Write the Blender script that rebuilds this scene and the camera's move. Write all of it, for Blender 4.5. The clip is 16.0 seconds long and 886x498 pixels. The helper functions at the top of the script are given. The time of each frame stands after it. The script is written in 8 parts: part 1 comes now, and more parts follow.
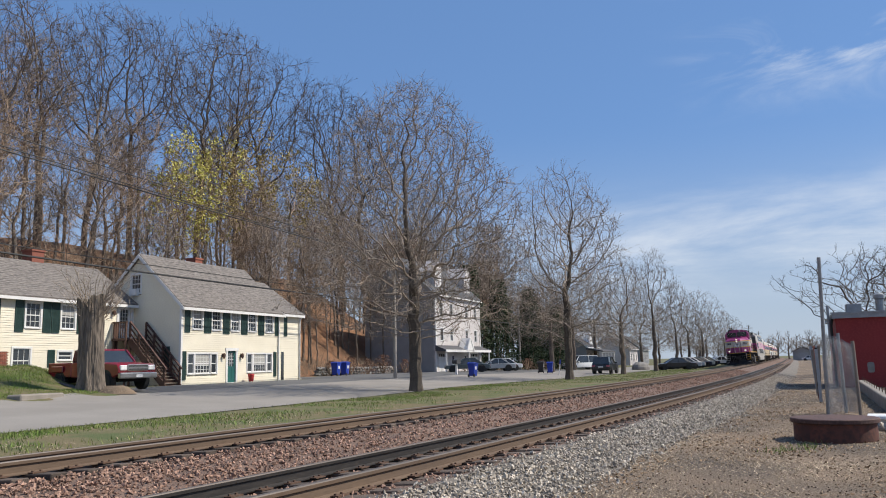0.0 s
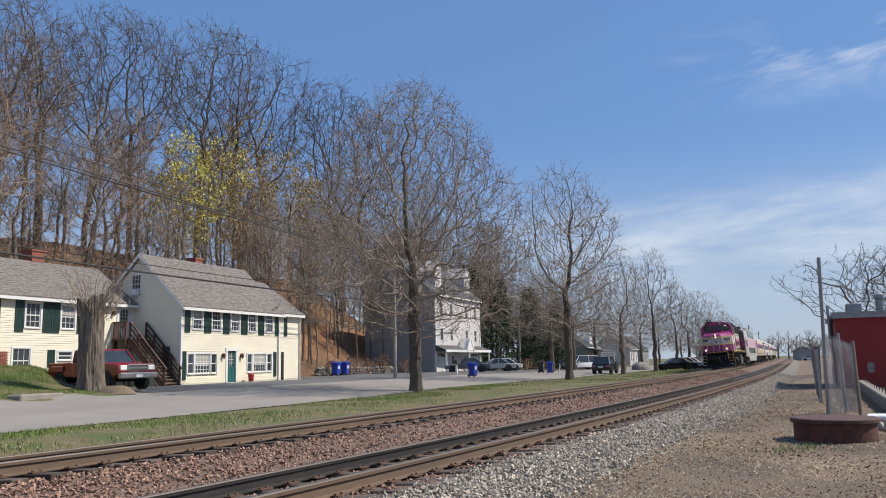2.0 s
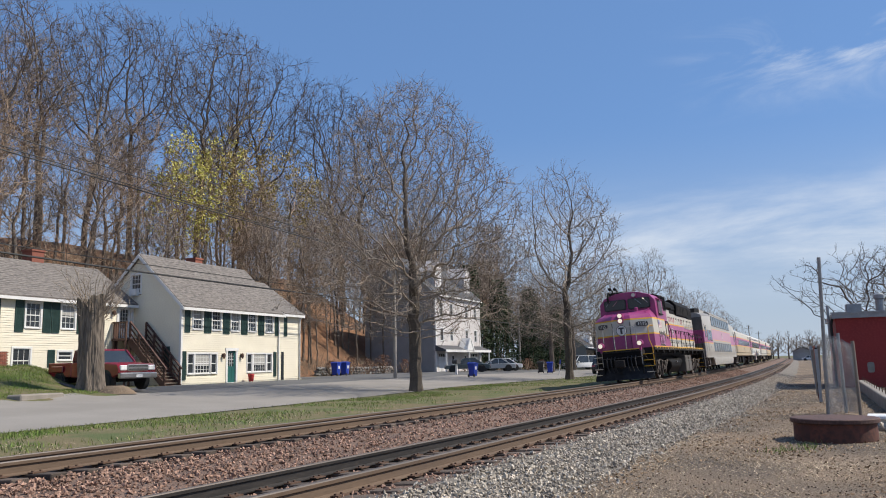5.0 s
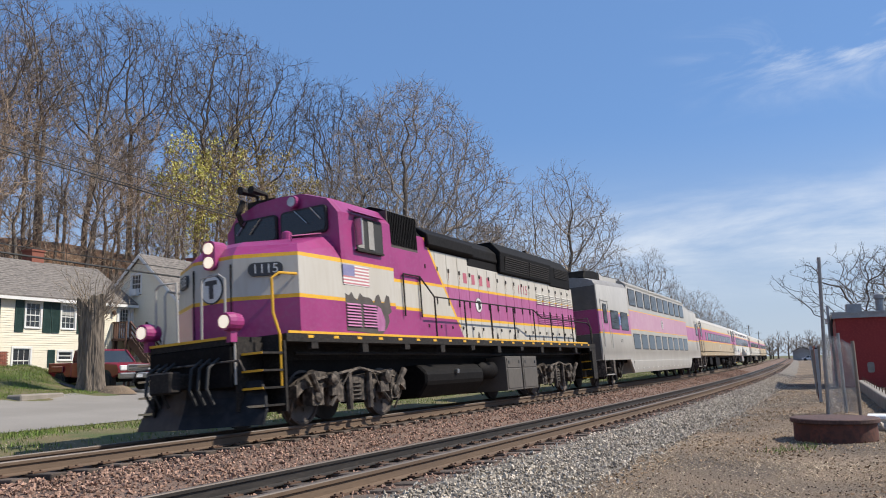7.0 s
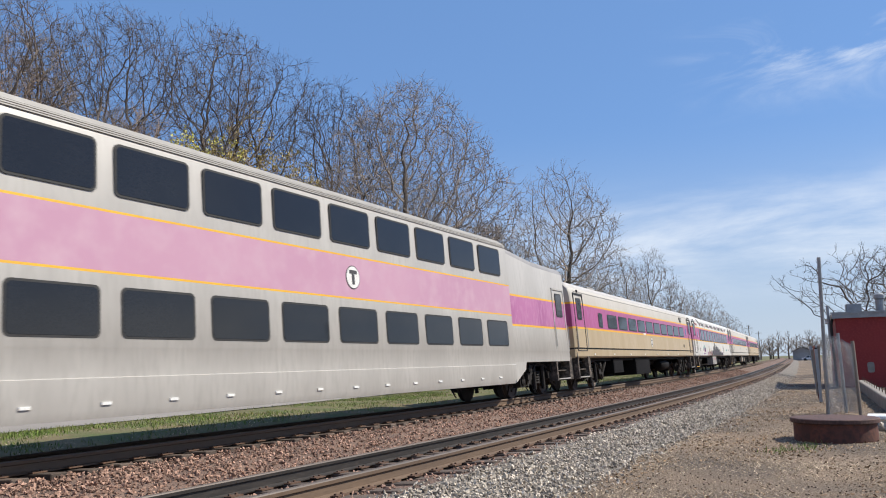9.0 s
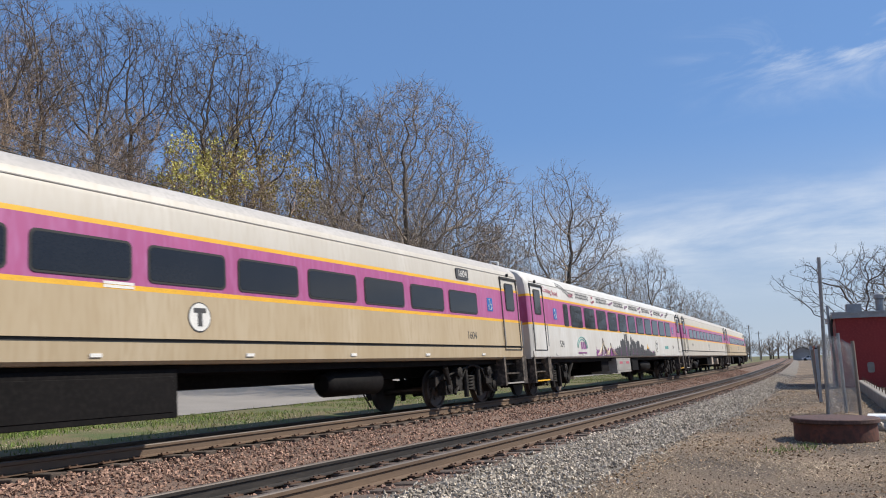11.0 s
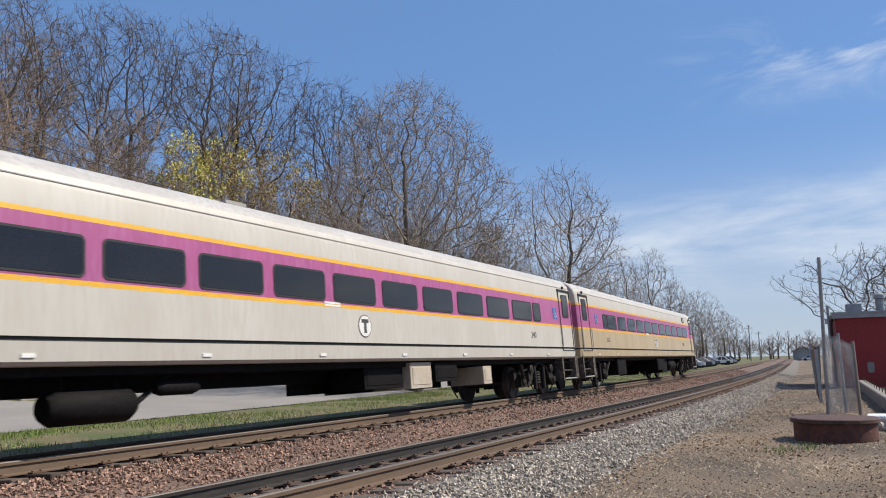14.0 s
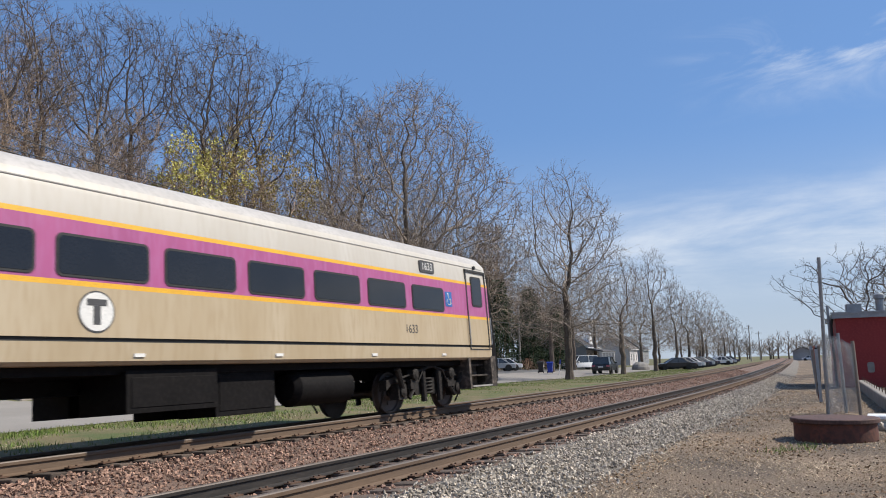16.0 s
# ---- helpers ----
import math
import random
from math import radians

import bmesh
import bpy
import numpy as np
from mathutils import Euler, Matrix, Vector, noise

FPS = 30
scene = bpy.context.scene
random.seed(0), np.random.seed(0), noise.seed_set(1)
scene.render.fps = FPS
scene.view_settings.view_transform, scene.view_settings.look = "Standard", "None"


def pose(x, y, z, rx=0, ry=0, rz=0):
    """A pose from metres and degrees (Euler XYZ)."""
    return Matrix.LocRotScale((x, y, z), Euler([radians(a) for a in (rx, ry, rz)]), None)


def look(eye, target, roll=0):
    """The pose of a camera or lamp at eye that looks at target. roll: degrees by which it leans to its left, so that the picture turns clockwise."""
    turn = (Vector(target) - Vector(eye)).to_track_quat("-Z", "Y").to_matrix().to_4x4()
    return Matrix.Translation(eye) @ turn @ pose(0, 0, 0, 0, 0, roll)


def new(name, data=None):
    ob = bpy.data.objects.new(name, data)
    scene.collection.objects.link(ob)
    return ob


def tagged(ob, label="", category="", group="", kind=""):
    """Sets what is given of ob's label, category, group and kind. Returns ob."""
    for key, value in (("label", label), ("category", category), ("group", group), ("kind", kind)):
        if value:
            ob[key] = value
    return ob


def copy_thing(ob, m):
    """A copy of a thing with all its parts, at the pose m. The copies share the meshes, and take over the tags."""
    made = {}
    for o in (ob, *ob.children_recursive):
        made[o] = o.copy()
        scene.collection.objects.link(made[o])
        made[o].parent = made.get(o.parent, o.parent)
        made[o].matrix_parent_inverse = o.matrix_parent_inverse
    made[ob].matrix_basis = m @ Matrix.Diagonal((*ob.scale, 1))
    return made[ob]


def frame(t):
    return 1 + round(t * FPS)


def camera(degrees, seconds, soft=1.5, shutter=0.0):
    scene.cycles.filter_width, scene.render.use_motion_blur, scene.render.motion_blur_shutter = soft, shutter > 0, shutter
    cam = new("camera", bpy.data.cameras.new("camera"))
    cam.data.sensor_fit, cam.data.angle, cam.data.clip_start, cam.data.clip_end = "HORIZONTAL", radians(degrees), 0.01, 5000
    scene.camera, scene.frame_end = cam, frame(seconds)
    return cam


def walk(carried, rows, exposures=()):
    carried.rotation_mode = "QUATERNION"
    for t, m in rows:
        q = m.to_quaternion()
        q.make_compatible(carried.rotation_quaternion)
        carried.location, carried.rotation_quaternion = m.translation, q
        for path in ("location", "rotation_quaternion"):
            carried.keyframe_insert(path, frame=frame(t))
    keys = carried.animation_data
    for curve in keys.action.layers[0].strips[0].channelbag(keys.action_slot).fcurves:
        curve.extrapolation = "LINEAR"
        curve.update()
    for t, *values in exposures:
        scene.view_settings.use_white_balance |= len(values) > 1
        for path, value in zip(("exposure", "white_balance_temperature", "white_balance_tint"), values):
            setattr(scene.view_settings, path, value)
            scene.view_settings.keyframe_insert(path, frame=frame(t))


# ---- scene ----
# camera: a fixed stand beside the tracks
cam = camera(59.36, 16.0, soft=1.0, shutter=0.1)
YAW, PITCH, LEAN, EYE = 29.604, 8.402, -1.403, (0.0, 0.0, 1.161)
aim = (EYE[0] - math.sin(radians(YAW)) * math.cos(radians(PITCH)), EYE[1] + math.cos(radians(YAW)) * math.cos(radians(PITCH)), EYE[2] + math.sin(radians(PITCH)))
stand = look(EYE, aim, LEAN)
walk(cam, [(0.0, stand), (16.0, stand)], exposures=[(0.0, 0.22), (4.0, 0.22), (6.5, 0.27), (7.5, 0.37), (8.5, 0.39), (9.0, 0.41), (11.5, 0.24), (12.0, 0.23), (12.5, 0.13), (13.0, 0.12), (13.5, 0.2), (14.0, 0.28), (16.0, 0.29)])

# sky and sun
SUN_EL, SUN_AZ = radians(48), radians(58)
world = bpy.data.worlds.new("sky")
scene.world = world
world.use_nodes = True
wn, wl = world.node_tree.nodes, world.node_tree.links
wn.clear()
sky = wn.new("ShaderNodeTexSky")
sky.sky_type, sky.sun_disc = "NISHITA", False
sky.sun_elevation, sky.sun_rotation = SUN_EL, SUN_AZ
sky.altitude, sky.air_density, sky.dust_density, sky.ozone_density = 50, 1.0, 0.15, 3.0
tint = wn.new("ShaderNodeMixRGB")
tint.blend_type, tint.inputs[0].default_value, tint.inputs[2].default_value = "MULTIPLY", 1.0, (0.84, 0.95, 1.10, 1)
wl.new(sky.outputs[0], tint.inputs[1])
co, sep = wn.new("ShaderNodeTexCoord"), wn.new("ShaderNodeSeparateXYZ")
wl.new(co.outputs["Generated"], sep.inputs[0])


def sky_math(op, a, b):
    n = wn.new("ShaderNodeMath")
    n.operation = op
    for k, x in enumerate((a, b)):
        if isinstance(x, (int, float)):
            n.inputs[k].default_value = x
        else:
            wl.new(x, n.inputs[k])
    return n.outputs[0]


def sky_range(src, lo, hi, out0=0.0, out1=1.0):
    n = wn.new("ShaderNodeMapRange")
    n.interpolation_type = "SMOOTHSTEP"
    for k, x in (("From Min", lo), ("From Max", hi), ("To Min", out0), ("To Max", out1)):
        n.inputs[k].default_value = x
    wl.new(src, n.inputs[0])
    return n.outputs[0]


def sky_noise(turn, scale, size, lo, hi, dist=0.6, shift=(0, 0, 0)):
    mp = wn.new("ShaderNodeMapping")
    mp.inputs["Rotation"].default_value, mp.inputs["Scale"].default_value, mp.inputs["Location"].default_value = turn, scale, shift
    wl.new(co.outputs["Generated"], mp.inputs[0])
    n = wn.new("ShaderNodeTexNoise")
    n.inputs["Scale"].default_value, n.inputs["Detail"].default_value, n.inputs["Roughness"].default_value, n.inputs["Distortion"].default_value = size, 7, 0.6, dist
    wl.new(mp.outputs[0], n.inputs[0])
    return sky_range(n.outputs[0], lo, hi)


# pale haze near the horizon, a low bank of thin cloud and a few high wisps over the line's far end
haze, cloud = wn.new("ShaderNodeMixRGB"), wn.new("ShaderNodeMixRGB")
wl.new(sky_range(sep.outputs[2], 0.0, 0.30, 0.72, 0.0), haze.inputs[0])
haze.inputs[2].default_value = (4.7, 5.3, 6.1, 1)
even = wn.new("ShaderNodeMixRGB")
even.inputs[0].default_value, even.inputs[2].default_value = 0.55, (1.6, 3.15, 6.3, 1)
wl.new(tint.outputs[0], even.inputs[1])
wl.new(even.outputs[0], haze.inputs[1])
east, far_east = sky_range(sep.outputs[0], -0.5, -0.2), sky_range(sep.outputs[0], -0.24, -0.04)
bank = sky_math("MULTIPLY", sky_range(sep.outputs[2], 0.05, 0.13), sky_range(sep.outputs[2], 0.14, 0.235, 1.0, 0.0))
bank = sky_math("MULTIPLY", bank, sky_noise((0.0, 0.1, 0.3), (1.5, 1.5, 7.0), 2.0, 0.36, 0.7, 0.3))
wisp = sky_math("MULTIPLY", sky_range(sep.outputs[2], 0.26, 0.36), sky_noise((0.1, 0.25, 0.2), (2.2, 1.5, 9.0), 2.0, 0.47, 0.78, 0.8, (0.3, 0.0, 0.35)))
veil = sky_math("ADD", sky_math("MULTIPLY", bank, east), sky_math("MULTIPLY", wisp, far_east))
wl.new(sky_math("MULTIPLY", veil, 0.8), cloud.inputs[0])
cloud.inputs[2].default_value = (7.6, 8.0, 8.5, 1)
wl.new(haze.outputs[0], cloud.inputs[1])
bg, wo = wn.new("ShaderNodeBackground"), wn.new("ShaderNodeOutputWorld")
bg.inputs[1].default_value = 0.093
wl.new(cloud.outputs[0], bg.inputs[0])
wl.new(bg.outputs[0], wo.inputs[0])
lamp = bpy.data.lights.new("sun", "SUN")
lamp.energy, lamp.angle, lamp.color = 4.6, radians(0.53), (1.0, 0.93, 0.82)
sun = new("sun", lamp)
sun.matrix_world = look((60 * math.sin(SUN_AZ), 60 * math.cos(SUN_AZ), 60 * math.tan(SUN_EL)), (0, 0, 0))


# materials
def mat(name, c1, c2=None, scale=4.0, rough=0.8, bump=0.2, metal=0.0, fine=40.0, c3=None, spread=0.0, stretch=(1, 1, 1), dist=0.02, spec=0.5, objrand=0.0, isl=0.0):
    """A surface in two or three colours mixed by noise at two scales."""
    m = bpy.data.materials.new(name)
    m.use_nodes = True
    n, l = m.node_tree.nodes, m.node_tree.links
    p = n["Principled BSDF"]
    p.inputs["Roughness"].default_value, p.inputs["Metallic"].default_value = rough, metal
    p.inputs["Specular IOR Level"].default_value = spec
    tc, mg = n.new("ShaderNodeTexCoord"), n.new("ShaderNodeMapping")
    mg.inputs["Scale"].default_value = stretch
    l.new(tc.outputs["Object"], mg.inputs[0])
    big, small = n.new("ShaderNodeTexNoise"), n.new("ShaderNodeTexNoise")
    for k, s, d in ((big, scale, 4), (small, fine, 3)):
        k.inputs["Scale"].default_value, k.inputs["Detail"].default_value = s, d
        l.new(mg.outputs[0], k.inputs[0])
    c2 = c2 or tuple(x * 0.85 for x in c1)
    mix = n.new("ShaderNodeMixRGB")
    mix.inputs[1].default_value, mix.inputs[2].default_value = (*c1, 1), (*c2, 1)
    r = n.new("ShaderNodeValToRGB")
    r.color_ramp.elements[0].position, r.color_ramp.elements[1].position = 0.36, 0.64
    l.new(big.outputs[0], r.inputs[0])
    l.new(r.outputs[0], mix.inputs[0])
    out = mix
    mix2 = n.new("ShaderNodeMixRGB")
    mix2.inputs[2].default_value = (*(c3 or tuple(x * 0.75 for x in c1)), 1)
    r2 = n.new("ShaderNodeValToRGB")
    r2.color_ramp.elements[0].position, r2.color_ramp.elements[1].position = 0.45, 0.75
    l.new(small.outputs[0], r2.inputs[0])
    l.new(r2.outputs[0], mix2.inputs[0])
    l.new(out.outputs[0], mix2.inputs[1])
    out = mix2
    if objrand or isl:
        hv = n.new("ShaderNodeHueSaturation")
        if isl:
            src = n.new("ShaderNodeNewGeometry").outputs["Random Per Island"]
        else:
            src = n.new("ShaderNodeObjectInfo").outputs["Random"]
        mr = n.new("ShaderNodeMapRange")
        k = isl or objrand
        mr.inputs["To Min"].default_value, mr.inputs["To Max"].default_value = 1 - k, 1 + k
        l.new(src, mr.inputs[0])
        l.new(mr.outputs[0], hv.inputs["Value"])
        l.new(out.outputs[0], hv.inputs["Color"])
        out = hv
    l.new(out.outputs[0], p.inputs["Base Color"])
    if bump:
        b = n.new("ShaderNodeBump")
        b.inputs["Strength"].default_value, b.inputs["Distance"].default_value = bump, dist
        l.new(small.outputs[0], b.inputs["Height"])
        l.new(b.outputs[0], p.inputs["Normal"])
    return m


def glow(name, c, k):
    m = bpy.data.materials.new(name)
    m.use_nodes = True
    p = m.node_tree.nodes["Principled BSDF"]
    p.inputs["Base Color"].default_value = (*c, 1)
    p.inputs["Emission Color"].default_value, p.inputs["Emission Strength"].default_value = (*c, 1), k
    return m


def clear_glass(name):
    m = bpy.data.materials.new(name)
    m.use_nodes = True
    p = m.node_tree.nodes["Principled BSDF"]
    p.inputs["Transmission Weight"].default_value, p.inputs["Roughness"].default_value = 1.0, 0.02
    p.inputs["Base Color"].default_value = (0.9, 0.95, 0.94, 1)
    return m


M = {}
M["litter"] = mat("leaf_litter", (0.26, 0.125, 0.062), (0.17, 0.09, 0.048), 0.5, 0.95, 0.6, fine=7, c3=(0.11, 0.065, 0.035), dist=0.1)
M["grass"] = mat("spring_grass", (0.07, 0.10, 0.026), (0.16, 0.125, 0.065), 0.8, 0.95, 0.6, fine=14, c3=(0.13, 0.11, 0.05), dist=0.06)
M["dry"] = mat("dry_dirt", (0.2, 0.138, 0.088), (0.055, 0.041, 0.032), 0.42, 0.95, 1.0, fine=34, c3=(0.37, 0.285, 0.2), dist=0.06)
M["asphalt"] = mat("worn_asphalt", (0.29, 0.265, 0.235), (0.235, 0.215, 0.19), 0.35, 0.92, 0.3, fine=60, c3=(0.21, 0.19, 0.17), dist=0.01)
M["lot"] = mat("dark_asphalt", (0.12, 0.118, 0.115), (0.085, 0.083, 0.082), 0.5, 0.92, 0.3, fine=50, c3=(0.15, 0.148, 0.145), dist=0.01)
M["ballast"] = mat("brown_ballast", (0.21, 0.137, 0.102), (0.15, 0.098, 0.075), 1.5, 0.95, 1.0, fine=24, c3=(0.09, 0.06, 0.05), dist=0.06)
M["stone_b"] = mat("brown_stones", (0.37, 0.235, 0.175), (0.25, 0.155, 0.115), 3, 0.95, 0.2, fine=30, isl=0.5, spec=0.2)
M["stone_g"] = mat("grey_stones", (0.52, 0.455, 0.37), (0.35, 0.30, 0.245), 3, 0.95, 0.2, fine=30, isl=0.5, spec=0.2)
M["gravel"] = mat("grey_gravel", (0.24, 0.21, 0.175), (0.17, 0.147, 0.122), 1.5, 0.95, 1.0, fine=24, c3=(0.1, 0.095, 0.09), dist=0.06)
M["rust"] = mat("rail_rust", (0.145, 0.095, 0.06), (0.105, 0.07, 0.048), 2, 0.8, 0.2, fine=30, stretch=(1, 0.2, 1))
M["rail_top"] = mat("worn_rail_steel", (0.16, 0.13, 0.11), (0.12, 0.1, 0.085), 2, 0.6, 0.05, metal=0.3, fine=60, stretch=(1, 0.05, 1))
M["dark_rail"] = mat("black_rail", (0.02, 0.018, 0.017), (0.032, 0.028, 0.025), 2, 0.5, 0.1, fine=30, c3=(0.05, 0.042, 0.036), stretch=(1, 0.2, 1))
M["tie"] = mat("weathered_tie", (0.115, 0.085, 0.066), (0.075, 0.057, 0.046), 6, 0.95, 0.5, fine=40, stretch=(0.3, 2, 2), objrand=0.3)
M["iron"] = mat("rusty_iron", (0.13, 0.07, 0.04), (0.09, 0.055, 0.04), 5, 0.8, 0.3)
M["bark"] = mat("grey_bark", (0.28, 0.222, 0.17), (0.19, 0.15, 0.118), 3, 0.95, 0.5, fine=22, c3=(0.29, 0.245, 0.2), objrand=0.35)
M["bark_warm"] = mat("brown_bark", (0.36, 0.255, 0.168), (0.25, 0.175, 0.118), 3, 0.95, 0.5, fine=22, c3=(0.33, 0.25, 0.18), objrand=0.35)
M["bark_dark"] = mat("dark_oak_bark", (0.115, 0.09, 0.072), (0.075, 0.06, 0.05), 3, 0.95, 0.5, fine=22, c3=(0.17, 0.14, 0.115), objrand=0.25)
M["bark_trunk"] = mat("dark_trunk_bark", (0.125, 0.098, 0.076), (0.08, 0.063, 0.05), 3, 0.95, 0.5, fine=22, c3=(0.18, 0.145, 0.115), objrand=0.4)
M["bark_pale"] = mat("maple_bark", (0.28, 0.22, 0.165), (0.15, 0.117, 0.09), 4, 0.95, 0.6, fine=18, c3=(0.50, 0.42, 0.34))
M["bud_green"] = mat("spring_leaf_yellow_green", (0.60, 0.54, 0.12), (0.48, 0.45, 0.10), 2, 0.8, 0.0, isl=0.35)
M["bud_olive"] = mat("spring_leaf_olive", (0.36, 0.28, 0.09), (0.28, 0.22, 0.08), 2, 0.8, 0.0, isl=0.35)
M["bud_red"] = mat("maple_bud", (0.21, 0.11, 0.07), (0.16, 0.08, 0.05), 2, 0.8, 0.0, isl=0.3)
M["fir"] = mat("evergreen_needle", (0.045, 0.068, 0.026), (0.03, 0.048, 0.02), 2, 0.85, 0.0, isl=0.4)
M["blade"] = mat("grass_blade", (0.13, 0.21, 0.035), (0.2, 0.21, 0.065), 0.6, 0.85, 0.0, isl=0.4)
M["straw"] = mat("dry_straw", (0.56, 0.45, 0.31), (0.36, 0.27, 0.18), 0.6, 0.9, 0.0, isl=0.4)


# building helpers
class Geo:
    """Vertices, faces and a material number for each face."""

    def __init__(self):
        self.v, self.f, self.m = [], [], []

    def add(self, vs, fs, m=0):
        k = len(self.v)
        self.v += [tuple(x) for x in vs]
        self.f += [tuple(i + k for i in f) for f in fs]
        self.m += [m] * len(fs)
        return self

    def box(self, x0, x1, y0, y1, z0, z1, m=0, turn=None):
        vs = [(x, y, z) for z in (z0, z1) for y in (y0, y1) for x in (x0, x1)]
        if turn:
            vs = [turn @ Vector(p) for p in vs]
        return self.add(vs, [(0, 2, 3, 1), (4, 5, 7, 6), (0, 1, 5, 4), (2, 6, 7, 3), (0, 4, 6, 2), (1, 3, 7, 5)], m)

    def prism(self, poly, d0, d1, axis="x", m=0):
        """A flat outline (pairs) carried from d0 to d1 along an axis."""
        put = {"x": lambda a, b, d: (d, a, b), "y": lambda a, b, d: (a, d, b), "z": lambda a, b, d: (a, b, d)}[axis]
        n = len(poly)
        vs = [put(a, b, d0) for a, b in poly] + [put(a, b, d1) for a, b in poly]
        fs = [tuple(range(n))[::-1], tuple(range(n, 2 * n))] + [(i, (i + 1) % n, n + (i + 1) % n, n + i) for i in range(n)]
        return self.add(vs, fs, m)

    def rrect(self, a, b, w, h, r, d0, d1, axis="x", m=0):
        return self.prism(round_rect(a, b, w, h, r), d0, d1, axis, m)

    def tube(self, pts, radii, sides=6, m=0):
        pts = [Vector(p) for p in pts]
        if isinstance(radii, (int, float)):
            radii = [radii] * len(pts)
        k, vs = len(self.v), []
        u = None
        for i, p in enumerate(pts):
            t = (pts[min(i + 1, len(pts) - 1)] - pts[max(i - 1, 0)]).normalized()
            u = t.orthogonal().normalized() if u is None else (u - t * u.dot(t)).normalized()
            w = t.cross(u)
            for j in range(sides):
                a = 2 * math.pi * j / sides
                vs.append(p + (u * math.cos(a) + w * math.sin(a)) * radii[i])
        fs = [(i * sides + j, i * sides + (j + 1) % sides, (i + 1) * sides + (j + 1) % sides, (i + 1) * sides + j) for i in range(len(pts) - 1) for j in range(sides)]
        fs += [tuple(range(sides))[::-1], tuple((len(pts) - 1) * sides + j for j in range(sides))]
        return self.add(vs, fs, m)

    def lathe(self, prof, c=(0, 0, 0), axis="z", sides=20, m=0):
        """(radius, height) pairs turned about an axis through c."""
        vs, n = [], len(prof)
        for r, h in prof:
            for j in range(sides):
                a = 2 * math.pi * j / sides
                p = (r * math.cos(a), r * math.sin(a), h)
                p = {"z": p, "x": (p[2], p[0], p[1]), "y": (p[0], p[2], p[1])}[axis]
                vs.append((p[0] + c[0], p[1] + c[1], p[2] + c[2]))
        fs = [(i * sides + j, i * sides + (j + 1) % sides, (i + 1) * sides + (j + 1) % sides, (i + 1) * sides + j) for i in range(n - 1) for j in range(sides)]
        fs += [tuple(range(sides))[::-1], tuple((n - 1) * sides + j for j in range(sides))]
        return self.add(vs, fs, m)


def round_rect(a, b, w, h, r, k=4):
    out = []
    for ca, cb, s in ((a + w / 2 - r, b + h / 2 - r, 0), (a - w / 2 + r, b + h / 2 - r, 1), (a - w / 2 + r, b - h / 2 + r, 2), (a + w / 2 - r, b - h / 2 + r, 3)):
        for i in range(k + 1):
            t = math.pi / 2 * (s + i / k)
            out.append((ca + r * math.cos(t), cb + r * math.sin(t)))
    return out


def mesh(name, g, mats, smooth=False, bevel=0.0):
    me = bpy.data.meshes.new(name)
    me.from_pydata(g.v, [], g.f)
    mats = mats if isinstance(mats, (list, tuple)) else [mats]
    for x in mats:
        me.materials.append(M[x] if isinstance(x, str) else x)
    if len(mats) > 1:
        me.polygons.foreach_set("material_index", g.m)
    bm = bmesh.new()
    bm.from_mesh(me)
    bmesh.ops.recalc_face_normals(bm, faces=bm.faces)
    if bevel:
        sharp = [e for e in bm.edges if len(e.link_faces) == 2 and e.calc_face_angle(0) > 0.6]
        bmesh.ops.bevel(bm, geom=sharp, offset=bevel, segments=1, affect="EDGES", clamp_overlap=True)
    bm.to_mesh(me)
    bm.free()
    if smooth:
        me.polygons.foreach_set("use_smooth", [True] * len(me.polygons))
        me.set_sharp_from_angle(angle=radians(35))
    return me


def part(name, g, mats, parent, label="", smooth=False, bevel=0.0):
    ob = new(name, g if isinstance(g, bpy.types.Mesh) else mesh(name, g, mats, smooth, bevel))
    ob.parent = parent
    return tagged(ob, label)


def thing(name, label, category, m=None, group="", kind=""):
    ob = new(name)
    ob.matrix_world = m or Matrix()
    return tagged(ob, label, category, group, kind)


def piece(name, g, mats, label, category, m=None, group="", kind="", smooth=False, bevel=0.0):
    """A thing that is one mesh."""
    ob = new(name, mesh(name, g, mats, smooth, bevel))
    if m:
        ob.matrix_world = m
    return tagged(ob, label, category, group, kind)


def words(text, size, mats, parent, m, name="lettering", label=""):
    cu = bpy.data.curves.new(name, "FONT")
    cu.body, cu.size, cu.extrude, cu.align_x, cu.align_y = text, size, 0.002, "CENTER", "CENTER"
    tmp = bpy.data.objects.new(name, cu)
    scene.collection.objects.link(tmp)
    me = bpy.data.meshes.new_from_object(tmp.evaluated_get(bpy.context.evaluated_depsgraph_get()))
    bpy.data.objects.remove(tmp)
    me.materials.clear()
    me.materials.append(M[mats])
    ob = new(name, me)
    ob.parent, ob.matrix_local = parent, m
    return tagged(ob, label)


# the street's own axes: a along the house fronts, v away from the tracks
BEAR = radians(6.3)
AX, VX = Vector((-math.sin(BEAR), math.cos(BEAR), 0)), Vector((-math.cos(BEAR), -math.sin(BEAR), 0))


def W(a, v, z=0.0):
    return AX * a + VX * v + Vector((0, 0, z))


def av(x, y):
    p = Vector((x, y, 0))
    return p.dot(AX), p.dot(VX)


def street(a, v, z=0.0, turn=0.0):
    """A pose whose y runs along the street and whose -x points away from the tracks."""
    return Matrix.Translation(W(a, v, z)) @ Matrix.Rotation(BEAR + radians(turn), 4, "Z")


# the tracks' line: far track's middle
K2, K3, Y_END = 0.00188, -0.0000194, 97.0


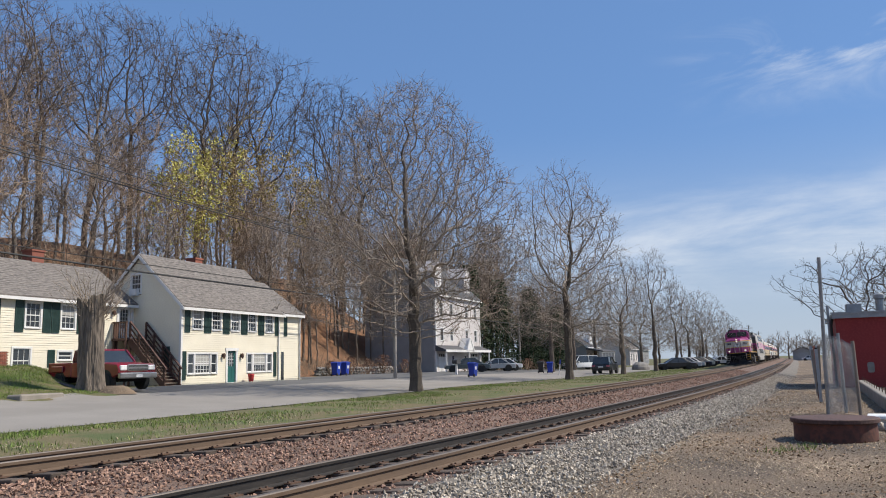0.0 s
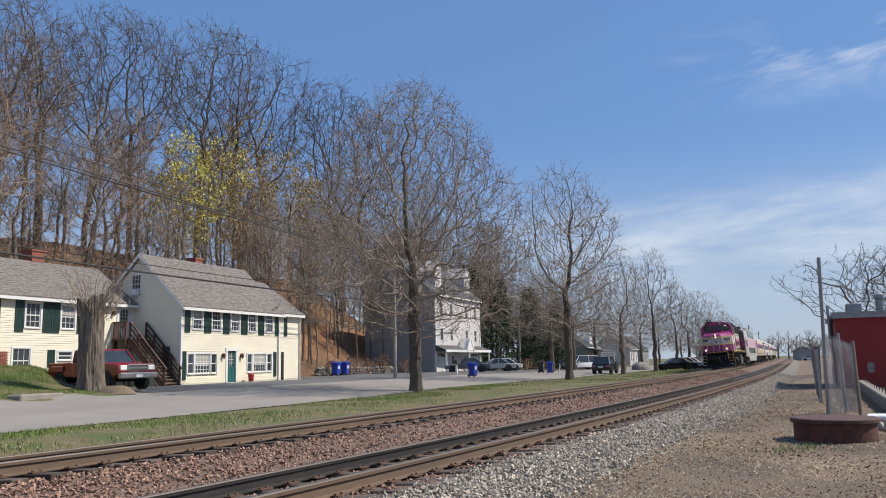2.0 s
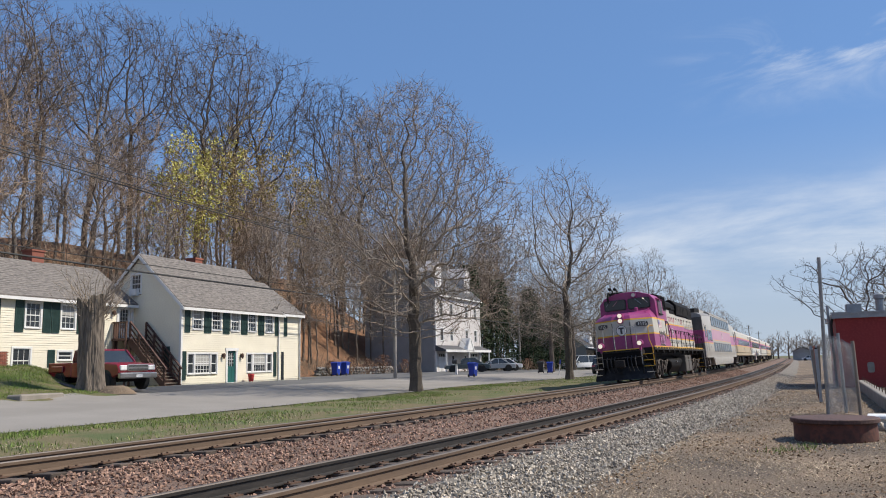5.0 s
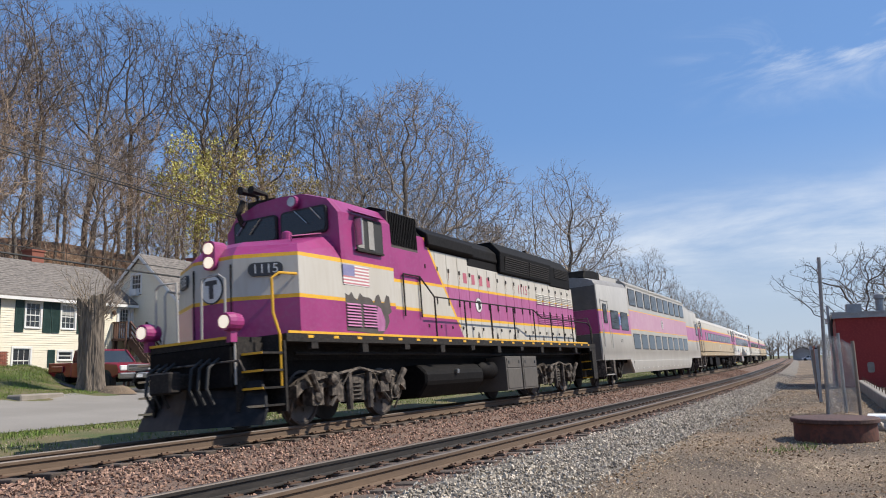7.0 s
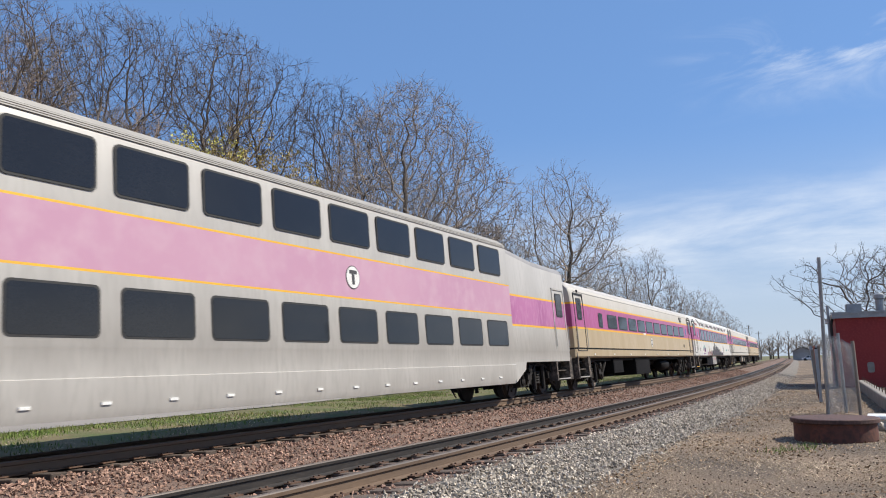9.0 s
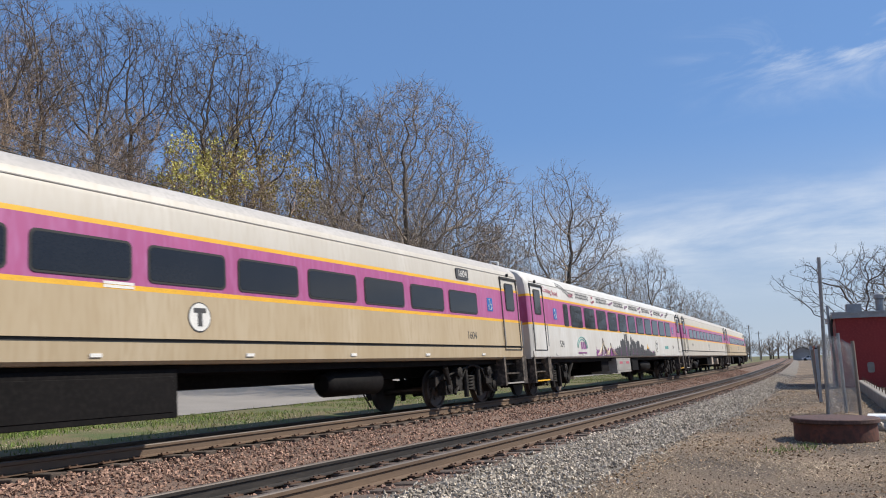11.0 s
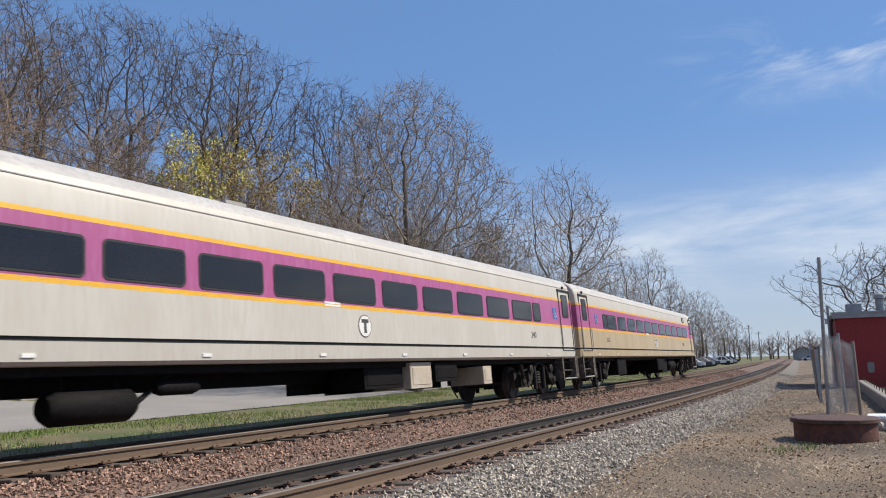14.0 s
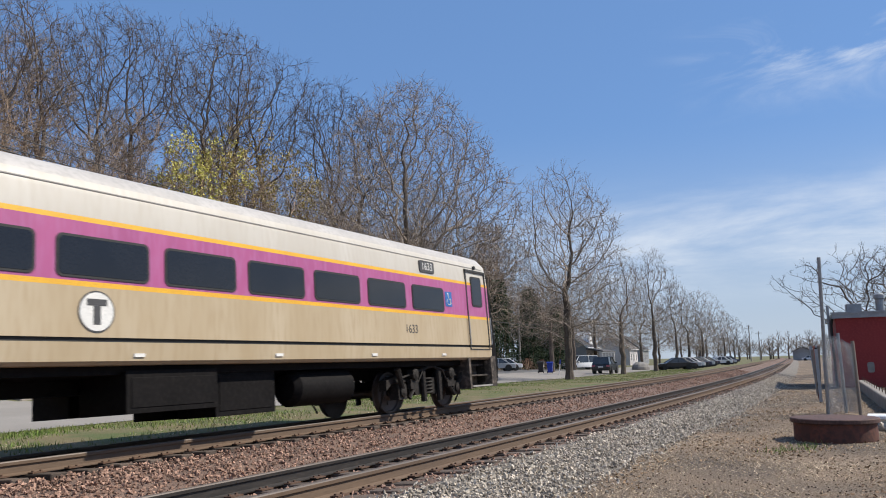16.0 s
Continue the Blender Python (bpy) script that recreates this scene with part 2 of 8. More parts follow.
def bend(y):
    if y <= Y_END:
        return -(K2 * y * y / 2 + K3 * y ** 3 / 6)
    d = y - Y_END
    return bend(Y_END) - (K2 * Y_END + K3 * Y_END ** 2 / 2) * d - 0.00003 * min(d, 400) * d


def heading(y):
    return (bend(y + 0.1) - bend(y - 0.1)) / 0.2


FAR_X, NEAR_DX, CANT = -10.375, 4.355, 0.0916
TILT = math.atan(CANT / 1.505)


def on_track(y, w, z=0.0):
    """A point w to the right of the far track's middle, z above the far track's low rail."""
    h = heading(y)
    k = 1 / math.sqrt(1 + h * h)
    return Vector((FAR_X + bend(y) + w * k, y - w * h * k, z))


def smooth_step(x, a, b):
    t = min(1, max(0, (x - a) / (b - a)))
    return t * t * (3 - 2 * t)


def ground_z(x, y):
    a, v = av(x, y)
    z = -0.47
    w = x - FAR_X - bend(max(-50, min(y, 400)))
    if w < -1.5:
        z += 0.2 * smooth_step(-w, 1.8, 4.5)
    z += 0.37 * smooth_step(v, 16, 28) * (1 - smooth_step(a, 60, 110) * 0.6) + 0.20 * smooth_step(v, 26, 33)
    if v > 26 and a < 33:
        z += (0.25 * smooth_step(v, 26.4, 27.8) + 1.0 * smooth_step(v, 28, 35.5)) * smooth_step(v - 1.1 * a, -1.0, 4.5)
    z += 0.3 * math.exp(-((a - 25.0) ** 2 + (v - 27.5) ** 2) / 1.6)
    hill = smooth_step(v, 40.0, 57) * (1 - smooth_step(a, 72 + (v - 45) * 0.6, 122 + (v - 45) * 0.6))
    z += 11.4 * hill + hill * 1.2 * noise.noise(Vector((x * 0.06, y * 0.06, 0)))
    return z + 0.05 * noise.noise(Vector((x * 0.4, y * 0.4, 3))) * (1 if v > 20 or v < 4 else 0.3)


# ground
def build_ground():
    xs = sorted(set([-2500, -1200, -600, -350, -250, -200, 60, 100, 180, 400, 1000, 2500] + list(range(-180, 50, 2)) + [k * 0.5 for k in range(-16, 20)]))
    ys = sorted(set([-1200, -400, -150, -80, 330, 400, 500, 700, 1100, 1800, 3500] + list(range(-60, 160, 2)) + list(range(160, 320, 8)) + [k * 0.5 for k in range(4, 90)]))
    g = Geo()
    nx = len(xs)
    g.v = [(x, y, ground_z(x, y)) for y in ys for x in xs]
    for j in range(len(ys) - 1):
        for i in range(nx - 1):
            x, y = (xs[i] + xs[i + 1]) / 2, (ys[j] + ys[j + 1]) / 2
            a, v = av(x, y)
            w = x - FAR_X - bend(max(-50, min(y, 400)))
            g.f.append((j * nx + i, j * nx + i + 1, (j + 1) * nx + i + 1, (j + 1) * nx + i))
            g.m.append(0 if v > 39 and a < 130 else 1 if w < 0 else 2)
    tagged(new("ground", mesh("ground", g, ["litter", "grass", "dry"], smooth=True)), "uneven ground of leaf litter, spring grass and dry dirt", "ground", kind="structure")


def sheet(name, rows, mats, label, category, lift=0.02):
    """A paved sheet over the ground: rows of (a, v0, v1)."""
    g, n = Geo(), 10
    dense = []
    for (a0, p0, q0), (a1, p1, q1) in zip(rows, rows[1:]):
        k = max(1, int((a1 - a0) / 2))
        dense += [(a0 + (a1 - a0) * i / k, p0 + (p1 - p0) * i / k, q0 + (q1 - q0) * i / k) for i in range(k)]
    dense.append(rows[-1])
    for a, v0, v1 in dense:
        for i in range(n + 1):
            wob = 0.12 * noise.noise(Vector((a * 0.5, i, 0))) if i in (0, n) else 0
            p = W(a, v0 + (v1 - v0) * i / n + wob)
            g.v.append((p.x, p.y, ground_z(p.x, p.y) + (lift if 0 < i < n else lift * 0.6)))
    for j in range(len(dense) - 1):
        for i in range(n):
            b = j * (n + 1) + i
            g.f.append((b, b + 1, b + n + 2, b + n + 1))
            g.m.append(0)
    return piece(name, g, mats, label, category, kind="structure", smooth=True)


build_ground()
sheet("road", [(-40, 17.3, 26.6), (8, 17.3, 26.6), (30, 17.4, 27.5), (45, 18.2, 27.5), (60, 16.8, 27), (80, 15.5, 26), (130, 14.0, 24), (260, 13, 24)], "asphalt", "worn light grey asphalt road beside the tracks", "road", 0.05)
sheet("driveway", [(27, 27.3, 31.8), (35, 27.3, 31.8), (36, 27.3, 31.5), (49, 27.3, 31.6), (50, 27.3, 38), (64, 26.8, 38), (66, 26.6, 40), (110, 24.6, 38)], "lot", "dark asphalt parking area before the houses", "pavement", 0.05)


# track bed, rails and ties
def bed():
    prof = [(-3.3, -0.55), (-2.4, -0.36), (-1.55, -0.32), (0, -0.205), (1.35, -0.115), (2.1, -0.25), (2.6, -0.38), (3.0, -0.38), (4.35, -0.275), (5.75, -0.17), (6.25, -0.29), (7.2, -0.56)]
    g = Geo()
    ys = [k * 1.0 for k in range(-30, 60)] + [60 + k * 4.0 for k in range(0, 120)]
    for y in ys:
        for w, z in prof:
            g.v.append(on_track(y, w + 0.06 * noise.noise(Vector((y * 0.7, w, 0))), z - 0.02 + 0.03 * noise.noise(Vector((y * 1.1, w * 1.3, 7)))))
    n = len(prof)
    for j in range(len(ys) - 1):
        for i in range(n - 1):
            g.f.append((j * n + i, j * n + i + 1, (j + 1) * n + i + 1, (j + 1) * n + i))
            g.m.append(1 if i >= 9 else 0)
    piece("ballast_bed", g, ["ballast", "gravel"], "crushed stone ballast bed, brown between the tracks", "ballast", kind="structure")


def rail_mesh(w, head_z, side="rust"):
    """One rail with foot, web and head, canted with its track."""
    prof = [(-0.07, -0.178), (0.07, -0.178), (0.07, -0.166), (0.014, -0.148), (0.01, -0.06), (0.034, -0.048), (0.036, -0.012), (0.028, 0), (-0.028, 0), (-0.036, -0.012), (-0.034, -0.048), (-0.01, -0.06), (-0.014, -0.148), (-0.07, -0.166)]
    g, n = Geo(), len(prof)
    ys = [k * 1.5 for k in range(-20, 50)] + [75 + k * 5.0 for k in range(0, 90)]
    for y in ys:
        for x, z in prof:
            g.v.append(on_track(y, w + x, head_z + z))
    for j in range(len(ys) - 1):
        for i in range(n):
            g.f.append((j * n + i, j * n + (i + 1) % n, (j + 1) * n + (i + 1) % n, (j + 1) * n + i))
            g.m.append(1 if i in (6, 7, 8) else 0)
    return mesh("rail", g, [side, "rail_top"])


def build_tracks():
    tie = mesh("tie", Geo().box(-1.3, 1.3, -0.115, 0.115, -0.17, 0.0), "tie", bevel=0.012)
    plate = Geo()
    for s in (-0.7525, 0.7525):
        plate.box(s - 0.17, s + 0.17, -0.1, 0.1, 0.001, 0.018)
        for k in (-0.1, 0.1):
            for q in (-0.055, 0.055):
                plate.box(s + k - 0.014, s + k + 0.014, q - 0.01, q + 0.01, 0.015, 0.036)
    plate = mesh("tie_plate", plate, "iron")
    for name, w, low in (("far_track", 0.0, 0.0), ("near_track", NEAR_DX, -0.112)):
        tr = thing(name, "single railway track with rusty rails on wooden ties", "railway track", kind="structure")
        # the near track's low rail is black, the others brown
        part("rail", rail_mesh(w - 0.7525, low, "dark_rail" if w else "rust"), None, tr)
        part("rail", rail_mesh(w + 0.7525, low + CANT), None, tr)
        for k in range(290):
            y = -6.0 + k * 0.51
            p = on_track(y, w, low + CANT / 2 - 0.183 + random.uniform(-0.02, 0.002))
            m = Matrix.Translation(p) @ Matrix.Rotation(math.atan(-heading(y)) + random.uniform(-0.02, 0.02), 4, "Z") @ Matrix.Rotation(-TILT, 4, "Y") @ pose(random.uniform(-0.05, 0.05), 0, 0)
            t = part("tie", tie, None, tr)
            t.matrix_local = m
            if 14 <= k < 114:
                q = part("tie_plate", plate, None, tr)
                q.matrix_local = Matrix.Translation(on_track(y, w, low + CANT / 2 - 0.182)) @ Matrix.Rotation(math.atan(-heading(y)), 4, "Z") @ Matrix.Rotation(-TILT, 4, "Y")


def bed_z(w):
    prof = [(-3.3, -0.55), (-2.4, -0.36), (-1.55, -0.32), (0, -0.205), (1.35, -0.115), (2.1, -0.25), (2.6, -0.38), (3.0, -0.38), (4.35, -0.275), (5.75, -0.17), (6.25, -0.29), (7.2, -0.5), (9, -0.5)]
    return float(np.interp(w, [p[0] for p in prof], [p[1] for p in prof]))


def stones(name, mats, label, picks, size):
    """Loose stones as one mesh; picks gives their places."""
    rng = np.random.default_rng(5)
    base = np.array([(1, 0, 0), (-1, 0, 0), (0, 1, 0), (0, -1, 0), (0, 0, 1), (0, 0, -1), (0.7, 0.7, 0.6), (-0.7, 0.6, 0.7)], float)
    faces = [(6, 0, 2), (6, 2, 4), (6, 4, 0), (7, 2, 1), (7, 4, 2), (7, 1, 4), (0, 4, 3), (4, 1, 3), (0, 5, 2), (2, 5, 1), (1, 5, 3), (3, 5, 0)]
    vs, fs = [], []
    for i, p in enumerate(picks):
        s = base * rng.uniform(0.55, 1.25, (8, 1)) * rng.uniform(0.6, 1.2, 3) * size * rng.uniform(0.6, 1.35)
        q = np.linalg.qr(rng.normal(size=(3, 3)))[0]
        vs.append(s @ q + np.array(p))
        k = 8 * i
        fs += [(a + k, b + k, c + k) for a, b, c in faces]
    me = bpy.data.meshes.new(name)
    me.from_pydata(np.concatenate(vs).tolist(), [], fs)
    me.materials.append(M[mats])
    tagged(new(name, me), label, "gravel", kind="stuff")


def build_stones():
    rng = random.Random(3)
    brown, grey = [], []
    while len(brown) < 33000:
        y = 3.5 + 80 * rng.random() ** 2.3
        w = rng.choice([rng.uniform(1.0, 3.6), rng.uniform(1.0, 3.4), rng.uniform(-1.7, 5.6), rng.uniform(-1.6, 5.6)])
        near = min(abs(w - k) for k in (-0.7525, 0.7525, NEAR_DX - 0.7525, NEAR_DX + 0.7525))
        if near > 0.11:
            brown.append(on_track(y, w, bed_z(w) + rng.uniform(-0.03, 0.018)))
    while len(grey) < 24000:
        y = 2.5 + 62 * rng.random() ** 2.6
        w = 5.62 + abs(rng.gauss(0, 0.55)) + rng.random() * 0.5
        if w < 8.2:
            grey.append(on_track(y, w, max(bed_z(w), -0.475) + rng.uniform(-0.03, 0.02)))
    stones("ballast_stones", "stone_b", "brown crushed stone ballast between the rails", brown, 0.029)
    stones("gravel_stones", "stone_g", "light grey crushed stone along the track's shoulder", grey, 0.026)
    edge = []
    for _ in range(1500):
        y = 8 + 30 * rng.random()
        w = -1.7 - abs(rng.gauss(0, 0.45))
        edge.append(on_track(y, w, bed_z(max(w, -3.2)) + 0.01))
    stones("verge_gravel", "stone_g", "pale gravel between the rail and the grass verge", edge, 0.035)


# trees without leaves
def crown_points(rng, n, low, top, wide, bulge=0.55, hollow=0.35, lobes=0.25):
    """Points that fill an uneven crown between two heights, widest at the share bulge of its height."""
    out = []
    a1, a2 = rng.random() * 6.28, rng.random() * 6.28
    while len(out) < n:
        f, t = rng.random(), rng.random() * 6.283
        w = math.sin(math.pi * f ** (math.log(0.5) / math.log(bulge))) ** 0.62
        w *= 1 + lobes * math.sin(2 * t + a1 + 3 * f) + lobes * 0.7 * math.sin(3 * t + a2 - 5 * f)
        q = (hollow + (1 - hollow) * rng.random()) ** 0.75 if rng.random() < 0.8 else rng.random()
        if rng.random() < w:
            out.append((wide * w * q * math.cos(t), wide * w * q * math.sin(t), low + (top - low) * f))
    return np.array(out)


def grown_tree(rng, points, fork, trunk, step=0.55, reach=6.0, kill=0.85, up=0.12, tip=0.012, twigs=3, twig_len=0.7, lean=(0, 0), leaf=0.0, leaf_n=0, leader=0.0, power=2.3, wig=0.14, fine=3):
    """A tree whose limbs grow towards scattered points. Returns trunk, branches and small blades."""
    gen = np.random.default_rng(rng.randrange(10 ** 6))
    nodes, parent = [np.array((0.0, 0.0, -0.2))], [-1]
    stem_top = max(fork, leader)
    k = max(3, int(stem_top / step))
    for i in range(1, k + 1):
        f = i / k
        nodes.append(np.array((lean[0] * f * f, lean[1] * f * f, stem_top * f)) + gen.normal(0, 0.035, 3) * (1 + f))
        parent.append(i - 1)
    first = next(i for i, p in enumerate(nodes) if p[2] >= fork * 0.97)
    pts = points + np.array((lean[0], lean[1], 0))
    dist, near = np.full(len(pts), 1e9), np.zeros(len(pts), int)
    for i in range(first, len(nodes)):
        d = np.linalg.norm(pts - nodes[i], axis=1)
        near[d < dist] = i
        dist = np.minimum(dist, d)
    kids = {}
    for _ in range(110):
        live = dist < reach * 3 if _ < 12 else dist < reach
        if not live.any():
            break
        made = []
        pull = {}
        for i in np.flatnonzero(live):
            pull.setdefault(near[i], []).append(i)
        for i, ids in pull.items():
            if kids.get(i, 0) >= 5:
                continue
            d = pts[ids] - nodes[i]
            d = d / np.linalg.norm(d, axis=1)[:, None]
            d = d[d @ d[gen.integers(len(d))] > 0.6].sum(0)
            d = d / (np.linalg.norm(d) + 1e-6) + np.array((0, 0, up)) + gen.normal(0, wig, 3)
            if parent[i] >= 0:
                o = nodes[i] - nodes[parent[i]]
                d = d + 0.45 * o / (np.linalg.norm(o) + 1e-6)
            nodes.append(nodes[i] + step * d / np.linalg.norm(d))
            parent.append(i)
            kids[i] = kids.get(i, 0) + 1
            made.append(len(nodes) - 1)
        if not made:
            break
        for j in made:
            d = np.linalg.norm(pts - nodes[j], axis=1)
            near[d < dist] = j
            dist = np.minimum(dist, d)
        keep = dist > kill
        pts, dist, near = pts[keep], dist[keep], near[keep]
        if not len(pts):
            break
    n = len(nodes)
    flow, child = np.zeros(n), [[] for _ in range(n)]
    for i in range(n - 1, 0, -1):
        flow[i] = max(flow[i], tip ** power)
        flow[parent[i]] += flow[i]
        child[parent[i]].append(i)
    rad = flow ** (1 / power)
    rad = np.maximum(tip, rad * np.interp(rad / rad[0], [0, 1], [1, trunk / rad[0]]))
    stem, wood, leaves = Geo(), Geo(), Geo()

    def limb(chain, g):
        r0 = rad[chain[1]] if len(chain) > 1 else rad[chain[0]]
        g.tube([nodes[i] for i in chain], [min(rad[i], r0 * 1.15) for i in chain], 9 if r0 > 0.2 else 6 if r0 > 0.09 else 4 if r0 > 0.04 else 3)

    todo, main = [(0, None)], True
    while todo:
        i, before = todo.pop()
        chain = [i] if before is None else [before, i]
        while child[i]:
            order = sorted(child[i], key=lambda c: -flow[c])
            todo += [(c, i) for c in order[1:]]
            i = order[0]
            chain.append(i)
        if len(chain) > 1:
            limb(chain, stem if main else wood)
        main = False
    for i in range(first + 1, n):
        if rad[i] > tip * 2.6:
            continue
        o = nodes[i] - nodes[parent[i]]
        o = o / (np.linalg.norm(o) + 1e-6)
        for _ in range(twigs if not child[i] else max(1, twigs // 2)):
            d = o * 0.8 + gen.normal(0, 0.55, 3) + np.array((0, 0, 0.12 + up))
            d = d / np.linalg.norm(d) * twig_len * gen.uniform(0.5, 1.25)
            u = np.cross(d, gen.normal(0, 1, 3))
            u = u / (np.linalg.norm(u) + 1e-6) * tip * 0.85
            w = np.cross(d, u) / (np.linalg.norm(d) + 1e-6)
            b = nodes[i]
            wood.add([b + u, b - u * 0.5 + w * 0.87, b - u * 0.5 - w * 0.87, b + d], [(0, 1, 3), (1, 2, 3), (2, 0, 3)])
            for f in gen.uniform(0.15, 0.95, fine):
                e = d * 0.35 + gen.normal(0, 0.3, 3) * twig_len + np.array((0, 0, 0.1))
                q = np.cross(e, gen.normal(0, 1, 3))
                q = q / (np.linalg.norm(q) + 1e-6) * tip * 0.8
                wood.add([b + d * f + q, b + d * f - q, b + d * f + e * gen.uniform(0.5, 1.1)], [(0, 1, 2)])
            for _ in range(leaf_n):
                c = Vector(b + d * gen.uniform(0.3, 1.1) + gen.normal(0, 0.12, 3))
                x, y = Vector(gen.normal(0, 1, 3)).normalized() * leaf, Vector(gen.normal(0, 1, 3)).normalized() * leaf
                leaves.add([c - x, c + y * 0.6, c + x, c - y * 0.6], [(0, 1, 2, 3)])
    stem.lathe([(trunk * 1.5, -0.3), (trunk * 1.25, 0.05), (trunk * 1.08, 0.35), (trunk * 0.95, 0.75)], sides=9)
    return stem, wood, leaves


def tree_thing(name, s, w, l, bark, leafmat, label, m, group=""):
    t = thing(name, label, "tree", m, group)
    part("trunk", s, "bark_trunk", t, smooth=True)
    part("crown", w, bark, t, "spreading bare branches", smooth=True)
    if l.v:
        part("foliage", l, leafmat, t, "small fresh buds and leaves")
    return t


def at_ground(x, y, turn=0.0, sink=0.0, k=1.0):
    return Matrix.Translation((x, y, ground_z(x, y) - sink)) @ Matrix.Rotation(turn, 4, "Z") @ Matrix.Diagonal((k, k, k, 1))


def plant(base, m, k):
    """A copy of a tree at the pose m, in its own size k."""
    t = copy_thing(base, m)
    t.scale = (k, k, k * random.uniform(0.92, 1.08))
    return t


def build_trees():
    rng = random.Random(11)
    # the two big street trees and the row behind them
    pts = np.concatenate([crown_points(rng, 3000, 3.4, 16.8, 6.6, 0.42, 0.25, 0.12), crown_points(rng, 420, 2.7, 6.5, 7.0, 0.5, 0.5, 0.12)])
    b = grown_tree(rng, pts, 2.5, 0.33, step=0.42, kill=0.46, up=0.03, tip=0.013, twigs=3, twig_len=0.8, leader=6.0, wig=0.2, fine=4)
    for _ in range(420):
        c = Vector(pts[rng.randrange(len(pts))]) * 1.0
        if c.z > 6:
            b[2].add([c, c + Vector((0.05, 0.02, -0.03)), c + Vector((0.03, 0.0, -0.1)), c + Vector((-0.04, 0.03, -0.05))], [(0, 1, 2, 3), (0, 1, 3), (1, 2, 3)])
    p = W(37.5, 17.9)
    tree_thing("maple_tree", *b, "bark_pale", "bud_red", "large bare street maple with budding twigs on the grass verge", at_ground(p.x, p.y, 0.6), "street trees")
    pts = np.concatenate([crown_points(rng, 1900, 3.4, 16.8, 5.3, 0.42, 0.25, 0.15), crown_points(rng, 200, 2.8, 5.5, 5.4, 0.5, 0.5)])
    b = grown_tree(rng, pts, 2.7, 0.31, step=0.5, kill=0.55, up=0.14, tip=0.015, twigs=3, twig_len=0.85, leader=7.0, wig=0.16)
    p = W(59.6, 15.3)
    tree_thing("maple_tree", *b, "bark_pale", "bud_red", "bare street maple with ascending limbs beside the road", at_ground(p.x, p.y, 1.0), "street trees")
    b = grown_tree(rng, crown_points(rng, 620, 2.4, 15.6, 5.2, 0.42), 2.4, 0.3, step=0.7, kill=0.85, up=0.2, tip=0.013, twigs=4, fine=5, twig_len=1.0, leader=7.0)
    third = None
    for a, v, k in ((78, 14.6, 0.78), (94, 13.8, 0.9), (112, 13.5, 0.75), (128, 13.6, 0.8), (150, 13.5, 0.85), (175, 15, 0.7), (200, 13, 0.8), (240, 13, 0.8), (86, 24, 0.85), (104, 26, 0.95), (122, 27, 0.9), (140, 26, 0.95), (165, 27, 1.0), (190, 27, 0.9), (225, 26, 0.9), (270, 25, 1.0)):
        p = W(a, v)
        k *= rng.uniform(0.93, 1.05)
        if third is None:
            third = tree_thing("maple_tree", *b, "bark", "bud_red", "smaller bare street tree in the row beside the road", at_ground(p.x, p.y, 0.4), "street trees")
            third.scale = (k, k, k)
        else:
            t = copy_thing(third, at_ground(p.x, p.y, rng.random() * 6.28))
            t.scale = (k, k, k * random.uniform(0.95, 1.1))
    # the wooded hill: slender trees of eight kinds
    kinds = []
    for i in range(8):
        h = rng.uniform(13.5, 16.5)
        wide = rng.uniform(1.9, 2.9)
        kinds.append(grown_tree(rng, crown_points(rng, 200, h * rng.uniform(0.28, 0.44), h, wide * 1.15, 0.55), h * 0.3, rng.uniform(0.09, 0.16), step=0.75, kill=0.95, reach=5, up=0.3, tip=0.02, twigs=6, fine=5, twig_len=1.1, lean=(rng.gauss(0, 0.7), rng.gauss(0, 0.7)), leader=h * 0.62))
    bases, where = [], []
    for v in (42.5, 45, 47.5, 50, 53.5):
        for a in np.arange(v / 1.55, 112, 2.9 if v < 48 else 3.6):
            if rng.random() < 0.14:
                continue
            aa, vv = a + rng.uniform(-1.5, 1.5), v + rng.uniform(-1.4, 1.4)
            if 78 < aa < 96 and vv < 46 or (vv < 44 and 36 < aa < 50 and rng.random() < 0.5):
                continue
            where.append((aa, vv))
    where += [(rng.uniform(54, 80), rng.uniform(40.8, 47)) for _ in range(8)]
    for i, (a, v) in enumerate(where):
        p = W(a, v)
        j = i % 8
        m = at_ground(p.x, p.y, rng.random() * 6.28, 0.1)
        k = rng.uniform(0.65, 1.15) * (0.85 if v < 47 else 1.0) * (1.1 if a < 46 else 1.0)
        if i < 8:
            bases.append(tree_thing("woodland_tree", *kinds[j], "bark_warm" if j % 2 else "bark", None, "slender bare woodland tree on the leafy slope", m, "hill trees"))
            bases[-1].scale = (k, k, k)
        else:
            t = copy_thing(bases[j], m)
            t.scale = (k, k, k * rng.uniform(0.92, 1.12))
    woods = bases
    # tall oaks along the crest: along, across, height of the crown's top
    bases, crowns = [], []
    for i in range(3):
        pts = crown_points(rng, 800, 10.0, 25, 8.4, 0.55, 0.3, 0.2)
        crowns.append(grown_tree(rng, pts, 8.5, 0.3, step=0.75, reach=7, kill=0.9, up=0.06, tip=0.019, twigs=3, fine=4, twig_len=1.2, lean=(rng.gauss(0, 1.0), rng.gauss(0, 1.0)), leader=10.0 + i, wig=0.26))
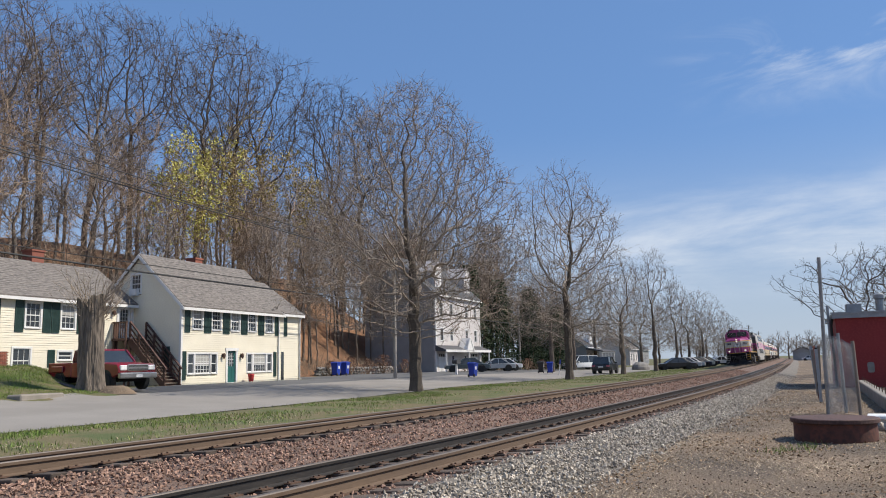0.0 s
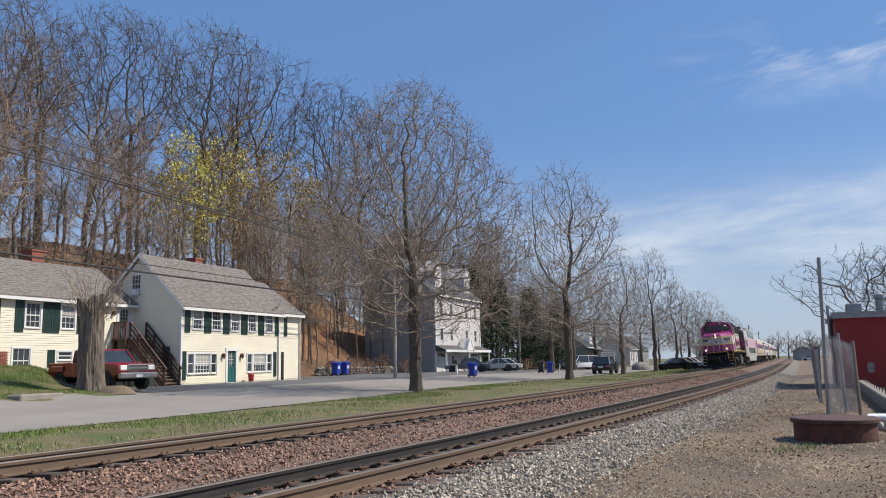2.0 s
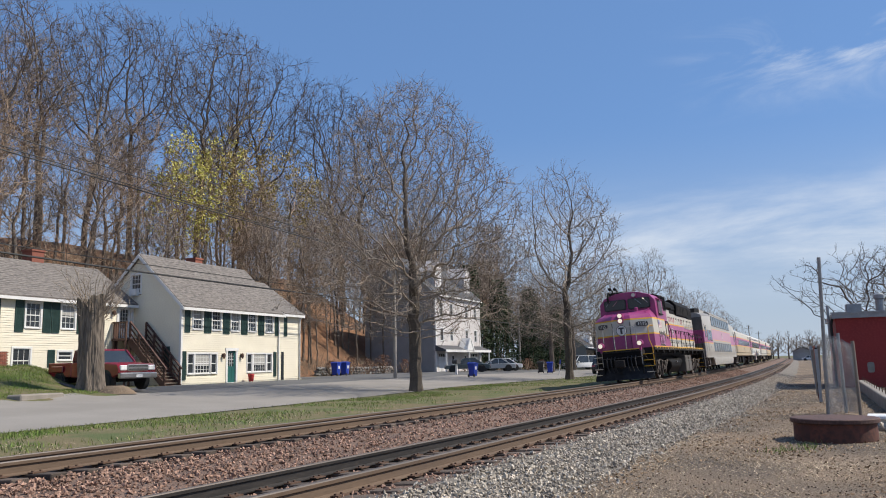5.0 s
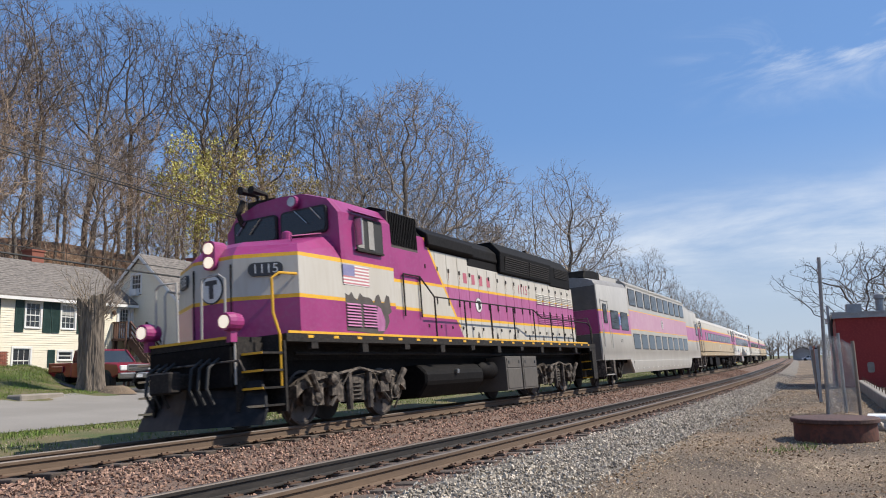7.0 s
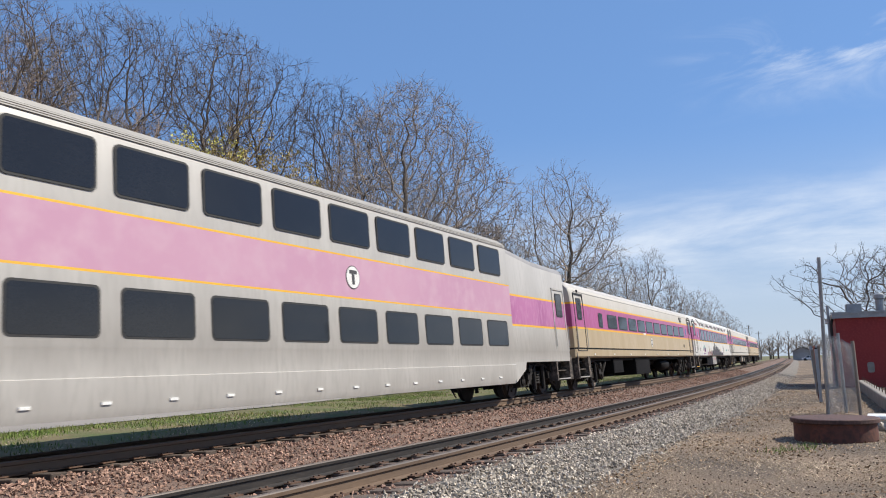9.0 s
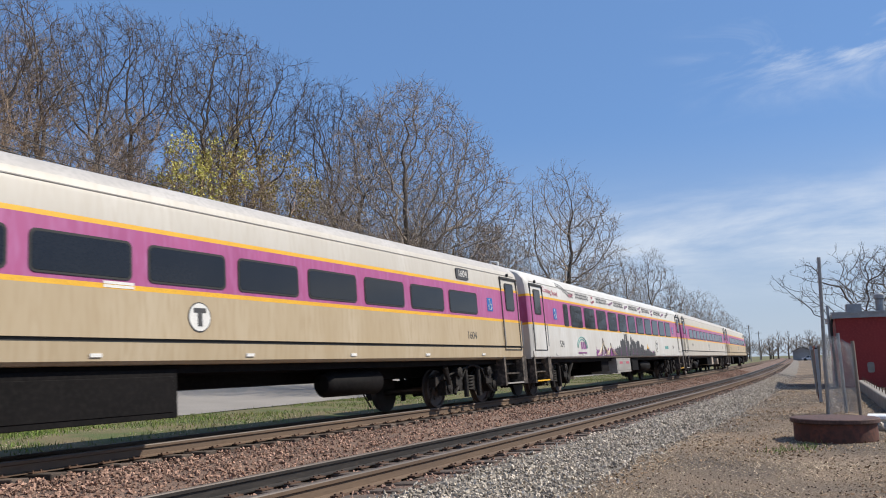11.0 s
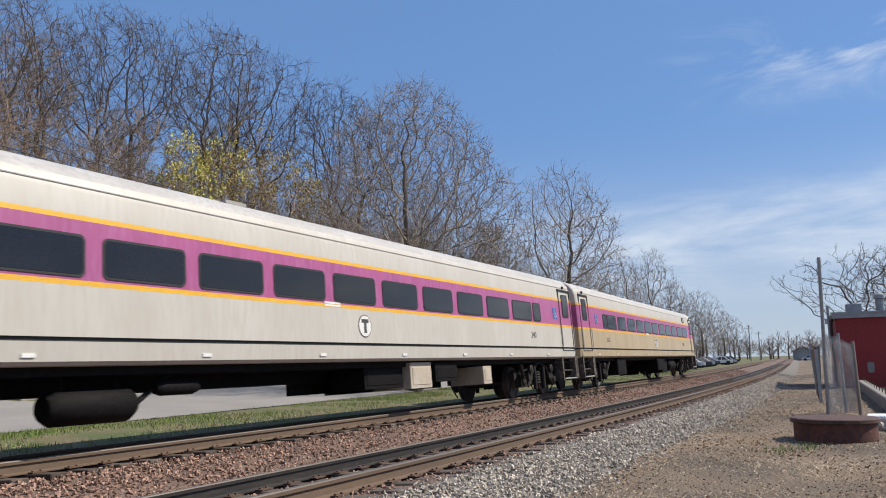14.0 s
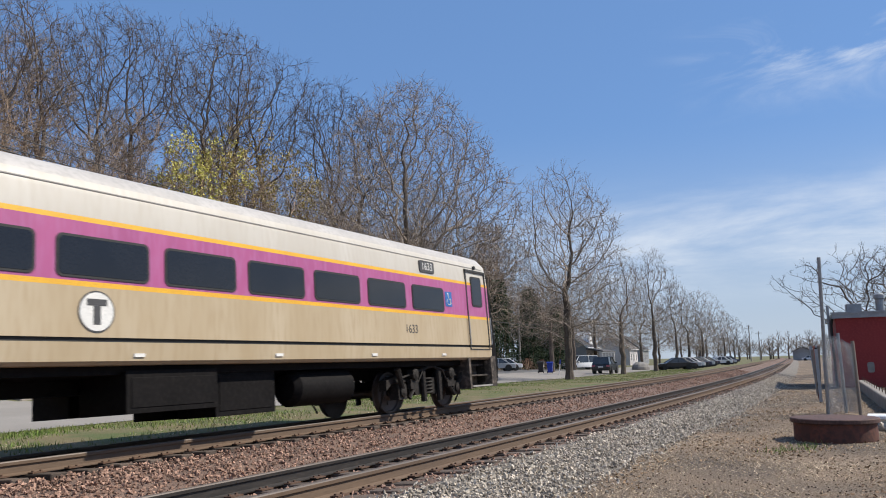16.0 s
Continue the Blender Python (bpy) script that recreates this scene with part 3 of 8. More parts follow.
    for i, (a, v, top) in enumerate(((47, 53, 33.2), (53, 54, 34.5), (59.5, 52, 37), (66.5, 52, 38.6), (85.5, 51, 39), (93.5, 52, 39.5), (101, 50.5, 32), (120, 52, 33), (140, 52, 30), (36, 50, 31), (73, 53, 36.5), (42, 52, 31.5))):
        p = W(a, v)
        k = (top - ground_z(p.x, p.y)) / 25.5
        m = at_ground(p.x, p.y, rng.random() * 6.28, 0.2)
        if i < 3:
            t = tree_thing("oak_tree", *crowns[i], "bark_dark", None, "tall bare oak with a wide crown on the hilltop", m, "hill oaks")
            bases.append(t)
        else:
            t = copy_thing(bases[i % 3], m)
        t.scale = (k * 0.88, k * 0.88, k)
    green = []
    for i in range(2):
        green.append(grown_tree(rng, crown_points(rng, 260, 4.0, 13.5, 2.9, 0.55), 3.6, 0.13, step=0.6, kill=0.9, reach=5, up=0.3, tip=0.011, twigs=3, twig_len=0.9, leaf=0.12, leaf_n=9, leader=8.0))
    bases = []
    for i, (a, v, top) in enumerate(((52.2, 47, 22.5), (56, 48, 22.5), (62.5, 48.5, 24), (64, 51, 28), (71, 49, 26), (76.5, 50, 24.5), (51, 47.5, 19.5), (59, 49, 24))):
        p = W(a, v)
        m = at_ground(p.x, p.y, rng.random() * 6.28, 0.1)
        k = (top - ground_z(p.x, p.y)) / 13.9
        if i < 2:
            t = tree_thing("budding_tree", *green[i], "bark_warm", "bud_green" if i == 0 else "bud_olive", "slim tree with fresh yellow-green leaves on the slope", m, "budding trees")
            bases.append(t)
        else:
            t = copy_thing(bases[0 if a < 60 else 1], m)
        t.scale = (k * 0.9, k * 0.9, k)
    # flat woodland beyond the townhouse
    for i in range(95):
        a, v = rng.uniform(98, 190), rng.uniform(37, 62)
        p = W(a, v)
        k = rng.uniform(0.75, 1.1) * (1.35 - 0.55 * smooth_step(a, 105, 190))
        t = copy_thing(woods[i % 8], at_ground(p.x, p.y, rng.random() * 6.28, 0.1))
        t.scale = (k, k, k)
    # far trees by the line and behind the red building
    p = W(66, -5.5)
    right = tree_thing("oak_tree", *grown_tree(rng, crown_points(rng, 420, 3.2, 9.8, 5.0, 0.55, 0.4), 2.6, 0.2, step=0.5, kill=0.62, up=0.05, tip=0.014, twigs=3, twig_len=0.5, leader=3.4, wig=0.3), "bark_dark", None, "bare spreading tree behind the red building", at_ground(p.x, p.y, 0.3), "trees behind the red building")
    for a, v, k in ((70, -8.5, 1.0), (76, -11, 1.05), (64, -11, 0.9)):
        p = W(a, v)
        t = copy_thing(right, at_ground(p.x, p.y, rng.random() * 6))
        t.scale = (k, k, k)
    far = tree_thing("far_tree", *grown_tree(rng, crown_points(rng, 130, 1.5, 10.5, 3.9, 0.5), 1.4, 0.3, step=0.9, kill=1.1, up=0.15, tip=0.05, twigs=3, twig_len=1.1, leader=4), "bark", None, "bare tree far along the line", at_ground(*W(330, 2).xy, 0), "far trees")
    for i in range(46):
        a, v = rng.uniform(300, 430), rng.uniform(-28, 40)
        if -1 < v - 0.0 < 6 and a < 345:
            continue
        p = W(a, v)
        k = rng.uniform(0.6, 1.1)
        t = copy_thing(far, at_ground(p.x, p.y, rng.random() * 6.28))
        t.scale = (k, k, k)


bed()
build_trees()


# the train
M["white"] = mat("aged_white_paint", (0.62, 0.61, 0.58), (0.54, 0.52, 0.48), 1.2, 0.45, 0.04, fine=9, c3=(0.52, 0.49, 0.44), stretch=(1, 1.5, 0.25))
M["cream"] = mat("grimy_pale_paint", (0.52, 0.49, 0.435), (0.47, 0.435, 0.375), 0.7, 0.5, 0.04, fine=8, c3=(0.455, 0.415, 0.35), stretch=(1, 1.5, 0.25))
M["tan"] = mat("rust_stained_paint", (0.46, 0.375, 0.255), (0.40, 0.31, 0.19), 0.7, 0.5, 0.04, fine=8, c3=(0.385, 0.295, 0.18), stretch=(1, 1.5, 0.25))
M["end_dirt"] = mat("dirty_end_paint", (0.13, 0.115, 0.10), (0.085, 0.075, 0.068), 1.5, 0.7, 0.1, fine=12)
M["steel"] = mat("brushed_steel_paint", (0.435, 0.415, 0.38), (0.38, 0.36, 0.33), 0.8, 0.45, 0.03, fine=8, c3=(0.36, 0.34, 0.31), stretch=(1, 1.5, 0.3))
M["roof_white"] = mat("pale_roof", (0.47, 0.445, 0.415), (0.40, 0.375, 0.345), 1.5, 0.55, 0.05, fine=12)
M["roof_steel"] = mat("grey_steel_roof", (0.29, 0.275, 0.26), (0.22, 0.21, 0.2), 1.5, 0.5, 0.05, fine=12)
M["box_dark"] = mat("dusty_dark_box", (0.105, 0.093, 0.08), (0.085, 0.075, 0.066), 2, 0.65, 0.05, fine=9)
M["purple"] = mat("purple_band", (0.39, 0.09, 0.225), (0.33, 0.075, 0.195), 1.2, 0.4, 0.02, fine=9, c3=(0.40, 0.13, 0.28), stretch=(1, 1.5, 0.3))
M["pink"] = mat("faded_purple_band", (0.49, 0.28, 0.36), (0.45, 0.24, 0.33), 0.35, 0.45, 0.02, fine=3, c3=(0.50, 0.31, 0.38), stretch=(1, 0.8, 0.8))
M["pink_deep"] = mat("worn_purple_band", (0.40, 0.14, 0.28), (0.33, 0.10, 0.23), 0.9, 0.45, 0.02, fine=6, c3=(0.45, 0.2, 0.33), stretch=(1, 1.2, 0.5))
M["magenta"] = mat("dark_magenta_paint", (0.33, 0.04, 0.165), (0.27, 0.03, 0.135), 1.5, 0.35, 0.03, fine=12, c3=(0.30, 0.06, 0.17))
M["yellow"] = mat("yellow_stripe", (0.78, 0.43, 0.025), (0.70, 0.37, 0.03), 2, 0.5, 0.0)
M["black"] = mat("sooty_black", (0.005, 0.0045, 0.0045), (0.008, 0.007, 0.007), 2, 0.7, 0.1, fine=14, c3=(0.013, 0.0115, 0.011), spec=0.12)
M["grime"] = mat("road_grime", (0.022, 0.019, 0.017), (0.013, 0.012, 0.011), 3, 0.75, 0.3, fine=20, c3=(0.045, 0.037, 0.032), spec=0.25)
M["truck_grey"] = mat("dusty_truck_frame", (0.075, 0.062, 0.052), (0.03, 0.026, 0.023), 3, 0.75, 0.4, fine=9, c3=(0.2, 0.165, 0.135), spec=0.25)
M["wheel_steel"] = mat("wheel_steel", (0.12, 0.10, 0.09), (0.085, 0.07, 0.06), 4, 0.55, 0.1, metal=0.5)
M["box_grey"] = mat("grey_equipment_box", (0.34, 0.325, 0.30), (0.27, 0.25, 0.23), 2, 0.55, 0.05, fine=10)
M["box_tan"] = mat("beige_equipment_box", (0.50, 0.43, 0.34), (0.42, 0.35, 0.27), 2, 0.55, 0.05, fine=10)
M["tinted"] = mat("tinted_glass", (0.014, 0.014, 0.015), (0.019, 0.019, 0.02), 1, 0.06, 0.0, spec=0.5)
M["rubber"] = mat("black_rubber", (0.018, 0.018, 0.018), (0.025, 0.025, 0.025), 5, 0.7, 0.0)
M["blue_sign"] = mat("blue_sign", (0.03, 0.15, 0.42), (0.03, 0.13, 0.38), 4, 0.5, 0.0)
M["ink"] = mat("dark_ink", (0.05, 0.05, 0.052), (0.06, 0.06, 0.062), 4, 0.6, 0.0)
M["ink_purple"] = mat("purple_ink", (0.20, 0.05, 0.19), (0.24, 0.07, 0.22), 1.5, 0.6, 0.0)
M["ink_red"] = mat("faded_red_ink", (0.45, 0.12, 0.16), (0.4, 0.1, 0.14), 4, 0.6, 0.0)
M["ink_white"] = mat("white_ink", (0.75, 0.74, 0.7), (0.68, 0.67, 0.64), 4, 0.6, 0.0)
M["teal_ink"] = mat("teal_ink", (0.10, 0.32, 0.30), (0.09, 0.28, 0.27), 4, 0.6, 0.0)
M["chrome"] = mat("bare_metal", (0.55, 0.53, 0.5), (0.45, 0.43, 0.4), 4, 0.3, 0.0, metal=0.9)
M["peeled"] = mat("bare_primer", (0.09, 0.075, 0.066), (0.06, 0.05, 0.045), 4, 0.7, 0.1)
M["headlight"] = glow("headlight", (1.0, 0.86, 0.66), 0.6)
M["ditch"] = glow("ditch_light", (1.0, 0.86, 0.68), 0.55)
M["flag_red"] = mat("faded_flag_red", (0.52, 0.2, 0.22), (0.48, 0.24, 0.25), 4, 0.6, 0.0)
M["flag_blue"] = mat("faded_flag_blue", (0.20, 0.20, 0.36), (0.25, 0.24, 0.38), 4, 0.6, 0.0)
M["streak"] = mat("rust_streak", (0.22, 0.105, 0.06), (0.15, 0.08, 0.05), 8, 0.8, 0.1)
M["scuffed_black"] = mat("scuffed_black_paint", (0.006, 0.006, 0.007), (0.011, 0.01, 0.012), 3, 0.5, 0.1, fine=6, c3=(0.022, 0.02, 0.02), spec=0.25)
ON_SIDE = Matrix.Rotation(radians(90), 4, "Z") @ Matrix.Rotation(radians(90), 4, "X")


def side_pose(y, z, x, roll=0.0):
    return Matrix.Translation((x, y, z)) @ ON_SIDE @ Matrix.Rotation(radians(roll), 4, "Z")


def shell(levels, rings, caps=True):
    """A closed body: levels of (half width, height, material of the band above), rings of (y, width factor, height shift)."""
    g = Geo()
    n = len(levels)
    for y, k, dz in rings:
        g.v += [(x * k, y, z + (dz if z > 3.2 else 0)) for x, z, _ in levels] + [(-x * k, y, z + (dz if z > 3.2 else 0)) for x, z, _ in levels]
    for j in range(len(rings) - 1):
        a, b = j * 2 * n, (j + 1) * 2 * n
        for i in range(n - 1):
            g.f += [(a + i, b + i, b + i + 1, a + i + 1), (a + n + i, a + n + i + 1, b + n + i + 1, b + n + i)]
            g.m += [levels[i][2]] * 2
        g.f += [(a, a + n, b + n, b), (a + n - 1, b + n - 1, b + 2 * n - 1, a + 2 * n - 1)]
        g.m += [levels[0][2], levels[-1][2]]
    for a in (0, (len(rings) - 1) * 2 * n):
        for i in range(n - 1):
            g.f.append((a + i, a + n + i, a + n + i + 1, a + i + 1))
            g.m.append(levels[i][2])
    return g


def wheelset(r=0.46):
    g = Geo()
    for s in (-1, 1):
        prof = [(r + 0.028, 0.68), (r + 0.028, 0.705), (r, 0.715), (r - 0.004, 0.82), (r - 0.05, 0.825), (r - 0.07, 0.79), (0.17, 0.775), (0.13, 0.83), (0.0, 0.835)]
        g.lathe([(0.0, s * 0.68)] + [(a, s * b) for a, b in prof], axis="x", sides=28)
        for k in range(6):
            t = k * 1.047
            g.box(s * 0.80 - 0.012, s * 0.80 + 0.012, 0.24 * math.cos(t) - 0.03, 0.24 * math.cos(t) + 0.03, 0.24 * math.sin(t) - 0.03, 0.24 * math.sin(t) + 0.03)
    g.lathe([(0.08, -0.9), (0.08, 0.9)], axis="x", sides=10)
    return mesh("wheelset", g, "wheel_steel", smooth=True)


WHEELS = []
COACH_WHEEL, LOCO_WHEEL = wheelset(0.46), wheelset(0.51)


def truck(car, y, base, r, wheel, heavy=False):
    """A bogie: frame, springs, brake gear and two wheelsets."""
    g = Geo()
    for s in (-1, 1):
        x0, x1 = (0.93, 1.12) if s > 0 else (-1.12, -0.93)
        top = 0.86 if heavy else 0.72
        g.prism([(-base / 2 - 0.55, 0.5), (-base / 2 - 0.3, 0.66), (-base / 2 + 0.45, 0.66), (-0.6, 0.36), (0.6, 0.36), (base / 2 - 0.45, 0.66), (base / 2 + 0.3, 0.66), (base / 2 + 0.55, 0.5), (base / 2 + 0.55, 0.72), (base / 2, top + 0.12), (0, top), (-base / 2, top + 0.12), (-base / 2 - 0.55, 0.72)], x0, x1, "x")
        for k in (-1, 1):
            g.box(x0 + 0.02 * s, x1 + 0.06 * s, k * base / 2 - 0.17, k * base / 2 + 0.17, r - 0.17, r + 0.17)
            g.lathe([(0.12, x1 if s > 0 else x0), (0.12, (x1 if s > 0 else x0) + 0.1 * s), (0.05, (x1 if s > 0 else x0) + 0.13 * s)], (0, k * base / 2, r), "x", 12)
            g.tube([(s * 1.18, k * 0.36, 0.2), (s * 1.18, k * 0.36, 0.95)], 0.07, 8)
            g.box(s * 1.2 - 0.05, s * 1.2 + 0.05, k * 0.85 - 0.16, k * 0.85 + 0.16, 0.5, 0.72)
            g.tube([(s * 1.2, k * 0.7, 0.62), (s * 1.22, k * 1.05, 0.3)], 0.04, 6)
        for k in range(5):
            g.lathe([(0.13, 0.36 + k * 0.08), (0.155, 0.39 + k * 0.08), (0.13, 0.42 + k * 0.08)], (s * 1.05, 0, 0), "z", 12)
        g.tube([(s * 1.16, -base / 2, r + 0.3), (s * 1.22, 0, 1.0), (s * 1.16, base / 2, r + 0.3)], 0.035, 6)
    g.box(-1.0, 1.0, -0.3, 0.3, 0.5, 0.75)
    for s in (-1, 1):
        for k in (-1, 1):
            g.lathe([(0.1, s * 1.1), (0.13, s * 1.12), (0.13, s * 1.3), (0.06, s * 1.33)], (0, k * (base / 2 - 0.42), 0.82), "x", 10)
            g.tube([(s * 1.2, k * base / 2, r + 0.05), (s * 1.26, k * (base / 2 + 0.3), 0.95)], [0.05, 0.075], 7)
            g.tube([(s * 1.1, k * (base / 2 + 0.5), 0.8), (s * 1.0, k * (base / 2 + 0.52), 0.45), (s * 0.85, k * (base / 2 + 0.45), 0.12)], 0.022, 5)
            g.box(s * 1.0 - 0.05, s * 1.0 + 0.05, k * (base / 2 - 0.52) - 0.05, k * (base / 2 - 0.52) + 0.05, 0.3, 0.75)
            g.box(s * 1.1 - 0.03, s * 1.1 + 0.03, k * base / 2 - 0.24, k * base / 2 + 0.24, r + 0.2, r + 0.27)
            g.tube([(s * 1.22, k * 0.15, 0.98), (s * 1.25, k * 0.45, 0.9), (s * 1.22, k * 0.75, 0.55)], 0.018, 5)
    t = part("truck", g, "truck_grey" if heavy else "grime", car, "grimy steel wheel truck")
    t.location = (0, y, 0)
    for k in (-1, 1):
        w = part("wheelset", wheel, None, t)
        w.location = (0, k * base / 2, r)
        WHEELS.append((w, k * base / 2, r))
    return t


def pane(car, y, z, w, h, r=0.09, x=1.52, label=""):
    f = part("window", Geo().rrect(y, z, w, h, r, x - 0.03, x + 0.012), "rubber", car, label)
    part("pane", Geo().rrect(y, z, w - 0.07, h - 0.07, r * 0.8, x, x + 0.016), "tinted", f)
    if x > 0:
        f2 = part("window", Geo().rrect(y, z, w, h, r, -x - 0.012, -x + 0.03), "rubber", car)
        part("pane", Geo().rrect(y, z, w - 0.07, h - 0.07, r * 0.8, -x - 0.016, -x), "tinted", f2)


def badge(car, y, z, r, x):
    """A round white mark with a dark ring and a plain bar shape."""
    b = part("emblem", Geo().lathe([(r, x - 0.01), (r, x + 0.008)], (0, y, z), "x", 32), "ink", car, "round white emblem with a dark bar shape")
    part("disc", Geo().lathe([(r * 0.92, x), (r * 0.92, x + 0.011)], (0, y, z), "x", 32), "ink_white", b)
    part("bars", Geo().box(x, x + 0.014, y - r * 0.55, y + r * 0.55, z + r * 0.28, z + r * 0.6).box(x, x + 0.0142, y - r * 0.2, y + r * 0.2, z - r * 0.62, z + r * 0.27), "ink", b)


def access_sign(car, y, z, x):
    s = part("access_sign", Geo().rrect(y, z, 0.33, 0.36, 0.02, x - 0.01, x + 0.008), "blue_sign", car, "small blue wheelchair sign")
    g = Geo()
    g.tube([(x + 0.009, y + 0.09 * math.cos(t), z - 0.05 + 0.09 * math.sin(t)) for t in [k * 0.4 - 3.6 for k in range(12)]], 0.012, 5)
    g.tube([(x + 0.009, y - 0.02, z + 0.11), (x + 0.009, y, z + 0.0), (x + 0.009, y + 0.07, z - 0.01), (x + 0.009, y + 0.1, z - 0.11)], 0.014, 5)
    g.lathe([(0.025, x), (0.025, x + 0.012)], (0, y - 0.03, z + 0.13), "x", 10)
    part("symbol", g, "ink_white", s)


def door_set(car, y0, y1, skin, outer, dark_frame=True, edge="box_grey"):
    """A side door with its window, rails, frame and step well. outer is -1 where the car's end lies at lower y."""
    for x, s in ((1.52, 1), (-1.52, -1)):
        lo, hi = (x - 0.02, x + 0.012) if s > 0 else (x - 0.012, x + 0.02)
        f = Geo().box(lo, hi, y0 - 0.05, y0, 1.36, 3.4).box(lo, hi, y1, y1 + 0.05, 1.36, 3.4).box(lo, hi, y0 - 0.05, y1 + 0.05, 3.36, 3.42)
        d = part("door", Geo().box(min(lo, hi), max(lo, hi) - 0.004, y0, y1, 1.36, 1.385), "rubber", car, "recessed side door")
        part("door_frame", f, "rubber" if dark_frame else skin, d)
        c = (y0 + y1) / 2
        part("door_window", Geo().rrect(c, 2.86, 0.58, 0.78, 0.08, lo, hi + 0.004 * s), "rubber", d)
        part("pane", Geo().rrect(c, 2.86, 0.51, 0.71, 0.07, lo, hi + 0.008 * s), "tinted", d)
        part("grab_rail", Geo().tube([(x + 0.05 * s, y0 - 0.08, 1.5), (x + 0.05 * s, y0 - 0.08, 2.2)], 0.014, 6).tube([(x + 0.05 * s, y1 + 0.09, 1.5), (x + 0.05 * s, y1 + 0.09, 2.2)], 0.014, 6), "chrome", d)
        xi, xo = (1.0, 1.5) if s > 0 else (-1.5, -1.0)
        w = part("step_well", Geo().box(xi, xo, y0 - 0.16, y0 - 0.06, 0.4, 1.36).box(xi, xo, y1 + 0.06, y1 + 0.34, 0.42, 1.2).box(xi if s > 0 else xo - 0.06, xi + 0.06 if s > 0 else xo, y0 - 0.06, y1 + 0.06, 0.42, 1.36), "truck_grey", car)
        for k in range(3):
            z = 0.47 + k * 0.27
            q = 0.12 * (2 - k) if s > 0 else 0
            part("step", Geo().box(xi, xo - 0.12 * k if s > 0 else xo, y0 - 0.05, y1 + 0.05, z - 0.03, z), "box_grey", w)
            part("tread_edge", Geo().box((xo - 0.12 * k - 0.03) if s > 0 else xi, (xo - 0.12 * k + 0.008) if s > 0 else xi + 0.03, y0 - 0.04, y1 + 0.04, z - 0.035, z + 0.006), edge if k == 0 else "truck_grey", w)


L = 25.3


def coach(label, upper, lower, windows, wz, wh, groove, roof="roof_white", edge="box_grey"):
    """A single-level coach; windows: left edges and widths."""
    car = thing("rail_coach", label, "train car", group="train")
    lv = [(1.44, 1.12, 1), (1.5, 1.17, 1), (1.52, 1.42, 1)]
    lv += [(1.485, 1.425, 5), (1.485, 1.475, 5), (1.52, 1.48, 1)] if groove else []
    lv += [(1.52, 2.145, 2), (1.52, 2.215, 3), (1.52, 3.015, 2), (1.515, 3.085, 0), (1.495, 3.40, 0), (1.45, 3.60, 4), (1.27, 3.80, 4), (0.9, 3.95, 4), (0.4, 4.03, 4), (0.0, 4.04, 4)]
    rings = [(0.0, 0.955, -0.05), (0.05, 0.985, -0.015), (0.16, 1.0, 0), (L - 0.16, 1.0, 0), (L - 0.05, 0.985, -0.015), (L, 0.955, -0.05)]
    part("body", shell(lv, rings), [upper, lower, "yellow", "purple", roof, "rubber"], car, smooth=True)
    for y0, w in windows:
        pane(car, y0 + w / 2, wz, w, wh)
    door_set(car, 0.24, 1.28, upper, -1, True, edge)
    door_set(car, L - 1.28, L - 0.24, upper, 1, True, edge)
    for y in (0, L):
        o = -1 if y == 0 else 1
        part("vestibule", Geo().box(-0.55, 0.55, min(y, y + 0.3 * o), max(y, y + 0.3 * o), 1.15, 3.35), "rubber", car, "black folding gangway")
        part("coupler", Geo().box(-0.14, 0.14, min(y, y + 0.45 * o), max(y, y + 0.45 * o), 0.72, 1.0).box(-1.3, 1.3, min(y - 0.2 * o, y), max(y - 0.2 * o, y), 0.55, 1.13), "grime", car)
        part("air_hose", Geo().tube([(1.0, y, 1.0), (1.02, y + 0.3 * o, 0.75), (0.98, y + 0.38 * o, 0.45), (0.6, y + 0.35 * o, 0.42)], 0.022, 6), "rubber", car)
    part("underframe", Geo().box(-1.25, 1.25, 0.3, L - 0.3, 1.0, 1.13).box(-0.25, 0.25, 1, L - 1, 0.78, 1.0), "black", car)
    truck(car, 2.85, 2.53, 0.46, COACH_WHEEL)
    truck(car, L - 2.85, 2.53, 0.46, COACH_WHEEL)
    for s in (-1, 1):
        part("roof_gutter", Geo().box(s * 1.475 - 0.014, s * 1.475 + 0.014, 0.3, L - 0.3, 3.475, 3.492), "box_grey", car)
    for y in (0.75, L - 0.75):
        part("marker_lamp", Geo().lathe([(0.05, 1.48), (0.05, 1.53), (0.03, 1.54)], (0, y, 3.5), "x", 10), "rubber", car)
    part("roof_vent", Geo().box(0.8, 1.12, 3.6, 4.6, 3.8, 3.93), "box_grey", car)
    part("roof_vent", Geo().box(0.8, 1.12, 9.0, 9.5, 3.8, 3.93), "box_grey", car)
    g = Geo()
    for y in [2.2 + 2.9 * k for k in range(8)]:
        g.box(1.5, 1.523, y, y + 0.18, 1.22, 1.27)
    part("reflector", g, "ink_white" if groove else lower, car)
    return car


def gear(car, y0, y1, z0, z1, m="black", x=1.35, label=""):
    b = part("equipment_box", Geo().box(0.35, x, y0, y1, z0, z1).box(x, x + 0.012, y0 + 0.08, y1 - 0.08, z0 + 0.08, z1 - 0.1), m, car, label, bevel=0.015)
    part("equipment_box", Geo().box(-x, -0.45, y0 + 0.4, y1 + 0.4, z0, z1), "black", car)
    return b


def tank(car, y0, y1, z, r, x=0.95):
    part("air_tank", Geo().lathe([(0, y0 - 0.08), (r * 0.7, y0 - 0.06), (r, y0 + 0.05), (r, y1 - 0.05), (r * 0.7, y1 + 0.06), (0, y1 + 0.08)], (x, 0, z), "y", 18), "black", car, smooth=True)


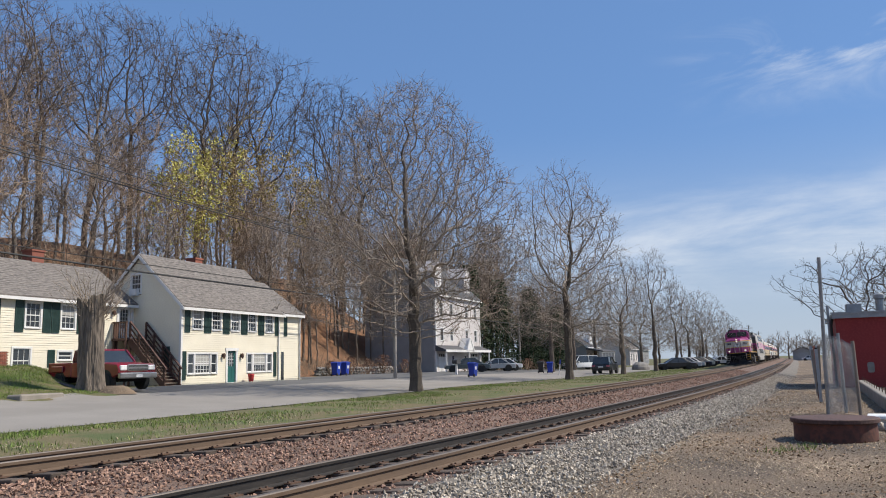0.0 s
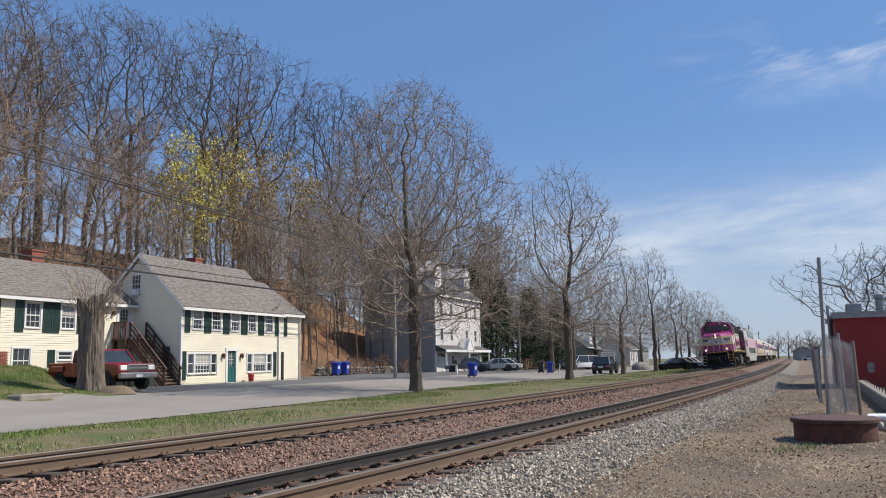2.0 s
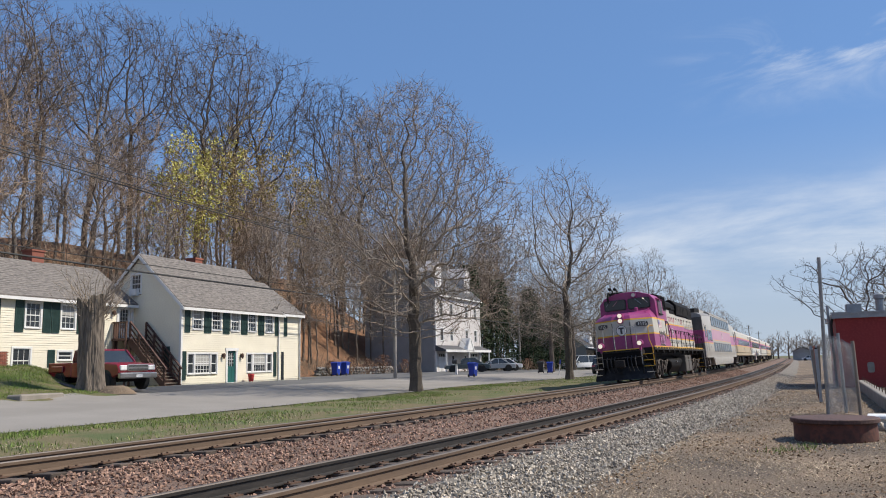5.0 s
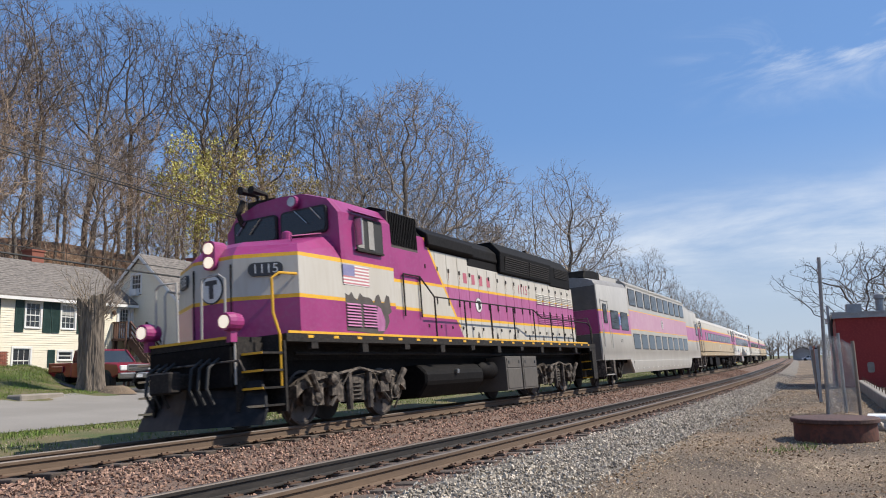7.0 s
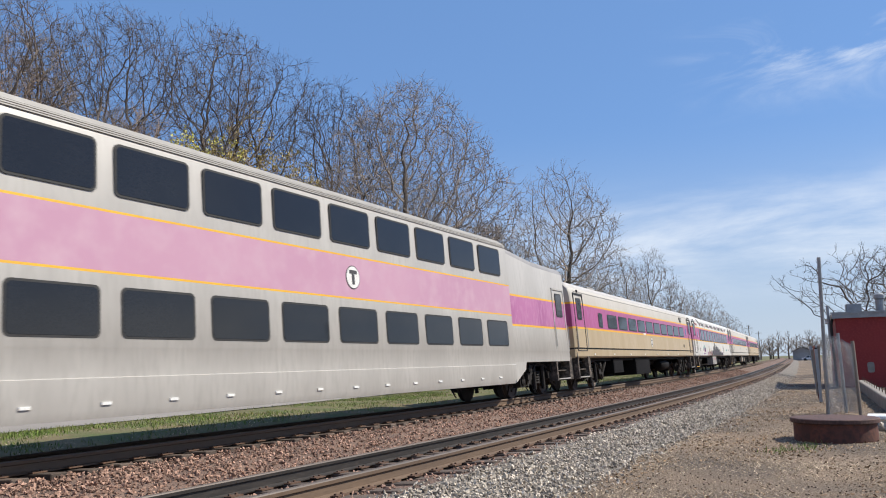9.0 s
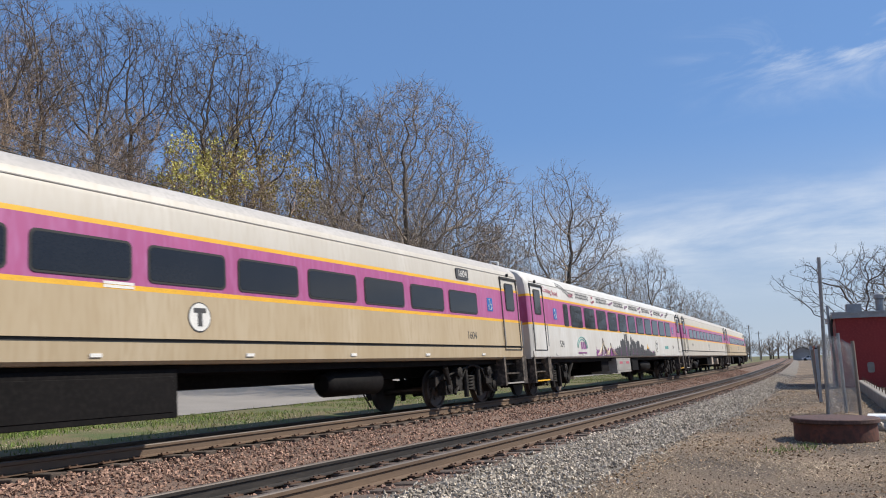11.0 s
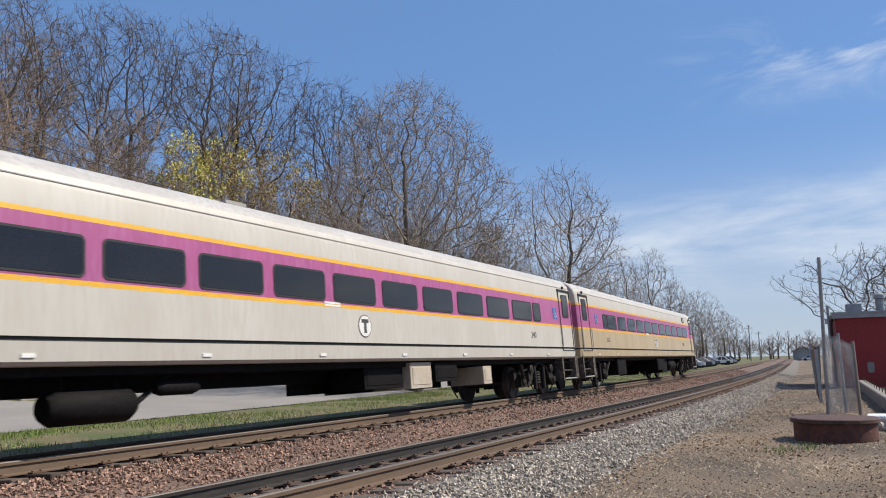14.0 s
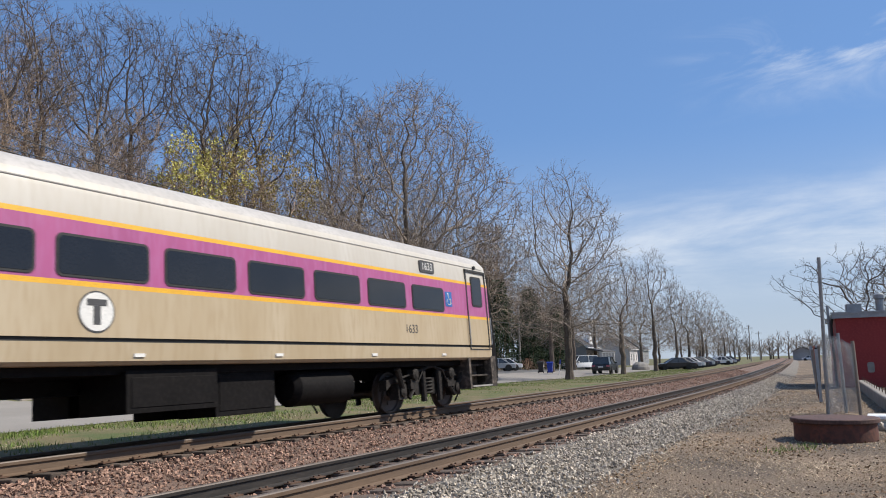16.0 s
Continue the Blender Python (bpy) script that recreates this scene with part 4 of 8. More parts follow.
def decals(car, no, y_no, z_no, y_badge, r=0.23):
    words(no, 0.27, "ink", car, side_pose(y_no, z_no, 1.523), "car_number")
    badge(car, y_badge, 1.82, r, 1.52)


def build_coaches():
    low = [(4.12 + 1.79 * k, 1.52) for k in range(10)]
    c1 = coach("rust-stained tan coach with a purple window band", "cream", "tan", [(3.25, 0.6)] + [(20.89 - 1.81 * k, 1.53) for k in range(10)], 2.555, 0.56, True)
    words("1604", 0.27, "ink", c1, side_pose(22.0, 1.72, 1.523), "car_number")
    part("number_board", Geo().rrect(21.7, 3.28, 0.66, 0.28, 0.05, 1.44, 1.53), "ink", c1)
    words("1604", 0.25, "ink_white", c1, side_pose(21.7, 3.28, 1.533), "car_number")
    access_sign(c1, 23.2, 2.58, 1.52)
    badge(c1, 12.8, 1.82, 0.23, 1.52)
    gear(c1, 5.5, 7.1, 0.5, 1.05)
    gear(c1, 9.5, 12.5, 0.35, 1.05)
    tank(c1, 16.5, 18.3, 0.72, 0.26)
    # white coach with printed city outline
    c2 = coach("clean white coach with purple band and printed city outline", "white", "white", [(3.3, 0.5)] + [(4.08 + 1.665 * k, 1.35) for k in range(11)], 2.57, 0.76, False, roof="white", edge="yellow")
    words("534", 0.3, "ink", c2, side_pose(2.85, 1.58, 1.523), "car_number")
    access_sign(c2, 2.4, 2.56, 1.52)
    access_sign(c2, 22.75, 2.56, 1.52)
    words("534", 0.24, "ink", c2, side_pose(22.4, 1.62, 1.523), "car_number")
    badge(c2, 18.05, 1.64, 0.29, 1.52)
    rng = random.Random(8)
    sky1, sky2 = Geo(), Geo()
    for geo, dep, grow, gap in ((sky2, 1.5225, 0.42, 0.15), (sky1, 1.526, 1.0, 0.1)):
        y = 6.9 if geo is sky2 else 9.7
        while y < 17.3:
            w = rng.uniform(0.09, 0.26) if geo is sky2 else rng.uniform(0.14, 0.36)
            env = 0.2 + 0.72 * math.exp(-((y - 11.6) / 1.9) ** 2) + 0.3 * math.exp(-((y - 14.2) / 0.7) ** 2)
            if geo is sky2:
                env = 0.55 + 0.3 * math.exp(-((y - 12) / 3) ** 2)
            h = env * grow * rng.uniform(0.5, 1.05)
            geo.box(1.51, dep, y, y + w, 1.185, 1.2 + h)
            if rng.random() < 0.3:
                geo.box(1.51, dep, y + w * 0.42, y + w * 0.42 + 0.025, 1.2 + h, 1.27 + h)
            elif rng.random() < 0.3:
                geo.box(1.51, dep, y + w * 0.25, y + w * 0.75, 1.2 + h, 1.25 + h)
            y += w + (rng.uniform(0, gap) if rng.random() < 0.6 else 0.004)
    for c, h in ((7.93, 0.66), (9.05, 0.5)):
        sky1.prism([(c - 0.3, 1.185), (c - 0.24, 1.185), (c, 1.19 + h * 0.7), (c + 0.24, 1.185), (c + 0.3, 1.185), (c + 0.03, 1.2 + h), (c - 0.03, 1.2 + h)], 1.51, 1.5275, "x")
    part("city_print", sky2, "ink_purple", c2, "printed purple skyline band")
    part("city_hall", Geo().box(1.51, 1.5285, 15.35, 16.45, 1.185, 1.42).box(1.51, 1.5285, 15.68, 16.12, 1.42, 1.51), "ink", c2)
    part("city_dome", Geo().prism([(15.72, 1.5), (15.76, 1.58), (15.86, 1.64), (15.9, 1.74), (15.94, 1.64), (16.04, 1.58), (16.08, 1.5)], 1.51, 1.527, "x"), "yellow", c2, "printed golden dome")
    cab = Geo()
    for c, h in ((7.93, 0.66), (9.05, 0.5)):
        for k in range(1, 7):
            for s in (-1, 1):
                cab.tube([(1.524, c, 1.19 + h * (0.95 - 0.05 * k)), (1.524, c + s * (0.3 + 0.11 * k), 1.2)], 0.008, 3)
    part("city_print", cab, "tan", c2, "printed tan bridge cables")
    part("city_print", sky1, "ink", c2, "printed dark grey skyline")
    def on_slope(y, z, roll=0.0):
        return Matrix.Translation((1.525 - (z - 3.085) * 0.09, y, z)) @ ON_SIDE @ Matrix.Rotation(radians(-5), 4, "X") @ Matrix.Rotation(radians(roll), 4, "Z")

    rails = Geo()

    def ink_bar(y0, y1, z0, z1):
        zs = [z0] + [z for z in (3.4, 3.6) if z0 < z < z1] + [z1]
        xs = [float(np.interp(z, [3.085, 3.4, 3.6, 3.8], [1.515, 1.495, 1.45, 1.27])) + 0.005 for z in zs]
        rails.prism(list(zip(xs, zs)) + [(xs[-1] - 0.03, z1), (xs[0] - 0.03, z0)], y0, y1, "y")

    for k in range(6):
        y0 = 4.93 + k * 2.66
        for z in (3.27, 3.38):
            ink_bar(y0, y0 + 1.65, z, z + 0.025)
        for j in range(14):
            ink_bar(y0 + 0.04 + j * 0.115, y0 + 0.07 + j * 0.115, 3.23, 3.445)
    for j in range(14):
        yy, zz = 2.95 + j * 0.12, 3.58 - 0.28 * smooth_step(j, 0, 11)
        ink_bar(yy, yy + 0.03, zz - 0.09, zz + 0.11)
        ink_bar(yy, yy + 0.12, zz - 0.05, zz - 0.03)
        ink_bar(yy, yy + 0.12, zz + 0.05, zz + 0.07)
    for j in range(9):
        yy, zz = 21.15 + j * 0.12, 3.27 + 0.22 * smooth_step(j, 0, 9)
        ink_bar(yy, yy + 0.03, zz - 0.07, zz + 0.09)
        ink_bar(yy, yy + 0.12, zz - 0.04, zz - 0.02)
        ink_bar(yy, yy + 0.12, zz + 0.04, zz + 0.06)
    part("track_print", rails, "ink", c2, "printed dark railway track line")
    words("Coming Soon!", 0.26, "ink_red", c2, on_slope(2.15, 3.28, -3), "lettering", "faded red printed lettering")
    for txt, k, col in (("Boston", 0, "ink_red"), ("East\nTaunton", 1, "ink_red"), ("Freetown", 2, "ink_purple"), ("Fall River", 3, "ink_purple"), ("Battleship\nCove", 4, "ink_purple"), ("Church\nStreet", 5, "ink_purple"), ("New Bedford", 6, "ink_purple")):
        words(txt, (0.17 if len(txt) > 8 else 0.21) if "\n" not in txt else 0.17, col, c2, on_slope(4.42 + k * 2.66, 3.32, 12), "lettering")
    arc = Geo()
    for r0 in (0.62, 0.5):
        pts = [(1.521, 5.12 + r0 * math.cos(t), 1.42 + r0 * 0.7 * math.sin(t)) for t in [0.1 + k * 0.24 for k in range(13)]]
        arc.tube(pts, 0.02, 4)
    lg = part("emblem", arc, "teal_ink", c2, "arched teal and purple emblem")
    part("bars", Geo().box(1.515, 1.523, 4.98, 5.14, 1.42, 1.68).box(1.515, 1.523, 5.2, 5.36, 1.42, 1.68).box(1.515, 1.523, 5.42, 5.58, 1.42, 1.68).box(1.515, 1.523, 4.6, 5.6, 1.27, 1.32), "ink_purple", lg)
    part("bars", Geo().box(1.515, 1.523, 20.1, 20.6, 1.52, 1.66).box(1.515, 1.523, 20.64, 21.0, 1.52, 1.68), "teal_ink", c2, "small teal bars")
    b = gear(c2, 9.95, 12.33, 0.5, 1.08, "box_grey", 1.45, "riveted grey steel equipment box")
    part("warning_label", Geo().box(1.46, 1.466, 10.4, 10.9, 0.85, 0.95).box(1.46, 1.466, 11.5, 12.0, 0.85, 0.95), "ink_red", b)
    gear(c2, 13.0, 14.2, 0.55, 1.05)
    tank(c2, 15.5, 17.3, 0.72, 0.25, 1.0)
    gear(c2, 8.5, 9.6, 0.6, 1.05, "black", 1.2)
    part("roof_hook", Geo().tube([(0.6, 0.05, 3.9), (0.62, 0.06, 4.15), (0.4, 0.06, 4.22), (0.3, 0.06, 3.95)], 0.05, 6), "ink_white", c2)
    # pale grey coaches
    c3 = coach("pale grey coach with a purple window band", "cream", "cream", [(4.5 + 1.725 * k, 1.46) for k in range(-1, 10)] + [(21.6, 0.62)], 2.54, 0.57, True)
    decals(c3, "240", 3.8, 1.82, 12.4)
    words("240", 0.27, "ink", c3, side_pose(21.5, 1.82, 1.523), "car_number")
    access_sign(c3, 23.5, 2.58, 1.52)
    access_sign(c3, 1.7, 2.58, 1.52)
    gear(c3, 14.35, 15.3, 0.5, 1.08, "box_tan")
    gear(c3, 18.1, 18.6, 0.48, 0.95, "box_tan")
    tank(c3, 5.75, 7.0, 0.6, 0.24, 1.05)
    part("tank_brace", Geo().tube([(1.05, 7.0, 0.5), (1.05, 7.75, 1.0)], 0.04, 6).tube([(1.05, 5.95, 0.8), (1.05, 5.95, 1.05)], 0.03, 6).tube([(1.05, 6.8, 0.8), (1.05, 6.8, 1.05)], 0.03, 6), "black", c3)
    tank(c3, 7.5, 8.2, 0.8, 0.12, 1.1)
    gear(c3, 12.75, 14.25, 0.55, 1.05, "black", 1.2)
    gear(c3, 15.5, 16.6, 0.62, 1.05)
    c4 = coach("tan-stained pale control coach with a purple window band", "cream", "tan", [(3.24, 0.6)] + [(3.9 + 1.74 * k, 1.46) for k in range(11)], 2.54, 0.57, True)
    decals(c4, "1633", 3.8, 1.8, 13.2, 0.28)
    words("1633", 0.27, "ink", c4, side_pose(21.2, 1.8, 1.523), "car_number")
    part("number_board", Geo().rrect(22.05, 3.28, 0.66, 0.28, 0.05, 1.44, 1.53), "ink", c4)
    words("1633", 0.25, "ink_white", c4, side_pose(22.05, 3.28, 1.533), "car_number")
    access_sign(c4, 2.3, 2.58, 1.52)
    access_sign(c4, 23.0, 2.58, 1.52)
    gear(c4, 5.5, 7.0, 0.4, 1.05)
    gear(c4, 13.8, 15.5, 0.45, 1.05)
    gear(c4, 15.6, 17.0, 0.3, 1.05, "black", 1.2)
    tank(c4, 17.6, 19.3, 0.68, 0.34)
    part("end_cowl", Geo().prism([(L - 0.1, 0.55), (L + 0.25, 0.55), (L + 0.34, 0.9), (L + 0.3, 1.2), (L + 0.12, 3.3), (L - 0.1, 3.5)], -1.45, 1.45, "x"), ["black"], c4, "black rear end frame")
    part("tail_light", Geo().lathe([(0.09, L + 0.2), (0.09, L + 0.33)], (1.1, 0, 1.6), "y", 12), "ink_red", c4)
    for c in (c1, c2, c3, c4):
        part("warning_label", Geo().box(1.515, 1.524, 11.1, 11.6, 2.16, 2.2).box(1.515, 1.524, 11.1, 11.6, 2.21, 2.25), "ink_white", c)
    return c1, c2, c3, c4


def build_bilevel():
    car = thing("bilevel_coach", "grey steel double-deck coach with a faded purple band", "train car", group="train")
    mats = ["steel", "pink", "yellow", "roof_steel", "pink_deep"]
    mid = [(1.46, 0.43, 0), (1.5, 0.55, 0), (1.52, 0.95, 0), (1.5, 0.96, 0), (1.52, 1.34, 0), (1.53, 1.36, 0), (1.52, 2.345, 2), (1.52, 2.38, 1), (1.52, 3.20, 2), (1.52, 3.235, 0), (1.50, 4.28, 0), (1.44, 4.42, 3), (1.26, 4.56, 3), (0.8, 4.66, 3), (0.0, 4.7, 3)]
    part("body", shell(mid, [(5.05, 1, 0), (20.45, 1, 0)]), mats, car, "double-deck middle section", smooth=True)
    end = [(1.5, 1.02, 0), (1.52, 1.34, 0), (1.53, 1.36, 0), (1.52, 2.06, 2), (1.52, 2.12, 4), (1.52, 2.94, 2), (1.515, 3.0, 0), (1.50, 3.98, 3), (1.40, 4.16, 3), (1.1, 4.28, 3), (0.6, 4.36, 3), (0, 4.38, 3)]
    part("body", shell(end, [(0, 0.965, -0.02), (0.12, 1, 0), (3.9, 1, 0.16), (5.05, 1, 0.2)]), mats, car, "vestibule section", smooth=True)
    part("body", shell(end, [(20.45, 1, 0.2), (22.5, 1, 0.0), (25.1, 1, -0.05), (25.22, 0.965, -0.1)]), mats, car, "vestibule section", smooth=True)
    g = Geo()
    for k in range(8):
        z = 4.33 + k * 0.038
        x = float(np.interp(z, [4.28, 4.42, 4.56, 4.66], [1.5, 1.44, 1.26, 0.8]))
        g.box(x - 0.05, x + 0.028, 5.05, 20.45, z, z + 0.018)
    part("roof_corrugation", g, "steel", car)
    part("roof_cowl", Geo().prism([(0.0, 4.3), (0.25, 4.62), (1.6, 4.72), (2.1, 4.7), (2.1, 4.3)], -1.05, 1.05, "x").prism([(2.1, 4.3), (2.1, 4.7), (2.6, 4.62), (5.1, 4.7), (5.1, 4.3)], -1.1, 1.1, "x", 1), ["black", "steel"], car, "sooty black roof cowl", bevel=0.04)
    part("end_plate", Geo().box(-1.42, 1.42, -0.03, 0.06, 1.06, 2.05).box(-1.42, 1.42, -0.03, 0.06, 3.02, 3.95), "end_dirt", car, "dirty dark end plate")
    part("end_plate", Geo().box(-1.42, 1.42, -0.028, 0.06, 2.06, 3.01), "magenta", car)
    for k in range(9):
        pane(car, 5.28 + 1.6575 * k + 0.685, 3.83, 1.37, 0.77)
        pane(car, 5.37 + 1.67 * k + 0.67, 1.82, 1.34, 0.71)
    pane(car, 2.3, 2.66, 1.34, 0.78)
    pane(car, 4.0, 2.66, 1.34, 0.78)
    door_set(car, 0.24, 1.3, "steel", -1, False)
    door_set(car, 23.95, 24.95, "steel", 1, False)
    access_sign(car, 3.15, 2.65, 1.52)
    badge(car, 12.6, 2.79, 0.24, 1.52)
    words("927", 0.25, "ink", car, side_pose(3.15, 1.77, 1.523), "car_number")
    part("underframe", Geo().box(-1.2, 1.2, 0.3, 25, 0.9, 1.02), "black", car)
    for y in (0, 25.22):
        o = -1 if y == 0 else 1
        part("vestibule", Geo().box(-0.46, 0.46, min(y, y + 0.16 * o), max(y, y + 0.16 * o), 1.1, 3.2), "rubber", car)
        part("coupler", Geo().box(-0.14, 0.14, min(y, y + 0.5 * o), max(y, y + 0.5 * o), 0.72, 1.0).box(-1.2, 1.2, min(y - 0.2 * o, y), max(y - 0.2 * o, y), 0.5, 1.05), "grime", car)
    part("skirt_end", Geo().prism([(4.4, 1.03), (5.05, 0.45), (5.06, 1.03)], 1.4, 1.5, "x").prism([(20.44, 1.03), (20.45, 0.45), (21.2, 0.8), (21.3, 1.03)], 1.4, 1.5, "x"), "steel", car)
    g = Geo()
    for k in range(13):
        g.box(1.49, 1.523, 5.6 + k * 1.14, 5.75 + k * 1.14, 0.60, 0.64)
    part("reflector", g, "ink_white", car)
    truck(car, 2.35, 2.6, 0.46, COACH_WHEEL)
    truck(car, 22.9, 2.6, 0.46, COACH_WHEEL)
    return car


def build_loco():
    car = thing("diesel_locomotive", "weathered purple and grey diesel locomotive with black roof", "locomotive", group="train")
    mats = ["cream", "magenta", "yellow", "black", "peeled"]
    part("deck", Geo().box(-1.5, 1.5, 0.0, 17.9, 1.48, 1.62).box(-0.75, 0.75, 0.4, 17.6, 1.0, 1.48), ["grime"], car, "grimy running board with a yellow edge")
    part("underframe", Geo().box(-0.8, 0.8, 0.35, 17.65, 0.9, 1.2), "black", car)
    part("air_pipe", Geo().tube([(1.18, 0.6, 1.3), (1.18, 5.0, 1.3), (1.16, 9.4, 1.26), (1.18, 17.0, 1.3)], 0.035, 6), "grime", car)
    for k in range(11):
        y = 0.7 + 1.65 * k
        part("bracket", Geo().box(1.38, 1.49, y, y + 0.2, 1.36 - 0.06 * (k % 2), 1.48), "grime", car)
    part("front_platform", Geo().box(-0.95, 0.95, -0.8, -0.002, 1.46, 1.6).box(-0.95, 0.95, -0.82, -0.8, 1.56, 1.605, 1), ["grime", "yellow"], car)
    part("sill_line", Geo().box(1.49, 1.504, 0.05, 17.0, 1.625, 1.67), "yellow", car)
    dash = Geo()
    for k in range(22):
        dash.box(1.49, 1.506, 0.6 + k * 0.78, 0.75 + k * 0.78, 1.55, 1.60)
    part("sill_marks", dash, "yellow", car, "small worn yellow sill marks")
    # wide nose, ring by ring: height, material above, inset, rise towards the cab
    g, rings = Geo(), []
    for z, m, inset, rise in ((1.62, 1, 0.0, 0.0), (2.28, 2, 0.0, 0.0), (2.35, 0, 0.0, 0.0), (3.05, 2, 0.03, 0.0), (3.12, 1, 0.04, 0.02), (3.30, 1, 0.2, 0.1), (3.42, 1, 0.42, 0.22)):
        out = [(-1.49, 1.85), (-1.49, 0.42), (-0.5, -0.2), (0.5, -0.2), (1.49, 0.42), (1.49, 1.85)]
        for x, y in out:
            back = y > 1
            g.v.append((x * (1 - inset * 0.55), y if back else y + inset, z + (rise if back else 0)))
        rings.append(m)
    for j in range(len(rings) - 1):
        for i in range(6):
            g.f.append((j * 6 + i, j * 6 + (i + 1) % 6, (j + 1) * 6 + (i + 1) % 6, (j + 1) * 6 + i))
            g.m.append(rings[j])
    g.f.append(tuple(36 + i for i in range(6)))
    g.m.append(1)
    part("nose", g, mats, car, "wide purple and grey nose")
    # cab
    lv = [(1.49, 1.62, 1), (1.49, 2.28, 2), (1.49, 2.35, 0), (1.49, 3.05, 2), (1.49, 3.12, 1), (1.46, 4.1, 1), (1.2, 4.42, 1), (0.6, 4.62, 1), (0, 4.66, 1)]
    part("cab", shell(lv, [(1.8, 0.99, -0.02), (1.92, 1, 0), (3.72, 1, 0)]), mats, car, "magenta cab with yellow pinstripes")
    for s in (-1, 1):
        w = part("windscreen", Geo().rrect(s * 0.63, 4.0, 1.16, 0.56, 0.1, 1.74, 1.83, "y"), "rubber", car)
        part("pane", Geo().rrect(s * 0.63, 4.0, 1.08, 0.48, 0.08, 1.73, 1.82, "y"), "tinted", w)
        part("wiper", Geo().tube([(s * 0.45, 1.70, 4.24), (s * 0.75, 1.70, 3.95)], 0.012, 5).tube([(s * 0.85, 1.70, 4.25), (s * 1.1, 1.70, 3.98)], 0.012, 5), "chrome", w)
        x0, x1 = (1.46, 1.5) if s > 0 else (-1.5, -1.46)
        # the window's black sheet stands in for the shade inside the open cab
        w = part("side_window", Geo().rrect(2.84, 3.72, 1.0, 0.7, 0.05, x0, x1), "rubber", car)
        part("pane", Geo().box(x1 - 0.02 if s > 0 else x0 - 0.01, x1 + 0.01 if s > 0 else x0 + 0.02, 2.38, 2.6, 3.42, 4.02).box(x1 - 0.02 if s > 0 else x0 - 0.01, x1 + 0.012 if s > 0 else x0 + 0.02, 2.78, 2.98, 3.42, 4.02), "box_grey", w)
        part("number_board", Geo().rrect(0, 0, 0.62, 0.24, 0.1, -0.02, 0.03, "y"), "ink", car).matrix_local = pose(s * 1.0, 0.105, 2.82, 0, 0, s * 32)
        words("1115", 0.24, "ink_white", car, pose(s * 1.0, 0.105, 2.82, 0, 0, s * 32) @ pose(0, -0.024, 0, 90), "car_number")
    part("window_awning", Geo().prism([(1.44, 4.15), (1.42, 4.22), (1.6, 4.12)], 2.2, 3.35, "y"), "magenta", car)
    part("wind_deflector", Geo().box(1.5, 1.66, 2.3, 2.33, 3.45, 4.0), "chrome", car)
    part("window_sill", Geo().box(1.49, 1.56, 2.28, 3.28, 3.33, 3.37), "grime", car)
    part("grab_iron", Geo().tube([(1.1, 0.75, 3.4), (1.1, 0.75, 3.5), (1.15, 1.6, 3.66), (1.15, 1.6, 3.5)], 0.015, 5), "magenta", car)
    part("sand_cap", Geo().lathe([(0.1, 3.5), (0.1, 3.72), (0.06, 3.75)], (0.55, 1.3, 0), "z", 12), "magenta", car)
    part("roof_light", Geo().lathe([(0.13, 1.68), (0.14, 1.9)], (0.4, 0, 4.45), "y", 16), "magenta", car)
    part("lamp", Geo().lathe([(0.1, 1.665), (0.1, 1.685)], (0.4, 0, 4.45), "y", 16), "chrome", car)
    part("horn", Geo().tube([(-0.5, 2.0, 4.6), (-0.5, 2.0, 4.82), (-0.5, 1.5, 4.84)], [0.04, 0.04, 0.09], 8).tube([(-0.75, 2.0, 4.56), (-0.75, 2.0, 4.84), (-0.75, 1.45, 4.86)], [0.04, 0.04, 0.09], 8).box(-0.95, -0.2, 1.9, 2.4, 4.55, 4.7).tube([(-0.95, 1.75, 4.15), (-0.95, 1.6, 4.4), (-0.9, 1.7, 4.7)], 0.06, 6), "grime", car, "cluster of horns on the cab roof")
    hl = part("headlight", Geo().rrect(0, 3.17, 0.3, 0.54, 0.12, -0.26, 0.05, "y"), "magenta", car)
    for z in (3.3, 3.04):
        part("lamp", Geo().lathe([(0.105, -0.29), (0.105, -0.25)], (0, 0, z), "y", 16), "headlight", hl)
    for s in (-1, 1):
        d = part("ditch_light", Geo().lathe([(0.15, -0.95), (0.17, -0.8), (0.15, -0.62)], (s * 0.97, 0, 1.84), "y", 16).box(s * 0.97 - 0.05, s * 0.97 + 0.05, -0.85, -0.7, 1.5, 1.72), "magenta", car)
        part("lamp", Geo().lathe([(0.11, -0.965), (0.11, -0.945)], (s * 0.97, 0, 1.84), "y", 16), "ditch", d)
    e = part("emblem", Geo().lathe([(0.27, -0.215), (0.27, -0.15)], (0, 0, 2.55), "y", 28), "ink", car, "round white emblem with a dark bar shape")
    part("disc", Geo().lathe([(0.245, -0.22), (0.245, -0.18)], (0, 0, 2.55), "y", 28), "ink_white", e)
    part("bars", Geo().box(-0.14, 0.14, -0.228, -0.19, 2.63, 2.71).box(-0.05, 0.05, -0.227, -0.19, 2.38, 2.63), "ink", e)
    part("nose_door", Geo().box(-0.46, -0.44, -0.21, -0.17, 1.65, 2.95).box(0.44, 0.46, -0.21, -0.17, 1.65, 2.95), "grime", car)
    # flag print, louvres and worn patch on the cab side
    g = Geo().box(1.48, 1.497, 1.8, 2.72, 2.62, 3.02, 0)
    for k in range(6):
        g.box(1.48, 1.4985, 1.8, 2.72, 2.635 + k * 0.066, 2.667 + k * 0.066, 1)
    g.box(1.48, 1.4995, 1.8, 2.2, 2.8, 3.02, 2)
